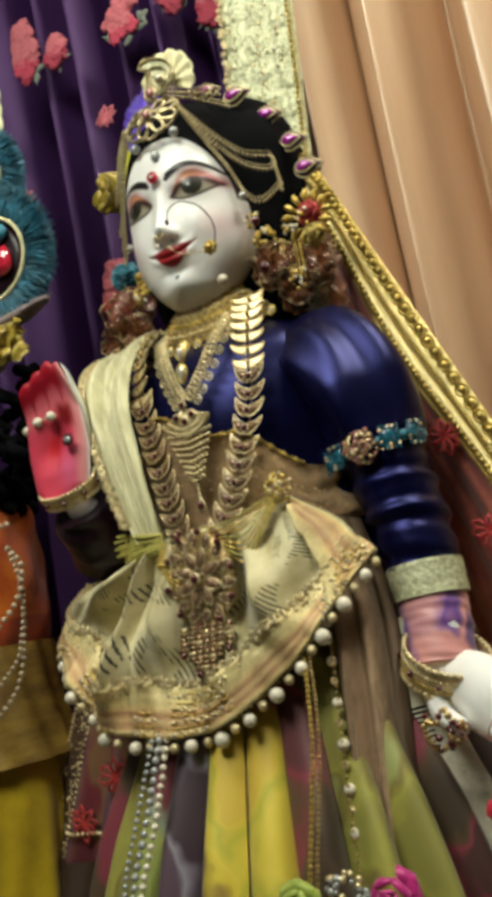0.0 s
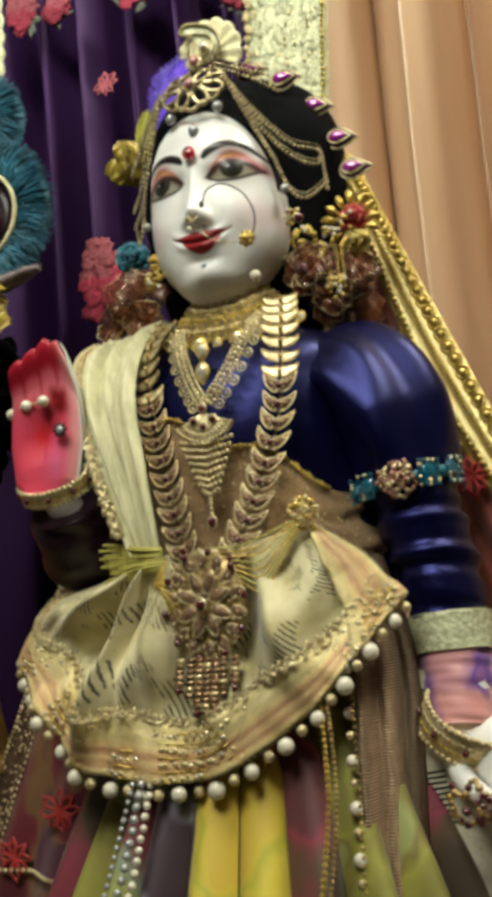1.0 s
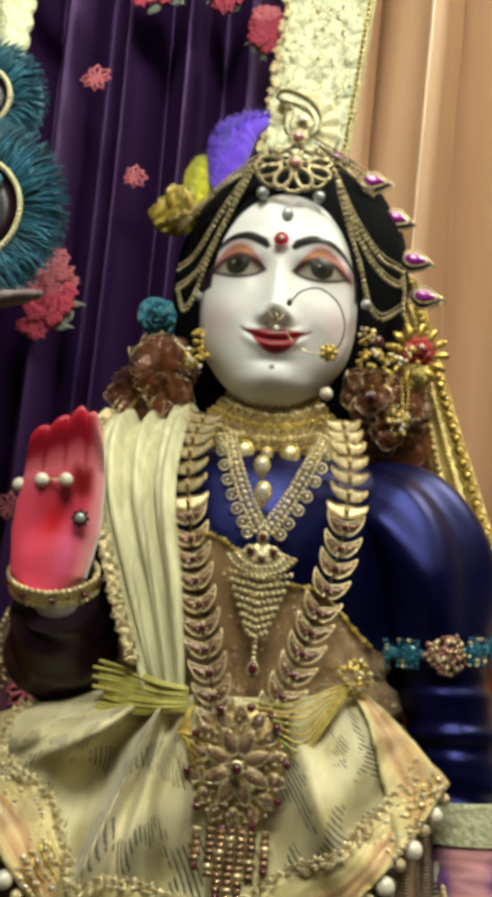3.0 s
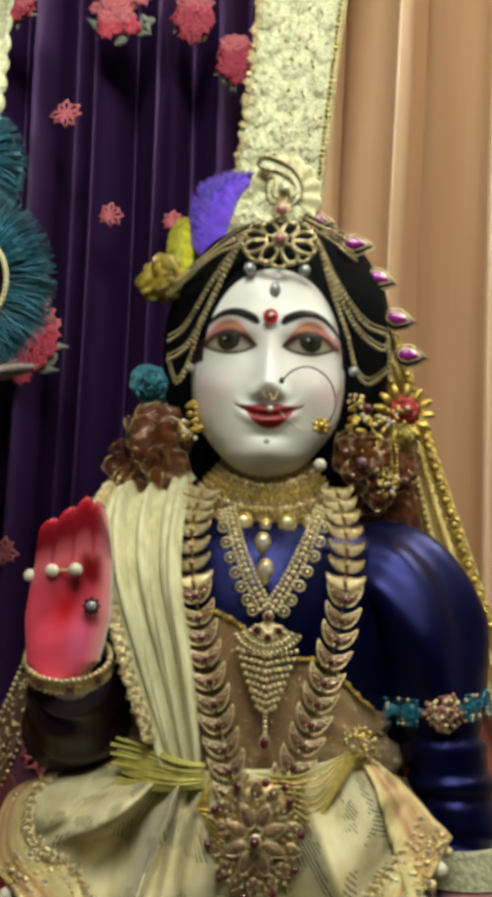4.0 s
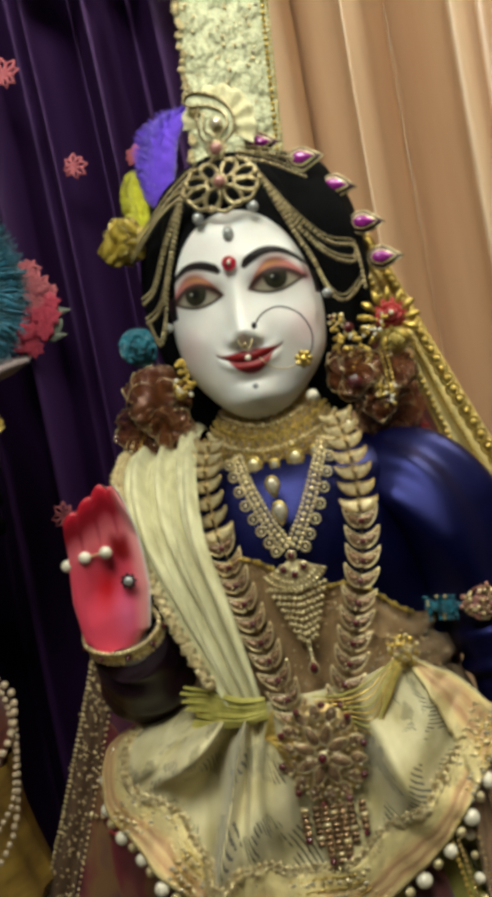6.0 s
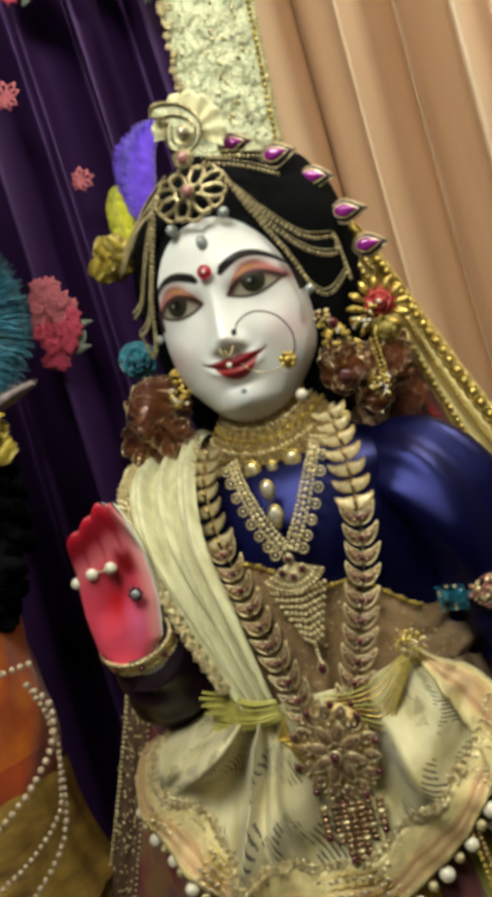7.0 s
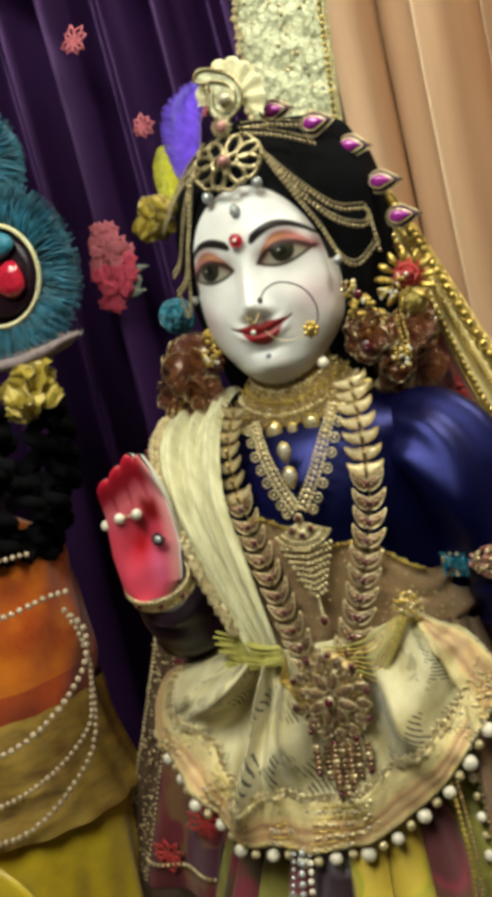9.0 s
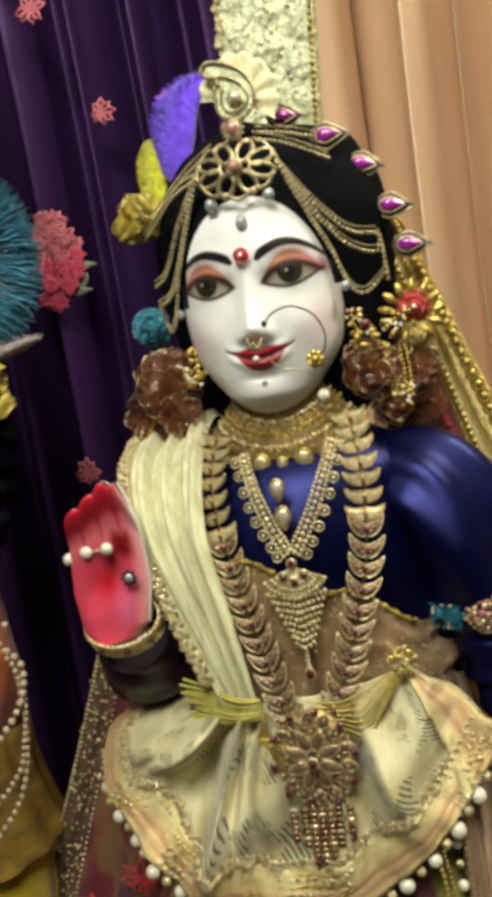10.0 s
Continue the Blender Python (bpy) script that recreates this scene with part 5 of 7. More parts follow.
part("rim", Shape().tube(band, 0.0014, 0, 6, closed=True).beads(np.array(band) + (0, -0.001, 0), 0.0012, 0.0034), DULL_GOLD, tiara)
part("centre_stone", Shape().gem(FLOWER + (0, 0.001, 0), 0.009, 0.009, 0.004, 0, 0, rim=0.0010), [PINK_STONE, DULL_GOLD], tiara)
part("round_stone", Shape().gem((0.0055, 0.013, 0.876), 0.0095, 0.0095, 0.004, 0, 0, rim=0.0014).beads([(0.0055 + 0.0066 * math.cos(t), 0.0125, 0.876 + 0.0066 * math.sin(t)) for t in ts], 0.0010, 0.0027, 1), [PINK_STONE, DULL_GOLD], tiara, "dusty pink round stone")
tear = spline([(0.006, 0.030, 0.884), (0.017, 0.030, 0.890), (0.019, 0.031, 0.902), (0.013, 0.032, 0.913), (0.002, 0.033, 0.920), (-0.008, 0.033, 0.922), (-0.012, 0.033, 0.917), (-0.008, 0.032, 0.913), (-0.003, 0.031, 0.911), (-0.005, 0.030, 0.902), (-0.004, 0.030, 0.890)], 70, True)
plume = Shape().tube(tear, 0.0011, 0, 6, closed=True).beads(tear + (0, -0.001, 0), 0.0011, 0.0028, 0)
inner = np.array((0.006, 0.030, 0.898)) + (tear - np.array((0.006, 0.031, 0.898))) * np.array((0.66, 1, 0.6))
plume.tube(inner, 0.0009, 0, 6, closed=True)
part("paisley_wire", plume, DULL_GOLD, tiara)
fill = np.array([np.array((0.006, 0.033, 0.898)) * (1 - k) + (tear + (0, 0.001, 0)) * k for k in (0.05, 0.5, 1.0)]).transpose(1, 0, 2)
part("paisley_plate", Shape().sheet(fill, around=True), BORDER_GOLD, tiara)
part("paisley_stone", Shape().gem((0.007, 0.029, 0.897), 0.008, 0.008, 0.004, 0, 0, rim=0.0010), [CLEAR_STONE, DULL_GOLD], tiara)
for x, z, rx, rz in ((-0.0145, 0.8335, 0.0040, 0.0042), (0.0215, 0.8335, 0.0040, 0.0042), (0.0025, 0.8195, 0.0038, 0.0052)):
    part("drop_pearl", Shape().ball((x, 0.0065 + 4 * x * x, z), (rx, rx, rz), 0, (12, 8)), SILVER_PEARL, tiara, "grey drop pearl")
SL, SR = (-0.021, 0.006, 0.850), (0.030, 0.006, 0.850)
for pts in (
        [SL, (-0.040, 0.020, 0.826), (-0.058, 0.038, 0.800), (-0.070, 0.050, 0.794)],
        [SL, (-0.037, 0.018, 0.820), (-0.055, 0.034, 0.787), (-0.070, 0.050, 0.780)],
        [SL, (-0.034, 0.016, 0.824), (-0.047, 0.026, 0.796), (-0.056, 0.034, 0.770), (-0.063, 0.040, 0.762), (-0.069, 0.050, 0.778)],
        [SL, (-0.040, 0.024, 0.846), (-0.058, 0.042, 0.836), (-0.074, 0.058, 0.826)],
        [(-0.010, 0.014, 0.866), (-0.030, 0.026, 0.858), (-0.052, 0.044, 0.846), (-0.068, 0.060, 0.838)],
        [SR, (0.046, 0.022, 0.826), (0.064, 0.034, 0.806), (0.080, 0.046, 0.802)],
        [SR, (0.044, 0.020, 0.822), (0.062, 0.034, 0.798), (0.078, 0.044, 0.790), (0.083, 0.048, 0.796)],
        [SR, (0.040, 0.018, 0.824), (0.052, 0.028, 0.796), (0.060, 0.036, 0.772), (0.070, 0.042, 0.766), (0.084, 0.050, 0.778)],
        [(0.018, 0.012, 0.868), (0.038, 0.026, 0.862), (0.058, 0.040, 0.852)],
        [(0.020, 0.014, 0.871), (0.036, 0.028, 0.870), (0.052, 0.040, 0.866)],
        [(0.082, 0.046, 0.800), (0.0835, 0.047, 0.788), (0.084, 0.048, 0.772)]):
    strung("swag_bead", tiara, spline(pts, 60), 0.0015, 0.0034, DULL_GOLD)
    chain(tiara, [(x, y - 0.0005, z + 0.0036) for x, y, z in pts], 0.0009, 0.0024, name="beaded_swag")
for x, y, z in ((-0.0535, 0.036, 0.772), (0.0575, 0.032, 0.772)):
    part("ear_pearl", Shape().ball((x, y, z), 0.0034, 0, (12, 8)), SILVER_PEARL, tiara)

ruffle = Shape()
a = np.linspace(-0.6, 3.0, 120)
rad = 0.024 + 0.0022 * np.abs(np.sin(a * 6.5))
v = np.linspace(0.25, 1, 8)
q = np.stack([0.008 + np.outer(v, rad * np.cos(a)), 0.040 + 0.0010 * np.outer(v, np.sin(a * 13)) + np.zeros((8, 120)), 0.898 + np.outer(v, rad * np.sin(a)) * 1.12], -1)
solid("fan_ruffle", ruffle.slab(q.transpose(1, 0, 2), 0.0012), CREAM_PAPER, "cream scalloped paper ruffle behind the tiara", "ruffle")


def downy(name, line, width, mat, label, seed, count=1100):
    """A soft plume: a quill with many fine curved barbs."""
    rg = random.Random(seed)
    base = thing(name, tuple(line[0]), label, "feather", "feathers on the statue")
    c = spline(line, 40)
    f = np.linspace(0, 1, 40)
    part("quill", Shape().tube(c, 0.0006, 0, 5), mat, base)
    body = Shape().tube(c, width * np.sin(math.pi * np.clip(f * 0.86 + 0.10, 0, 1)) ** 0.6 * 0.96, 0, 20, 0.5, wave=wrinkle(0.12, 6, seed))
    part("down", body, mat, base)
    barbs = Shape()
    for k in range(count):
        i = rg.randint(2, 39)
        a = rg.uniform(0, 2 * math.pi)
        w = width * math.sin(math.pi * min(1, f[i] * 0.86 + 0.10)) ** 0.6
        d = np.array((math.cos(a), 0.55 * math.sin(a), 0.35 + rg.uniform(-0.1, 0.4)))
        barbs.tube([c[i], c[i] + d * w * 0.75, c[i] + d * w * rg.uniform(0.95, 1.1) + (0, 0, 0.001)], [0.0006, 0.0004, 0.0002], 0, 3, caps=False)
    tagged(part("barb_fringe", barbs, mat, base), kind="stuff")


downy("plume", [(-0.046, 0.070, 0.862), (-0.046, 0.074, 0.888), (-0.038, 0.077, 0.912), (-0.020, 0.078, 0.926)], 0.0165, VIOLET_DOWN, "fluffy violet feather plume tucked in the headdress", 3)
downy("plume", [(-0.064, 0.072, 0.842), (-0.067, 0.078, 0.866), (-0.064, 0.080, 0.892)], 0.0105, YELLOW_DOWN, "fluffy bright yellow feather tucked in the headdress", 4)

for k, (c, a) in enumerate((((0.032, 0.056, 0.886), 1.70), ((0.059, 0.052, 0.868), 1.65), ((0.078, 0.066, 0.848), 1.85), ((0.0925, 0.068, 0.819), 1.75), ((0.1005, 0.066, 0.792), 1.70))):
    g = thing("leaf_gem", c, "magenta leaf-shaped gem in a plum and gold setting", "gem", "gems along the headdress")
    setting = part("setting", Shape().gem(np.array(c) + (0, 0.003, 0), 0.0165, 0.0215, 0.003, 0, 1.0, a, rim=0.0009), [PLUM_CLOTH, DULL_GOLD], g)
    part("stone", Shape().gem(np.array(c) + (-0.001 * math.sin(a), -0.0005, -0.001 * math.cos(a)), 0.0098, 0.0150, 0.0030, 0, 0.8, a, rim=0.0007), [MAGENTA, PALE_GOLD], setting, "faceted magenta stone")

part("bindi_rim", Shape().tube([(0.0042 * math.cos(t), -0.0005, 0.8 + 0.0042 * math.sin(t)) for t in ts], 0.0007, 0, 5, closed=True), RED_STONE,
     thing("bindi", (0, 0.002, 0.796), "round red jewelled mark set on the brow", "bindi"))
bindi = bpy.data.objects["bindi"]
part("stone", Shape().gem((0, 0.0015, 0.8), 0.0082, 0.0082, 0.0036, 0, 0), RED_STONE, bindi)
part("bright_bead", Shape().ball((0, -0.0026, 0.8), 0.0014), PEARL, bindi)

nath = thing("nose_ring", (0.025, 0.0, 0.71), "thin dark nose ring with gold flower and pearl", "nose ring")
ring = spline([(0.0085, -0.0045, 0.757), (0.0150, -0.0120, 0.7625), (0.0260, -0.0120, 0.7650), (0.0375, -0.0060, 0.7590), (0.0430, 0.0, 0.7470), (0.0410, 0.0045, 0.7360), (0.0350, 0.0060, 0.7300)], 60)
part("hoop", Shape().tube(ring, 0.0005, 0, 6), DARK_WIRE, nath)
part("wire", Shape().tube(spline([(0.035, 0.006, 0.730), (0.024, -0.004, 0.7265), (0.014, -0.0085, 0.730), (0.008, -0.010, 0.737)], 30), 0.0004, 0, 5), PALE_GOLD, nath)
s = Shape()
for k in range(7):
    a = 2 * math.pi * k / 7
    s.ball((0.0345 + 0.0040 * math.cos(a), 0.006, 0.7305 + 0.0040 * math.sin(a)), 0.0021, 0)
s.ball((0.0345, 0.004, 0.7305), 0.0027, 0)
part("flower", s, YELLOW_GOLD, nath, "gold bead flower")
part("pearl", Shape().ball((0.0350, 0.0150, 0.7065), 0.0042, 0, (12, 8)), PEARL, nath)
part("stud", Shape().ball((0.0082, -0.0050, 0.7570), 0.0019, 0).ball((0.0082, -0.0062, 0.7585), 0.001, 0), DARK_WIRE, nath)
s = Shape().tube(spline([(-0.0035, -0.007, 0.7500), (-0.001, -0.0125, 0.7445), (0.0035, -0.0125, 0.7440), (0.0055, -0.0075, 0.7490)], 20), 0.0007, 0, 6)
s.ball((0.001, -0.0135, 0.7455), (0.0015, 0.0010, 0.0022), 0)
part("septum_clip", s, DULL_GOLD, nath)
part("septum_pearl", Shape().ball((0.0014, -0.0145, 0.7375), 0.0020), PEARL, nath)


def bead_cluster(shape, c, r, n, size, seed, slots=(0,), flat=0.5):
    rg = random.Random(seed)
    for k in range(n):
        a, q = rg.uniform(0, 6.28), math.sqrt(rg.uniform(0, 1)) * r
        shape.ball((c[0] + q * math.cos(a), c[1] - flat * math.sqrt(max(r * r - q * q, 0)), c[2] + q * math.sin(a)), size * rg.uniform(0.7, 1.25), rg.choice(slots), (6, 4))


rose("ribbon_rose", (0.0975, 0.062, 0.7515), 0.0115, RED_SILK, "red ribbon rose in gold beads beside the ear", centre=PEARL)
rose("ribbon_rose", (0.0965, 0.062, 0.7335), 0.0105, MUSTARD_SILK, "old-gold ribbon rose below the red one")
rose("ribbon_rose", (-0.0855, 0.072, 0.7665), 0.0135, TEAL_CLOTH, "turquoise ribbon rose at the side of the face", 0.12, tilt=(0, 0, 20))
organza((-0.0790, 0.062, 0.8420), 0.0170, MUSTARD_GAUZE, "mustard organza flower with gold edge on the headdress", 5)
for c, r, tl in (((-0.074, 0.056, 0.726), 0.024, (10, 0, 15)), ((-0.088, 0.058, 0.704), 0.020, (0, 0, 30)), ((-0.066, 0.046, 0.704), 0.015, (-10, 0, 0)), ((0.078, 0.064, 0.708), 0.019, (0, 0, -10)), ((0.094, 0.070, 0.714), 0.017, (0, 0, -25))):
    organza(c, r * 1.15, BROWN_SILK, "crumpled brown organza flower hanging by the neck", int(1000 * c[2]))
for c in ((-0.052, 0.040, 0.690), (0.064, 0.030, 0.7095)):
    rose("ribbon_rose", c, 0.0048, GARNET, "small dark red ribbon rose by the neck")

earring = thing("earring", (0.085, 0.05, 0.69), "large gold bead earring spray with hanging strings", "earring", "earrings")
s = Shape()
for k in range(13):
    a = 2 * math.pi * k / 13
    d = np.array((math.cos(a), 0, math.sin(a)))
    s.tube([np.array((0.0955, 0.060, 0.748)) + d * 0.010, np.array((0.0955, 0.056, 0.748)) + d * 0.017, np.array((0.0955, 0.058, 0.748)) + d * 0.0215], [0.0012, 0.0030, 0.0014], 0, 6)
bead_cluster(s, (0.086, 0.058, 0.745), 0.013, 22, 0.0017, 7, (0, 0, 1))
part("spray", s, [YELLOW_GOLD, PEARL], earring)
s = Shape()
for k, x in enumerate((0.079, 0.085, 0.0885)):
    s.beads(spline([(x, 0.048, 0.728), (x + 0.001, 0.045, 0.714), (x + 0.001, 0.043, 0.700 - 0.002 * k)], 20), 0.0012, 0.0028, 0)
bead_cluster(s, (0.0845, 0.044, 0.697), 0.008, 22, 0.0015, 8, (0, 0, 0, 1))
part("bead_tassel", s, [YELLOW_GOLD, PEARL], earring)
earring = thing("earring", (0.063, 0.03, 0.72), "gold bead ear cluster with red stone", "earring", "earrings")
s = Shape()
bead_cluster(s, (0.0640, 0.042, 0.736), 0.009, 34, 0.0017, 9, (0, 0, 0, 0, 1))
bead_cluster(s, (0.0625, 0.042, 0.722), 0.006, 14, 0.0015, 11, (0, 0, 0, 1))
part("bead_ball", s, [YELLOW_GOLD, PEARL], earring)
part("stone", Shape().gem((0.0665, 0.026, 0.7455), 0.007, 0.008, 0.003, 0, 0.3), GARNET, earring)
earring = thing("earring", (-0.05, 0.04, 0.72), "gold filigree drop earring", "earring", "earrings")
s = Shape()
bead_cluster(s, (-0.0505, 0.038, 0.730), 0.008, 26, 0.0020, 12, (0, 0, 0, 1))
bead_cluster(s, (-0.0500, 0.038, 0.744), 0.005, 12, 0.0018, 13)
part("bead_ball", s, [YELLOW_GOLD, PEARL], earring)

organza((0.064, 0.050, 0.716), 0.020, BROWN_SILK, "crumpled brown organza flower hanging by the neck", 91)
organza((0.086, 0.078, 0.682), 0.024, BROWN_SILK, "crumpled brown organza flower hanging by the neck", 93)
organza((0.074, 0.056, 0.696), 0.018, BROWN_SILK, "crumpled brown organza flower hanging by the neck", 92)
for c, r, n, seed in (((0.0590, 0.036, 0.7520), 0.006, 18, 81), ((0.0720, 0.047, 0.7250), 0.009, 34, 82), ((0.0800, 0.050, 0.7050), 0.007, 22, 83)):
    s = Shape()
    bead_cluster(s, c, r, n, 0.0015, seed, (0, 0, 0, 1, 2))
    solid("bead_spray", s, [YELLOW_GOLD, PALE_GOLD, GARNET], "small gold bead spray among the ear ornaments", "beads", "bead sprays by the ear")

veil_string = thing("bead_string", (-0.09, 0.06, 0.66), "string of gold beads over the shoulder", "bead string")
chain(veil_string, [(-0.072, 0.060, 0.735), (-0.092, 0.056, 0.712), (-0.103, 0.050, 0.690), (-0.108, 0.046, 0.672)], 0.0017, 0.0036, PALE_GOLD, "bead_chain")
chain(veil_string, [(-0.070, 0.060, 0.728), (-0.088, 0.054, 0.706), (-0.098, 0.046, 0.686), (-0.102, 0.040, 0.668)], 0.0012, 0.0028, YELLOW_GOLD, "bead_chain")


# ---- necklaces ----
def chest(x, z, lift=0.004):
    """A y just in front of the dressed chest."""
    f = float(np.interp(z, [0.43, 0.49, 0.52, 0.60, 0.64, 0.66, 0.68, 0.70], [-0.040, -0.026, -0.020, -0.015, -0.005, 0.008, 0.024, 0.036]))
    return f - lift + 5.5 * x * x


collar = thing("choker", (0, 0.02, 0.67), "broad gold choker of leaf links and hanging stones", "necklace")


def collar_point(a, f, out=0.0):
    """A point of the choker at angle a, from its top (f 0) to its lower rim (f 1)."""
    rad = 0.0290 + 0.0235 * f + out
    return np.array((rad * math.cos(a) + 0.001, 0.060 + rad * (1.02 - 0.26 * f) * math.sin(a), 0.7020 - 0.0270 * f - 0.005 * abs(math.sin(a)) * (0.4 + f) + 0.012 * math.cos(a) ** 2))


part("lining", Shape().sheet([[collar_point(a, f, -0.0025) for f in np.linspace(-0.05, 1.12, 12)] for a in np.linspace(math.pi - 0.1, 2 * math.pi + 0.1, 60)]), TISSUE, collar, "gold-brown gauze lining")
for k, f in enumerate((0.0, 0.22, 0.46, 0.72)):
    line = [collar_point(a, f) for a in np.linspace(math.pi + 0.05, 2 * math.pi - 0.05, 60)]
    strung("bead", collar, line, 0.0013 if k else 0.0016, 0.0033, PALE_GOLD if k % 2 else YELLOW_GOLD, 3)
filigree = Shape()
for k, f in enumerate((0.11, 0.34, 0.59, 0.86)):
    for i in range(15 + 3 * k):
        a = math.pi + 0.12 + (math.pi - 0.24) * (i + 0.5 * (k % 2)) / (15 + 3 * k)
        c = collar_point(a, f, 0.0005)
        r = 0.0021 + 0.0004 * k
        w = np.array((-math.sin(a), math.cos(a), 0))
        filigree.tube([c + w * r * math.cos(t) + np.array((0, 0, r * math.sin(t))) for t in np.linspace(0, 2 * math.pi, 10)[:-1]], 0.0005, 0, 4, closed=True)
        filigree.ball(c, 0.0009, 1, (6, 4))
part("filigree", filigree, [YELLOW_GOLD, CLEAR_STONE], collar, "fine gold wire rings")
for k in range(11):
    a = math.pi + 0.25 + (math.pi - 0.5) * k / 10
    c = collar_point(a, 1.05, 0.001)
    big = k in (2, 4, 6, 8)
    part("leaf_link", Shape().gem(c, 0.0105 if big else 0.0055, 0.0128 if big else 0.0070, 0.002, 0, 0.25, math.pi + 0.5 * math.cos(a), rim=0.0013), [PALE_GOLD if big else CLEAR_STONE, YELLOW_GOLD], collar)

vee = thing("necklace", (0.003, -0.01, 0.54), "gold V-shaped necklace with a fan pendant and fringe", "necklace")
V_L = spline([(-0.022, 0.010, 0.676), (-0.016, -0.004, 0.655), (-0.007, -0.013, 0.633), (0.002, -0.019, 0.617)], 40)
V_R = spline([(0.036, 0.012, 0.678), (0.028, -0.003, 0.658), (0.017, -0.012, 0.635), (0.006, -0.019, 0.617)], 40)
ring_mesh = Shape().tube([(0.0030 * math.cos(t), 0, 0.0030 * math.sin(t)) for t in np.linspace(0, 6.283, 13)[:-1]], 0.0007, 0, 5, closed=True).ball((0, 0, 0), 0.0013).mesh("loop_link", PALE_GOLD)
for line, side in ((V_L, -1), (V_R, 1)):
    d = np.gradient(line, axis=0)
    d /= np.linalg.norm(d, axis=1, keepdims=True)
    n = np.cross(d, (0, -1, 0))
    for o, r in ((-0.0036, 0.0014), (0.0, 0.0019), (0.0036, 0.0014)):
        strung("bead", vee, line + n * o + (0, -0.001, 0), r, r * 2.1, PALE_GOLD)
    for i in range(2, 38, 5):
        out = n[i] * (0.0078 if (n[i] @ (1, 0, 0)) * side > 0 else -0.0078)
        piece("loop_link", ring_mesh, vee, Matrix.Translation(Vector(line[i] + out)))
part("drop_link", Shape().gem((-0.0005, -0.006, 0.655), 0.0085, 0.012, 0.003, 0, 0.8, math.pi, rim=0.001), [CLEAR_STONE, YELLOW_GOLD], vee)
part("drop_link", Shape().gem((0.0015, -0.013, 0.6385), 0.0090, 0.013, 0.003, 0, 0.8, math.pi, rim=0.001), [CLEAR_STONE, YELLOW_GOLD], vee)
PEND = np.array((0.004, -0.024, 0.599))
fan = Shape()
for j, (rad, w) in enumerate(((0.007, 0.75), (0.012, 0.95), (0.0165, 1.05), (0.021, 1.1))):
    a = np.linspace(-w, w, 30)
    line = np.stack([PEND[0] + rad * np.sin(a), np.full(30, PEND[1] - 0.001), PEND[2] + 0.010 - rad * np.cos(a) * 0.86], 1)
    fan.beads(line, 0.0013, 0.0027)
plate = np.array([[(PEND[0] + rad * math.sin(a), PEND[1] + 0.0012 - 0.001 * math.cos(a), PEND[2] + 0.010 - rad * math.cos(a) * 0.86) for rad in (0.0, 0.006, 0.012, 0.018, 0.0225)] for a in np.linspace(-1.12, 1.12, 28)])
fan.slab(plate, -0.0015)
part("fan_plate", fan, PALE_GOLD, vee)
for x, z in ((-0.0065, 0.604), (0.0, 0.600), (0.0065, 0.604), (0.0, 0.612)):
    part("stone", Shape().gem(PEND + (x, -0.001, z - PEND[2]), 0.0052, 0.0056, 0.003, 0, 0.0, rim=0.0008), [GARNET, PALE_GOLD], vee, "dark garnet stone")
for k in range(8):
    w = 0.0172 - 0.0017 * k
    z = 0.5900 - 0.0046 * k
    strung("fringe_bead", vee, [(PEND[0] - w, PEND[1] + 0.001, z + 0.002), (PEND[0], PEND[1] - 0.001, z - 0.001), (PEND[0] + w, PEND[1] + 0.001, z + 0.002)], 0.0016, 0.0030, PALE_GOLD)
part("fringe_tip", Shape().beads([(PEND[0], PEND[1], 0.554), (PEND[0], PEND[1], 0.545)], 0.0016, 0.003).gem((PEND[0], PEND[1], 0.5395), 0.006, 0.008, 0.003, 1, 0.4, rim=0.0008, rim_slot=0), [PALE_GOLD, GARNET], vee)


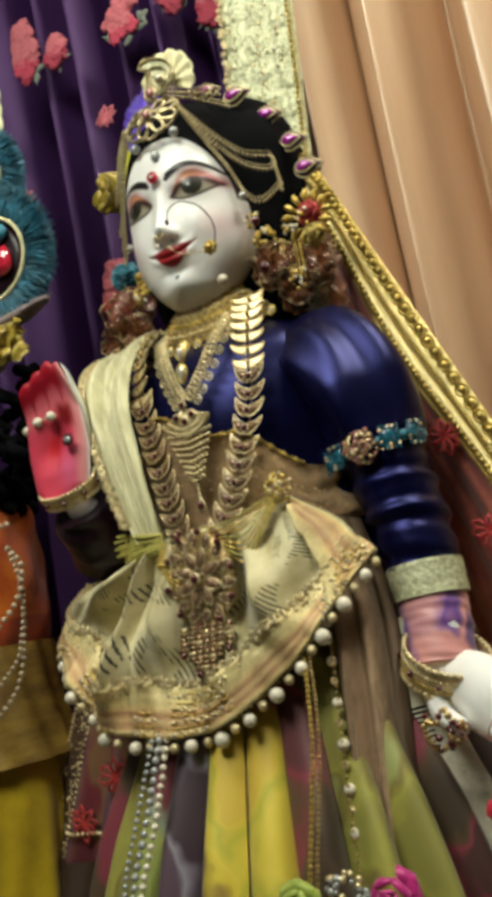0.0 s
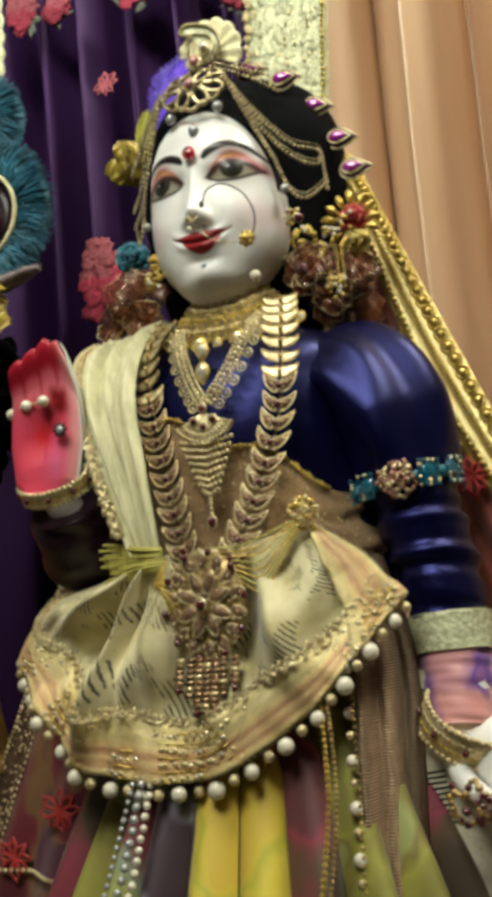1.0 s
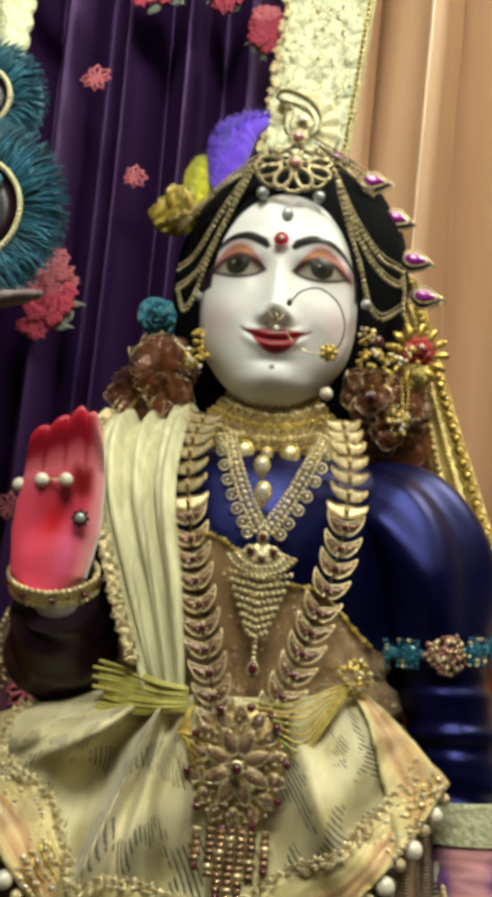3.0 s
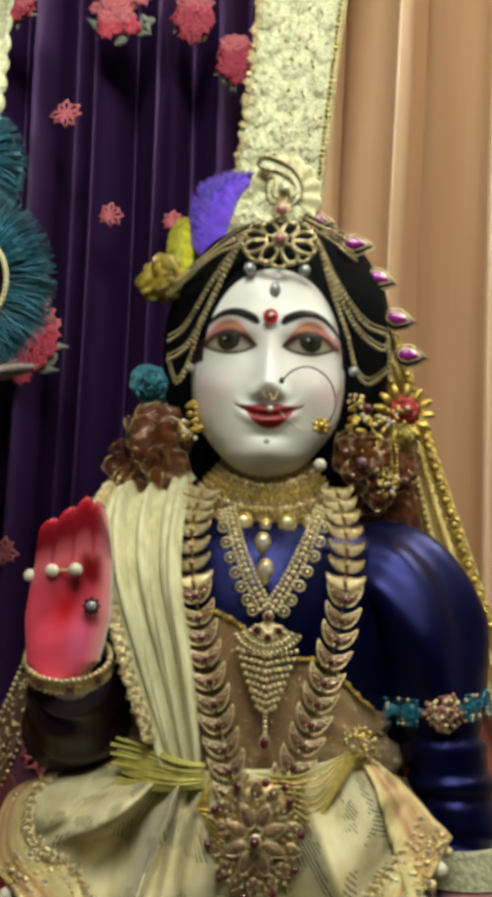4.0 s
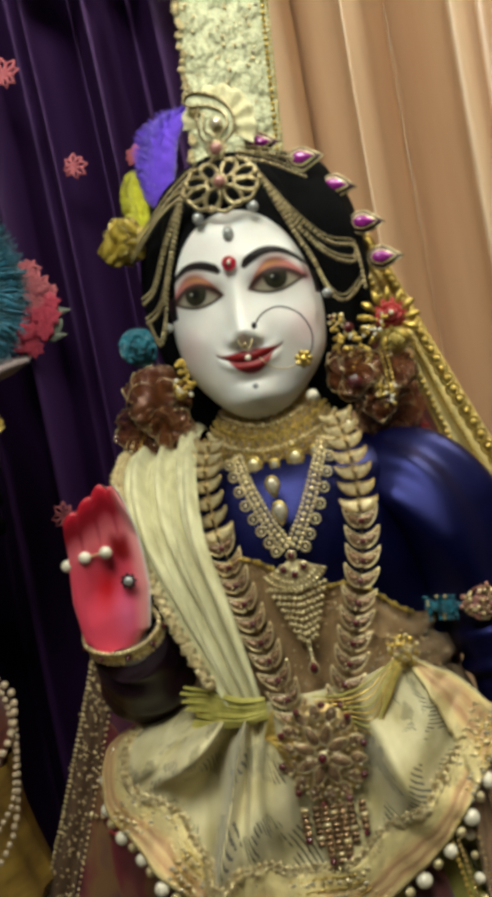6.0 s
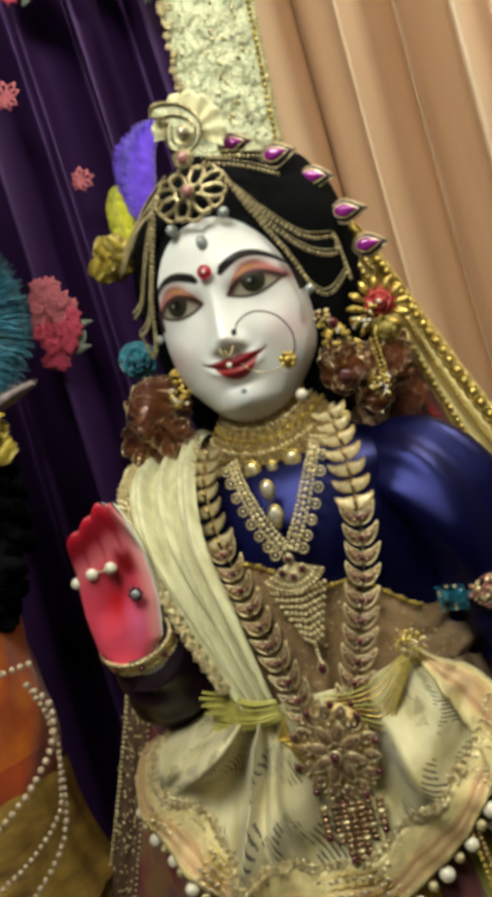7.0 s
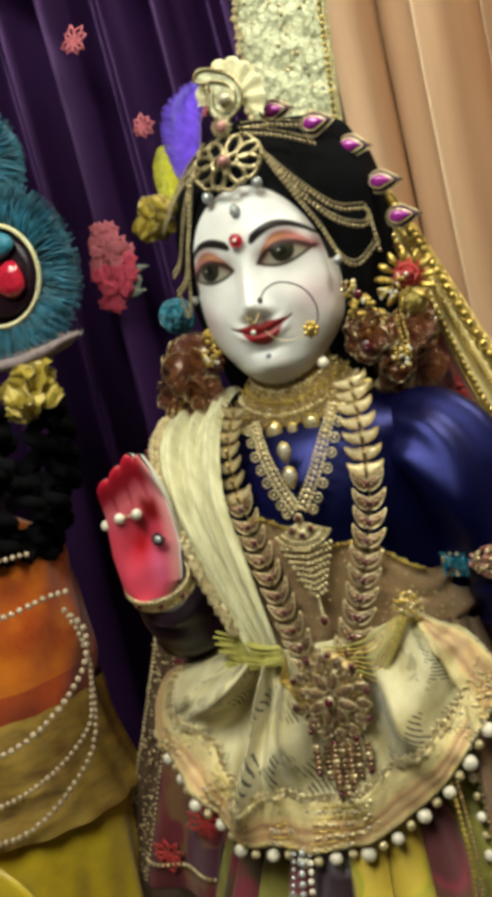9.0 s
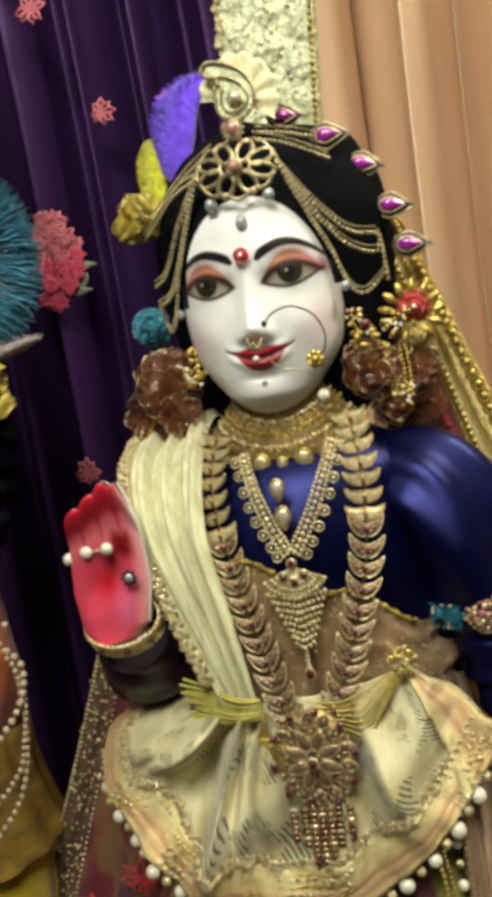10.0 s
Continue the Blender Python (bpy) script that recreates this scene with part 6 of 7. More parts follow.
def leaf_pair(mats, flat):
    """Two thin spread leaves, straight above and bowed below, with a bead between them, about 2.5 cm across."""
    s = Shape()
    t = np.linspace(0, 1, 10)
    rise, depth = (0.0038, 0.0058) if flat else (0.0088, 0.0056)
    for k in (-1, 1):
        wide = 0.0112 if flat else 0.0098
        low = np.stack([0.0010 + wide * np.sin(t * math.pi / 2), 0 * t, -depth + (rise + depth) * (1 - np.cos(t * math.pi / 2))], 1)
        top = np.stack([0.0010 + wide * t, 0 * t, 0.0026 + (rise - 0.0026) * t - 0.0012 * np.sin(math.pi * t)], 1)
        v = np.linspace(0, 1, 5)[None, :, None]
        leaf = low[:, None] * (1 - v) + top[:, None] * v
        leaf[..., 1] -= (0.0004 if flat else 0.0009) * np.sin(math.pi * v[..., 0]) * np.sin(math.pi * np.clip(t[:, None] * 0.9 + 0.05, 0, 1))
        leaf[..., 0] *= k
        s.slab(leaf if k < 0 else leaf[:, ::-1], 0.0005)
        rim = np.concatenate([low, top[::-1]]) * (k, 1, 1) + (0, -0.0004, 0)
        s.tube(rim, 0.0005 if flat else 0.0006, 1, 5, closed=True)
        if not flat:
            s.gem((k * 0.0050, -0.0010, 0.0004), 0.0034, 0.0060, 0.0014, 0, 0.9, k * 0.95, seg=8)
            for q in range(5):
                s.ball((k * (0.0026 + 0.0017 * q), -0.0014, -0.0018 + 0.0013 * q + 0.0014 * (q % 2)), 0.0006, 3, (6, 4))
    s.ball((0, -0.0014, -0.0012), 0.0015 if flat else 0.0024, 2, (8, 6))
    return s.mesh("double_leaf", *mats)


UPPER, LOWER = leaf_pair([PALE_GOLD, GOLD, GOLD], True), leaf_pair([ROSE_CRYSTAL, PALE_GOLD, GARNET, PALE_GOLD], False)
garland = thing("leaf_necklace", (0, -0.02, 0.42), "long gold and rose-crystal leaf necklace with a flower medallion", "necklace")
for pts in ([(-0.040, 0.030, 0.690), (-0.0445, 0.010, 0.668), (-0.0435, 0.0, 0.640), (-0.0375, -0.006, 0.606), (-0.029, -0.012, 0.570), (-0.021, -0.018, 0.540), (-0.012, -0.026, 0.512)],
            [(0.047, 0.032, 0.692), (0.0510, 0.012, 0.668), (0.0515, 0.002, 0.640), (0.0480, -0.004, 0.606), (0.0375, -0.010, 0.570), (0.027, -0.018, 0.540), (0.014, -0.026, 0.512)]):
    line = spline(pts, 200)
    d = np.concatenate([[0], np.cumsum(np.linalg.norm(np.diff(line, axis=0), axis=1))])
    for k, s in enumerate(np.concatenate([np.arange(0.003, 0.078, 0.0110), np.arange(0.0790, d[-1], 0.0128)])):
        i = int(np.interp(s, d, np.arange(200)))
        t = line[min(i + 3, 199)] - line[max(i - 3, 0)]
        side = Vector((-t[2], 0, t[0])).normalized()
        m = turn_to((line[i][0], line[i][1] - 0.004, line[i][2]), side, (0.4 * math.copysign(1, pts[0][0]) * (1 if k < 6 else 0.3), -1, 0.25))
        piece("double_leaf", UPPER if k < 7 else LOWER, garland, m, "flat gold leaf pair" if k < 7 else "rose crystal leaf pair with a garnet bead")
    chain(garland, line, 0.0011, 0.0024, GOLD)
MED = np.array((0.0, -0.037, 0.490))
part("medallion_plate", Shape().gem(MED + (0, 0.004, 0), 0.050, 0.062, 0.004, 0, 0.0, seg=28), GOLD, garland)
for k in range(8):
    a = 2 * math.pi * (k + 0.5) / 8
    part("petal", Shape().gem(MED + (0.0110 * math.sin(a), -0.002, 0.0130 * math.cos(a)), 0.0076, 0.0135, 0.0014, 0, 0.35, a, rim=0.0006), [ROSE_CRYSTAL, PALE_GOLD], garland)
for k in range(14):
    a = 2 * math.pi * k / 14
    part("outer_stone", Shape().gem(MED + (0.0215 * math.sin(a), 0.0003, 0.0260 * math.cos(a)), 0.0072, 0.0100, 0.0012, 0, 0.5, a, rim=0.0005), [ROSE_CRYSTAL, PALE_GOLD], garland)
for k in range(10):
    a = 2 * math.pi * k / 10 + 0.2
    part("garnet", Shape().ball(MED + (0.0262 * math.sin(a), -0.002, 0.0315 * math.cos(a)), 0.0025), GARNET, garland)
seeds = Shape()
for k in range(150):
    a, q = 2.39996 * k, math.sqrt(k / 150)
    seeds.ball(MED + (0.0265 * q * math.sin(a), -0.0030 + 0.0030 * q, 0.0315 * q * math.cos(a)), rng.uniform(0.0006, 0.0012), rng.choice((0, 0, 1)), (6, 4))
tagged(part("seed_scatter", seeds, [PALE_GOLD, CLEAR_STONE], garland, "tiny bright seed beads"), kind="stuff")
part("centre_stone", Shape().gem(MED + (0, -0.006, 0), 0.0065, 0.0075, 0.004, 0, 0, rim=0.0010), [GARNET, PALE_GOLD], garland)
for k in range(7):
    x = (k - 3) * 0.0053 * (1.12 if k in (0, 6) else 1.0)
    strand = Shape()
    for j in range((5, 7, 9, 10, 9, 7, 5)[k]):
        c = np.array((x, -0.0400 - 0.0011 * j, 0.4580 - 0.0032 * j))
        box(strand, c - (0.0023, 0.0014, 0.0013), c + (0.0023, 0.0014, 0.0013), 2 if (j + 2 * k) % 7 == 0 else 0)
    if k in (0, 2, 4, 6):
        strand.ball(c - np.array((0, 0.001, 0.0038)), 0.0024, 1)
    part("tassel_strand", strand, [BRONZE, GARNET, PALE_GOLD], garland, "beaded rose-gold tassel strand")

# ---- waist ----
wrap = rings([(0.618, 0.0885, -0.0120, 0.120, 0.0), (0.595, 0.0885, -0.0130, 0.120, 0.0), (0.570, 0.0865, -0.0125, 0.117, 0.0), (0.540, 0.0950, -0.0100, 0.115, 0.0), (0.512, 0.0940, -0.0120, 0.118, 0.0)], 36, 140,
             lambda z, a: 1 + 0.022 + 0.009 * np.sin(190 * z + 5 * np.sin(2 * a) + 2 * np.sin(7 * a)) + 0.006 * np.sin(31 * a))
side = wrap[-1, :, 0]
fall = 0.006 + 0.026 * step(-0.030, 0.020, side) + 0.034 * step(0.030, 0.080, side) + 0.056 * step(0.030, 0.080, -side)
wrap[..., 2] -= fall[None, :] * np.clip((wrap[..., 2] - 0.512) / 0.106, 0, 1)
tissue = thing("waist_wrap", (0, 0.05, 0.512), "gold-brown tissue wrap gathered round the waist with a beaded neckline", "wrap")
part("cloth", Shape().sheet(wrap, along=True), TISSUE, tissue)
front = wrap[-1][(wrap[-1, :, 1] < 0.012)]
front = front[np.argsort(front[:, 0])] + (0, -0.0012, 0.0005)
strung("trim_bead", tissue, front, 0.0014, 0.0032, YELLOW_GOLD, 3)
glitter = Shape()
for k in range(520):
    i, j = rng.randrange(4, 34), rng.randrange(wrap.shape[1])
    if wrap[i, j, 1] < 0.03:
        glitter.ball(wrap[i, j] + (rng.uniform(-0.001, 0.001), -0.0006, rng.uniform(-0.001, 0.001)), rng.uniform(0.0005, 0.0010), rng.choice((0, 0, 1)), (6, 4))
tagged(part("sequin_scatter", glitter, [PALE_GOLD, CLEAR_STONE], tissue), kind="stuff")
girdle = thing("girdle", (0, -0.02, 0.50), "girdle of gold and lime cords tied at the waist", "girdle")
for k in range(8):
    sag = 0.001 + 0.0045 * k
    pts = [(0.060, -0.016, 0.537 - 0.0006 * k), (0.046, -0.022, 0.532 - sag * 0.6), (0.034, -0.028, 0.527 - sag), (0.018, -0.031, 0.523 - 0.6 * sag), (0.0, -0.030, 0.524 - 0.003 * k)]
    part("gold_cord", Shape().tube(spline(pts, 30), 0.0006, 0, 6), YELLOW_GOLD if k % 3 else GREEN_STRING, girdle)
for k in range(16):
    a = rng.uniform(-0.5, 0.9)
    pts = [(-0.030, -0.028, 0.521 + 0.0008 * (k - 8)), (-0.046, -0.026 - rng.uniform(0, 0.004), 0.521 + 0.0011 * (k - 8)), (-0.066, -0.016, 0.520 + 0.0016 * (k - 7)), (-0.082 + rng.uniform(-0.006, 0.006), -0.006, 0.519 + 0.0018 * (k - 6))]
    part("lime_cord", Shape().tube(spline(pts, 24), 0.0011, 0, 6), GREEN_STRING, girdle)
for k in range(5):
    pts = [(-0.026, -0.032, 0.520), (-0.027 - 0.0015 * k, -0.036, 0.505), (-0.022 - 0.001 * k, -0.038, 0.488 + 0.004 * k), (-0.012, -0.034, 0.480 + 0.003 * k)]
    part("gold_cord", Shape().tube(spline(pts, 24), 0.0008, 0, 6), YELLOW_GOLD, girdle)
s = Shape()
bead_cluster(s, (0.060, -0.015, 0.539), 0.010, 44, 0.0017, 31, (0, 0, 1))
tagged(part("rosette", s, [YELLOW_GOLD, PALE_GOLD], girdle, "gold bead rosette"), kind="stuff")

# ---- arms ----
armlet = thing("armlet", (0.117, 0.043, 0.545), "jewelled armlet with teal stones and a rose crystal", "armlet")
a = np.linspace(0, 2 * math.pi, 50)[:-1]
ARM_C = np.array((0.1140, 0.0450, 0.5550))
loop = np.stack([ARM_C[0] + 0.0325 * np.cos(a), ARM_C[1] + 0.0300 * np.sin(a), ARM_C[2] + 0.004 * np.cos(a)], 1)
part("band", Shape().tube(loop, 0.0042, 0, 8, 1.0, closed=True), TEAL_CLOTH, armlet)
for k in range(5):
    b = radians(205 + 32.5 * k)
    c = ARM_C + (0.0350 * math.cos(b), 0.0330 * math.sin(b), 0.004 * math.cos(b))
    face = np.array(Matrix.Rotation(b + math.pi / 2, 3, "Z"))
    if k == 2:
        part("crystal", Shape().gem(c + (0, -0.002, 0), 0.011, 0.012, 0.006, 0, 0, face=face, rim=0.001), [PINK_STONE, PALE_GOLD], armlet, "rose crystal centre")
        s = Shape()
        bead_cluster(s, c + (0, -0.001, 0), 0.0125, 90, 0.0017, 71, (0, 0, 1, 2), 0.55)
        part("crystal_boss", s, [ROSE_CRYSTAL, PALE_GOLD, PINK_STONE], armlet, "faceted rose-gold crystal cluster")
    else:
        part("teal_stone", Shape().gem(c, 0.0125, 0.0150, 0.003, 0, 0, face=face, rim=0.0010, seg=8), [TEAL_GLASS, TEAL_GLASS], armlet)
        s = Shape()
        for i, j in ((i, j) for i in range(-2, 3) for j in range(-3, 4)):
            if abs(i) == 2 or abs(j) == 3 or rng.random() < 0.25:
                s.ball(c + face @ np.array((0.0031 * i, -0.0028, 0.0025 * j)), 0.0012 * rng.uniform(0.7, 1.2), rng.choice((0, 0, 0, 1)), (6, 4))
        part("bead_border", s, [TEAL_GLASS, PALE_GOLD], armlet, "teal and gold seed beads")


def bangle(name, c, rx, ry, tilt, label, rows, seed):
    base = thing(name, tuple(np.array(c) - (0, 0, 0.008)), label, "bangle", "bangles")
    m = np.array(Euler([radians(k) for k in tilt]).to_matrix())
    t = np.linspace(0, 2 * math.pi, 80)[:-1]
    for z, r, mat, gap in rows:
        line = np.stack([rx * np.cos(t), ry * np.sin(t), np.full(79, z)], 1) @ m.T + np.array(c)
        strung("bead", base, line, r, gap, mat)
    inner = np.stack([np.stack([(rx - 0.001) * np.cos(t), (ry - 0.001) * np.sin(t), np.full(79, z)], 1) @ m.T + np.array(c) for z in np.linspace(rows[0][0], rows[-1][0], 4)], 1)
    part("band", Shape().slab(inner, 0.0012), PALE_GOLD, base)
    for k in range(9):
        b = 2 * math.pi * k / 9
        q = np.array((rx * 1.06 * math.cos(b), ry * 1.06 * math.sin(b), (rows[0][0] + rows[-1][0]) / 2)) @ m.T + np.array(c)
        part("stone", Shape().ball(q, 0.0022), GARNET, base)


bangle("bangle", (-0.1145, -0.0140, 0.5800), 0.0255, 0.0200, (38, 0, 0), "gold bangle with garnet beads on the raised wrist", ((-0.005, 0.0016, PALE_GOLD, 0.0034), (0.0, 0.0013, YELLOW_GOLD, 0.003), (0.005, 0.0016, PALE_GOLD, 0.0034)), 3)
bangle("bangle", (0.1390, 0.0100, 0.4080), 0.0275, 0.0255, (24, 28, 0), "wide gold bangle with garnet beads on the lowered wrist", ((-0.010, 0.0018, PALE_GOLD, 0.0038), (-0.004, 0.0014, YELLOW_GOLD, 0.003), (0.002, 0.0014, PALE_GOLD, 0.003), (0.009, 0.0018, PALE_GOLD, 0.0038)), 4)
ring = thing("finger_ring", (-0.125, -0.04, 0.628), "ring of three white pearls across the raised palm", "ring")
for x, y, z in ((-0.1375, -0.0265, 0.6310), (-0.1245, -0.0285, 0.6345), (-0.1105, -0.0290, 0.6355)):
    part("pearl", Shape().ball((x, y, z), 0.0042, 0, (12, 8)), PEARL, ring)
part("bar", Shape().tube([(-0.1375, -0.0265, 0.631), (-0.1245, -0.0285, 0.6345), (-0.1105, -0.029, 0.6355)], 0.0008, 0, 5), PALE_GOLD, ring)
palm = thing("palm_jewel", (-0.1005, -0.027, 0.608), "dark silver flower jewel set on the raised palm", "jewel")
part("stone", Shape().gem((-0.1005, -0.0255, 0.6145), 0.0070, 0.0070, 0.003, 0, 0, rim=0.0010), [SILVER_PEARL, DARK_WIRE], palm)
s = Shape()
for k in range(8):
    b = 2 * math.pi * k / 8
    s.ball((-0.1005 + 0.0045 * math.cos(b), -0.026, 0.6145 + 0.0045 * math.sin(b)), 0.0011)
part("beads", s, DARK_WIRE, palm)
ring = thing("finger_ring", (0.140, -0.03, 0.362), "cluster ring of dark gold beads on the lowered hand", "ring")
s = Shape()
bead_cluster(s, (0.1400, -0.026, 0.3740), 0.013, 44, 0.0021, 41, (0, 0, 1))
tagged(part("bead_ball", s, [GOLD, GARNET], ring), kind="stuff")

# ---- strings and flowers on the skirt ----
strands = thing("skirt_strings", (0, -0.07, 0.25), "hanging gold chains and pearl strings over the skirt", "bead string")
for pts, r, gap, mat in (
        ([(0.066, -0.040, 0.430), (0.072, -0.064, 0.380), (0.064, -0.084, 0.310), (0.058, -0.094, 0.250)], 0.0016, 0.0034, YELLOW_GOLD),
        ([(0.070, -0.040, 0.430), (0.076, -0.063, 0.380), (0.068, -0.083, 0.310), (0.062, -0.093, 0.250)], 0.0014, 0.0030, GOLD),
        ([(0.082, -0.030, 0.435), (0.086, -0.052, 0.380), (0.086, -0.066, 0.310)], 0.0012, 0.0040, GOLD),
        ([(-0.040, -0.058, 0.392), (-0.044, -0.078, 0.350), (-0.056, -0.088, 0.310), (-0.066, -0.094, 0.250)], 0.0026, 0.0062, SILVER_PEARL),
        ([(-0.034, -0.058, 0.392), (-0.038, -0.080, 0.345), (-0.050, -0.090, 0.305), (-0.060, -0.096, 0.250)], 0.0023, 0.0058, PEARL),
        ([(-0.046, -0.058, 0.392), (-0.052, -0.078, 0.350), (-0.064, -0.086, 0.310), (-0.074, -0.092, 0.250)], 0.0018, 0.0048, SILVER_PEARL)):
    strung("bead", strands, spline(pts, 40), r, gap, mat)
PINK_SATIN = material("fuchsia_satin", (0.58, 0.02, 0.22), (0.36, 0.01, 0.13), 0.4, 0.0, 60, 0.3, 400, sheen=0.3)
LIME_SATIN = material("lime_satin", (0.36, 0.44, 0.06), (0.22, 0.28, 0.03), 0.5, 0.0, 60, 0.3, 400, sheen=0.3)
rose("ribbon_rose", (0.099, -0.052, 0.292), 0.017, PINK_SATIN, "fuchsia satin rose on the skirt")
rose("ribbon_rose", (0.058, -0.088, 0.300), 0.014, LIME_SATIN, "lime green satin rose on the skirt")
s = Shape()
bead_cluster(s, (0.080, -0.070, 0.300), 0.013, 40, 0.0022, 51, (0, 0, 1))
solid("bead_spray", s, [PALE_GOLD, SILVER_PEARL], "spray of gold and silver beads between satin roses", "beads")


# ---- the second idol beside the statue ----
FX, FY = -0.356, 0.075
idol = Shape()
idol.tube(spline([(FX, FY, 0.76), (FX, FY, 0.70), (FX, FY, 0.62), (FX, FY, 0.50), (FX, FY, 0.30), (FX, FY, 0.01)], 30), np.interp(np.linspace(0, 1, 30), [0, 0.1, 0.25, 0.5, 1], [0.03, 0.03, 0.06, 0.05, 0.06]), 0, 24)
idol.ball((FX, FY, 0.80), (0.052, 0.055, 0.07), 0, (20, 14))
solid("statue", idol, FABRIC_DARK, "dark stone idol standing beside the marble statue", "statue")
hair = Shape()
rg = random.Random(77)
for k in range(150):
    a = rg.uniform(0, 2 * math.pi)
    z = rg.uniform(0.615, 0.735)
    rad = np.interp(z, [0.61, 0.66, 0.735], [0.085, 0.118, 0.128])
    c = np.array((FX + rad * math.cos(a), FY + 0.8 * rad * math.sin(a), z))
    t = np.linspace(0, 5.5, 10)
    curl = np.stack([c[0] + 0.008 * np.cos(t + k), c[1] + 0.008 * np.sin(t + k), c[2] - 0.004 * t], 1)
    hair.tube(curl, 0.0065, 0, 6)
tagged(solid("hair_curls", hair, BLACK_CLOTH, "mass of black curled hair on the second idol", "hair"), kind="stuff")
tunic = thing("tunic", (FX, FY, 0.45), "orange and red silk tunic on the second idol", "tunic")
p = rings([(0.635, 0.060, 0.030, 0.120, FX), (0.610, 0.088, 0.000, 0.150, FX), (0.570, 0.095, -0.006, 0.160, FX), (0.520, 0.098, -0.008, 0.165, FX), (0.480, 0.094, -0.004, 0.160, FX), (0.462, 0.088, 0.000, 0.155, FX)], 50, 110, lambda z, a: 1 + 0.020 * np.sin(6 * a + 50 * z) + 0.012 * np.sin(11 * a - 80 * z))
part("body", Shape().sheet(p[10:], along=True), ORANGE_SILK, tunic)
part("lower_edge", Shape().sheet(p[:11], along=True), EMBER_SILK, tunic, "ember red silk lower edge")
p = rings([(0.474, 0.097, -0.006, 0.160, FX), (0.430, 0.099, -0.006, 0.160, FX), (0.372, 0.110, -0.014, 0.172, FX)], 30, 110, lambda z, a: 1 + 0.02 * np.sin(17 * a + 30 * z))
solid("waist_wrap", Shape().sheet(p, along=True), IDOL_WRAP, "bronze-gold cloth wrap round the second idol's waist", "wrap")
p = rings([(0.410, 0.090, 0.010, 0.146, FX), (0.360, 0.098, 0.000, 0.160, FX), (0.270, 0.096, -0.010, 0.170, FX), (0.150, 0.100, -0.05, 0.19, FX), (0.0, 0.100, -0.05, 0.20, FX)], 50, 130, lambda z, a: 1 + np.clip((0.40 - z) / 0.12, 0, 1) * (0.05 * np.sin(9 * a + 14 * z) + 0.02 * np.sin(19 * a - 25 * z)))
solid("dhoti", Shape().sheet(p, along=True), YELLOW_SILK, "bright yellow silk wrap draped on the second idol", "dhoti")
a = spline([(-0.46, -0.020, 0.392), (-0.400, -0.030, 0.390), (-0.345, -0.028, 0.378), (-0.300, -0.022, 0.345), (-0.270, -0.016, 0.280)], 50)
v = np.linspace(0, 1, 24)[None, :, None]
p = a[:, None] + v * np.array((-0.03, -0.004, -0.17)) + np.array((0, 1, 0)) * (0.006 * np.sin(np.linspace(0, 5, 50)[:, None] + 9 * v[..., 0]))[..., None]
solid("sash_end", Shape().slab(p, 0.001), YELLOW_SILK, "bright yellow silk sash end folded over the second idol's wrap", "sash")
beads = thing("pearl_strings", (FX, FY, 0.38), "several pearl strings wound round the second idol", "pearl string")
for pts, r in (
        ([(-0.42, 0.01, 0.622), (-0.340, -0.010, 0.618), (-0.275, 0.018, 0.612), (-0.252, 0.036, 0.610)], 0.0028),
        ([(-0.43, 0.0, 0.535), (-0.360, -0.014, 0.548), (-0.295, 0.0, 0.562), (-0.245, 0.026, 0.572), (-0.222, 0.032, 0.575)], 0.0032),
        ([(-0.43, 0.0, 0.462), (-0.355, -0.014, 0.452), (-0.297, 0.0, 0.457), (-0.258, 0.016, 0.475), (-0.230, 0.034, 0.505), (-0.221, 0.040, 0.536), (-0.236, 0.042, 0.556)], 0.0034),
        ([(-0.43, 0.0, 0.422), (-0.350, -0.012, 0.414), (-0.310, 0.004, 0.412), (-0.270, 0.018, 0.428), (-0.242, 0.034, 0.452), (-0.233, 0.040, 0.475), (-0.224, 0.040, 0.520), (-0.236, 0.042, 0.556)], 0.0027),
        ([(-0.43, 0.0, 0.388), (-0.360, -0.012, 0.383), (-0.310, 0.0, 0.382), (-0.276, 0.012, 0.398), (-0.250, 0.032, 0.424), (-0.239, 0.040, 0.446), (-0.229, 0.042, 0.490), (-0.228, 0.043, 0.53)], 0.0030)):
    line = spline(pts, 80)
    line[:, 1] = FY + (line[:, 1] - FY) * 1.14
    strung("pearl", beads, line, 0.86 * r, r * 2.1, DIM_PEARL)


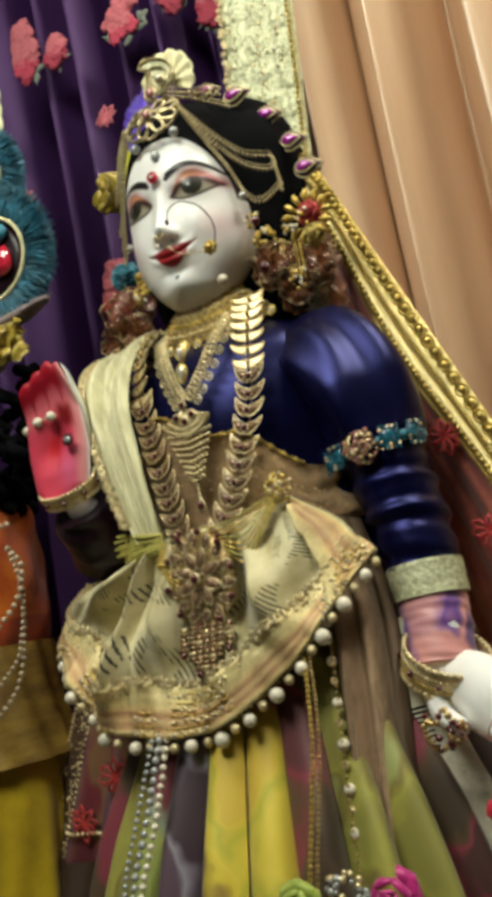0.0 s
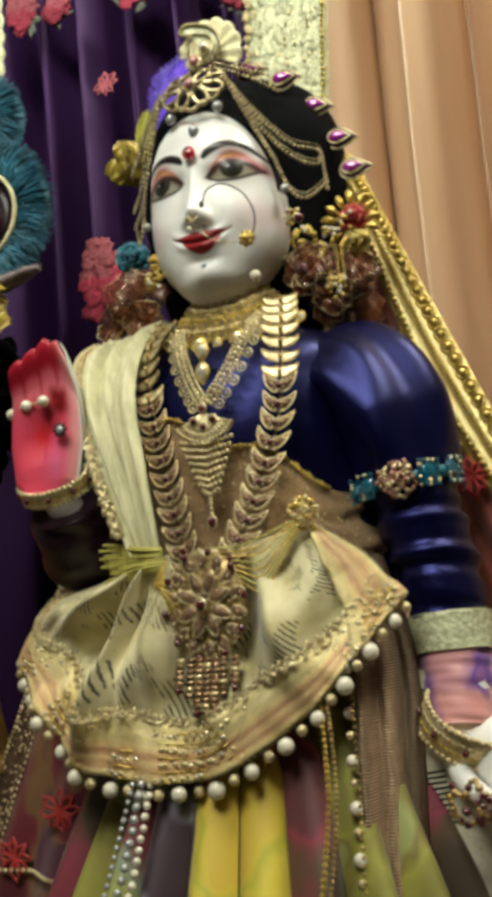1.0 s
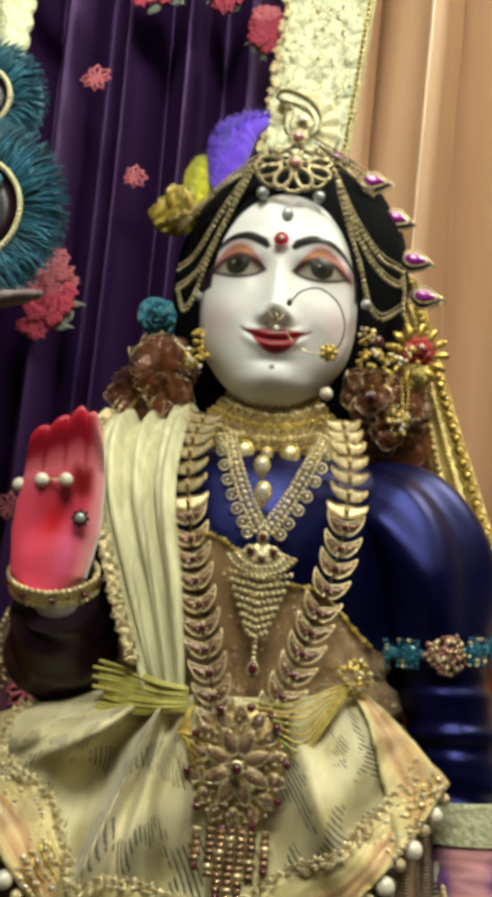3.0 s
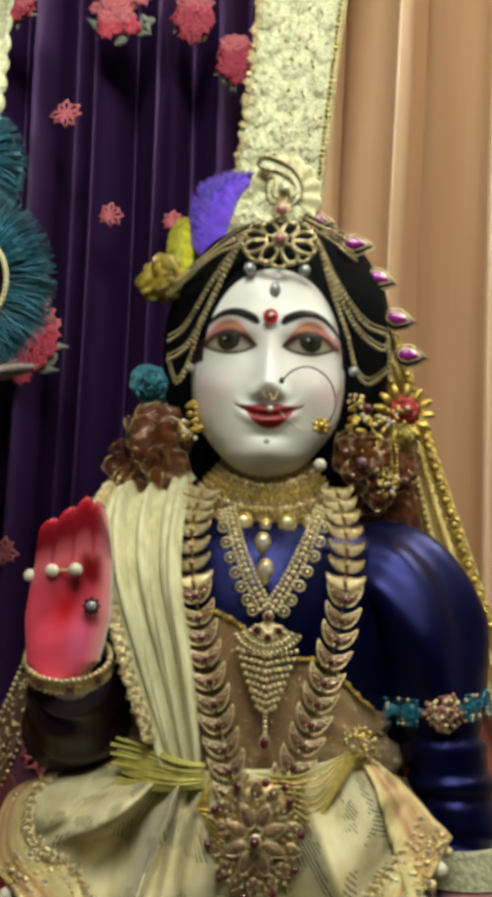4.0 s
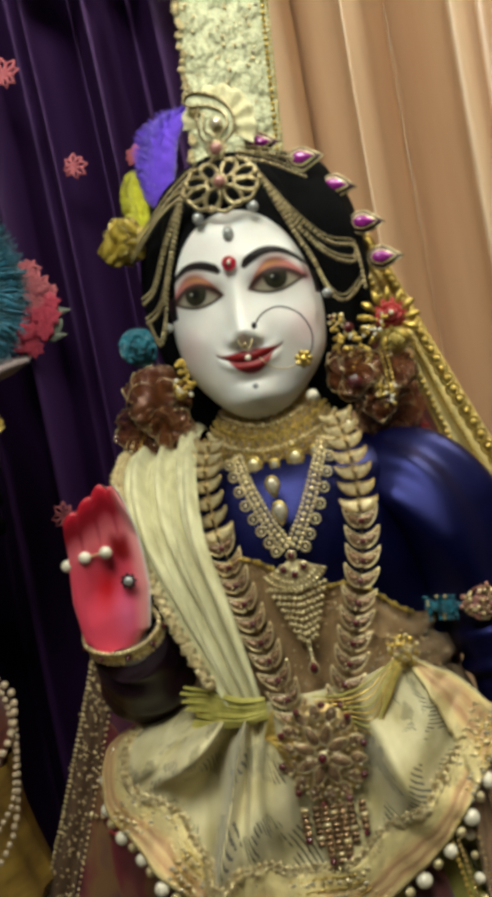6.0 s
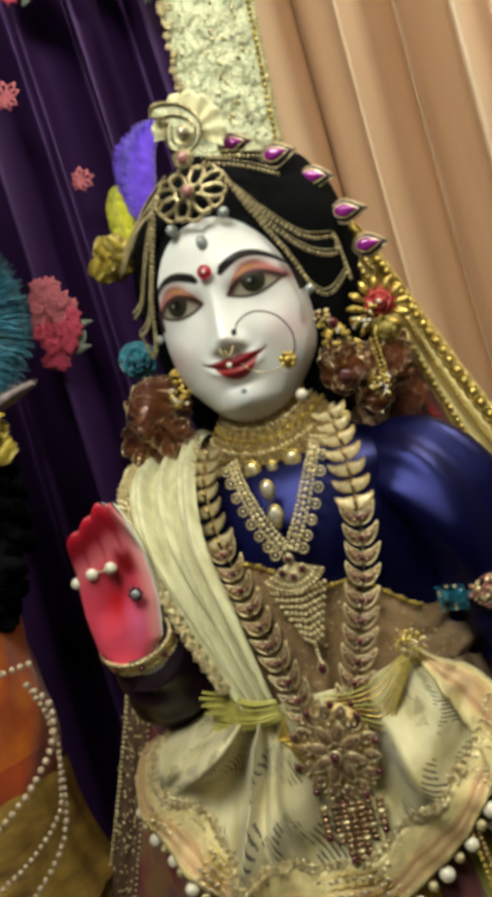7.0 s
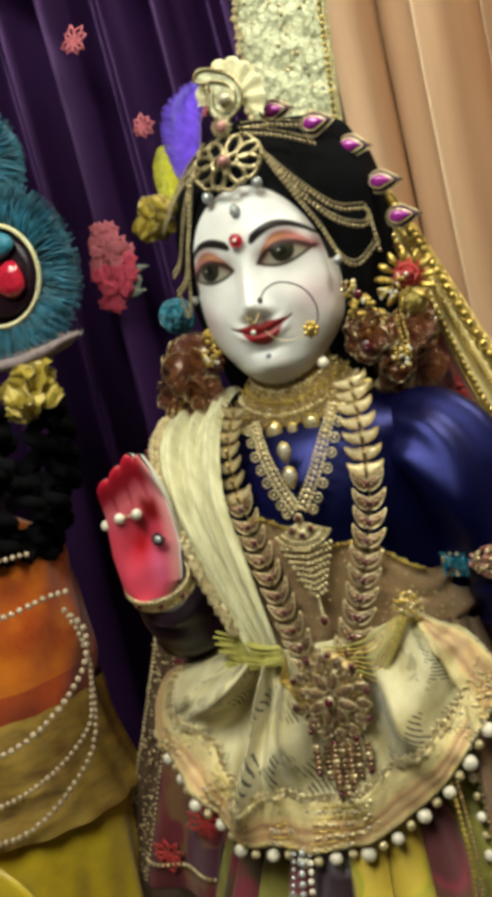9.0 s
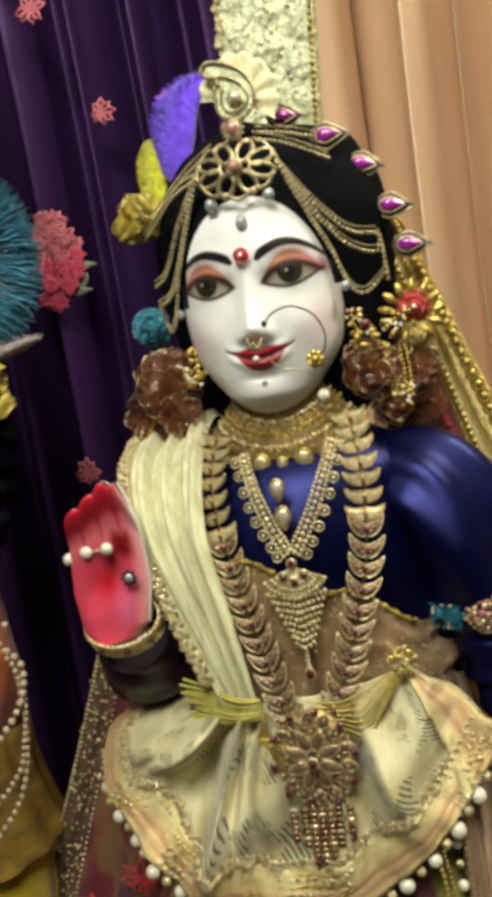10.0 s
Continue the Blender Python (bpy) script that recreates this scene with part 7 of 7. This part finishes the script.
def peacock_eye(cx, cy, cz, r_ring, r_out, seed, count):
    """A round peacock-feather fan: a ring of barbs about a beaded ring and a coloured eye."""
    rg = random.Random(seed)
    fan = thing("peacock_fan", (cx, cy, cz - r_out), "round teal peacock-feather fan with a beaded white ring", "peacock fan", "peacock fans")
    back = Shape().gem((cx, cy + 0.006, cz), r_out * 1.85, r_out * 1.85, 0.004, 0, 0, seg=40)
    part("backing", back, TEAL_BARB, fan)
    barbs = Shape()
    for k in range(count):
        a = rg.uniform(0, 2 * math.pi)
        d = np.array((math.cos(a), 0, math.sin(a)))
        s = np.array((-math.sin(a), 0, math.cos(a)))
        r0, r1 = r_ring * rg.uniform(0.95, 1.25), r_out * rg.uniform(0.86, 1.06)
        bend = rg.uniform(-0.010, 0.010)
        y = cy - rg.uniform(0, 0.008)
        c = np.array((cx, y, cz))
        barbs.tube([c + d * r0, c + d * (r0 + r1) / 2 + s * bend * 0.4 + (0, -0.003, 0), c + d * r1 + s * bend + (0, 0.002, 0)], [0.0009, 0.0011, 0.0003], 0, 3, caps=False)
    tagged(part("barb_fringe", barbs, TEAL_BARB, fan), kind="stuff")
    t = np.linspace(0, 2 * math.pi, 60)
    part("ring", Shape().tube(np.stack([cx + r_ring * np.cos(t), np.full(60, cy - 0.008), cz + r_ring * np.sin(t)], 1)[:-1], 0.0021, 0, 8, closed=True).beads(np.stack([cx + r_ring * np.cos(t), np.full(60, cy - 0.009), cz + r_ring * np.sin(t)], 1), 0.0019, 0.0036), CREAM_PAPER, fan, "white beaded ring")
    eye = part("eye", Shape().gem((cx, cy - 0.003, cz), r_ring * 1.92, r_ring * 1.92, 0.004, 0, 0, seg=30), DARK_SATIN, fan)
    rose_c = (cx + 0.3 * r_ring, cy - 0.010, cz - 0.15 * r_ring)
    part("red_jewel", Shape().gem(rose_c, r_ring * 0.8, r_ring * 0.7, 0.006, 0, 0.5, 0.6), RED_STONE, eye, "deep red jewel")
    part("teal_jewel", Shape().gem((cx + 0.2 * r_ring, cy - 0.010, cz + 0.55 * r_ring), r_ring * 0.9, r_ring * 0.55, 0.005, 0, 0.3), TEAL_CLOTH, eye, "turquoise jewel")


peacock_eye(-0.2340, 0.077, 0.838, 0.0415, 0.074, 61, 1700)
peacock_eye(-0.240, 0.085, 0.930, 0.026, 0.052, 62, 900)
downy("plume", [(-0.285, 0.062, 0.768), (-0.220, 0.058, 0.764), (-0.166, 0.060, 0.774)], 0.012, GREY_DOWN, "ash pink feather below the peacock fan", 8, 200)
organza((-0.218, 0.056, 0.738), 0.030, MUSTARD_GAUZE, "crumpled golden yellow organza bow on the second idol", 9)
tail = Shape()
q = np.zeros((90, 14, 3))
for i, z in enumerate(np.linspace(0.935, 1.15, 90)):
    q[i, :, 0] = np.linspace(-0.274, -0.212 + 0.003 * abs(math.sin(z * 190)), 14) + (z - 0.95) * 0.02
    q[i, :, 1] = 0.085 + 0.004 * np.sin(np.linspace(0, 9, 14) + 30 * z)
    q[i, :, 2] = z
solid("turban_tail", tail.slab(q, 0.0012), BORDER_GOLD, "upright pale gold lace end of a turban", "turban")

# ---- lamp panels, added and unseen ----
# Housing added at the ceiling for the side light.
for x, y, w, d in ((0.80, -0.06, 0.35, 0.35),):
    lamp = thing("added_ceiling_panel", (x, y, 2.1), "added flat white light panel at the ceiling, out of view", "ceiling lamp", "ceiling lamps")
    housing = part("housing", box(Shape(), (x - w / 2 - 0.02, y - d / 2 - 0.02, 2.04), (x + w / 2 + 0.02, y + d / 2 + 0.02, 2.1)), PLASTER, lamp)
    part("diffuser", box(Shape(), (x - w / 2, y - d / 2, 2.03), (x + w / 2, y + d / 2, 2.04)), DIFFUSER, housing, "glowing white diffuser")
# Panel and cords added round the unseen key light.
lamp = thing("added_lamp_panel", (0.0, -0.82, 1.64), "added flat white lamp panel on two cords, out of view", "hanging lamp")
m = look((0.0, -0.82, 1.64), (0.0, 0.08, 0.80))


def tilted(shape):
    shape.v = [(np.array(m.to_3x3()) @ v.T).T + np.array(m.translation) for v in shape.v]
    return shape


housing = part("housing", tilted(box(Shape(), (-0.32, -0.27, 0.012), (0.32, 0.27, 0.04))), PLASTER, lamp)
part("diffuser", tilted(box(Shape(), (-0.30, -0.25, 0.004), (0.30, 0.25, 0.011))), DIFFUSER, housing, "glowing white diffuser")
for x in (-0.2, 0.2):
    top = m @ Vector((x, 0, 0.04))
    part("cord", Shape().tube([top, (top.x, top.y, 2.1)], 0.003, 0, 6), FABRIC_DARK, lamp)
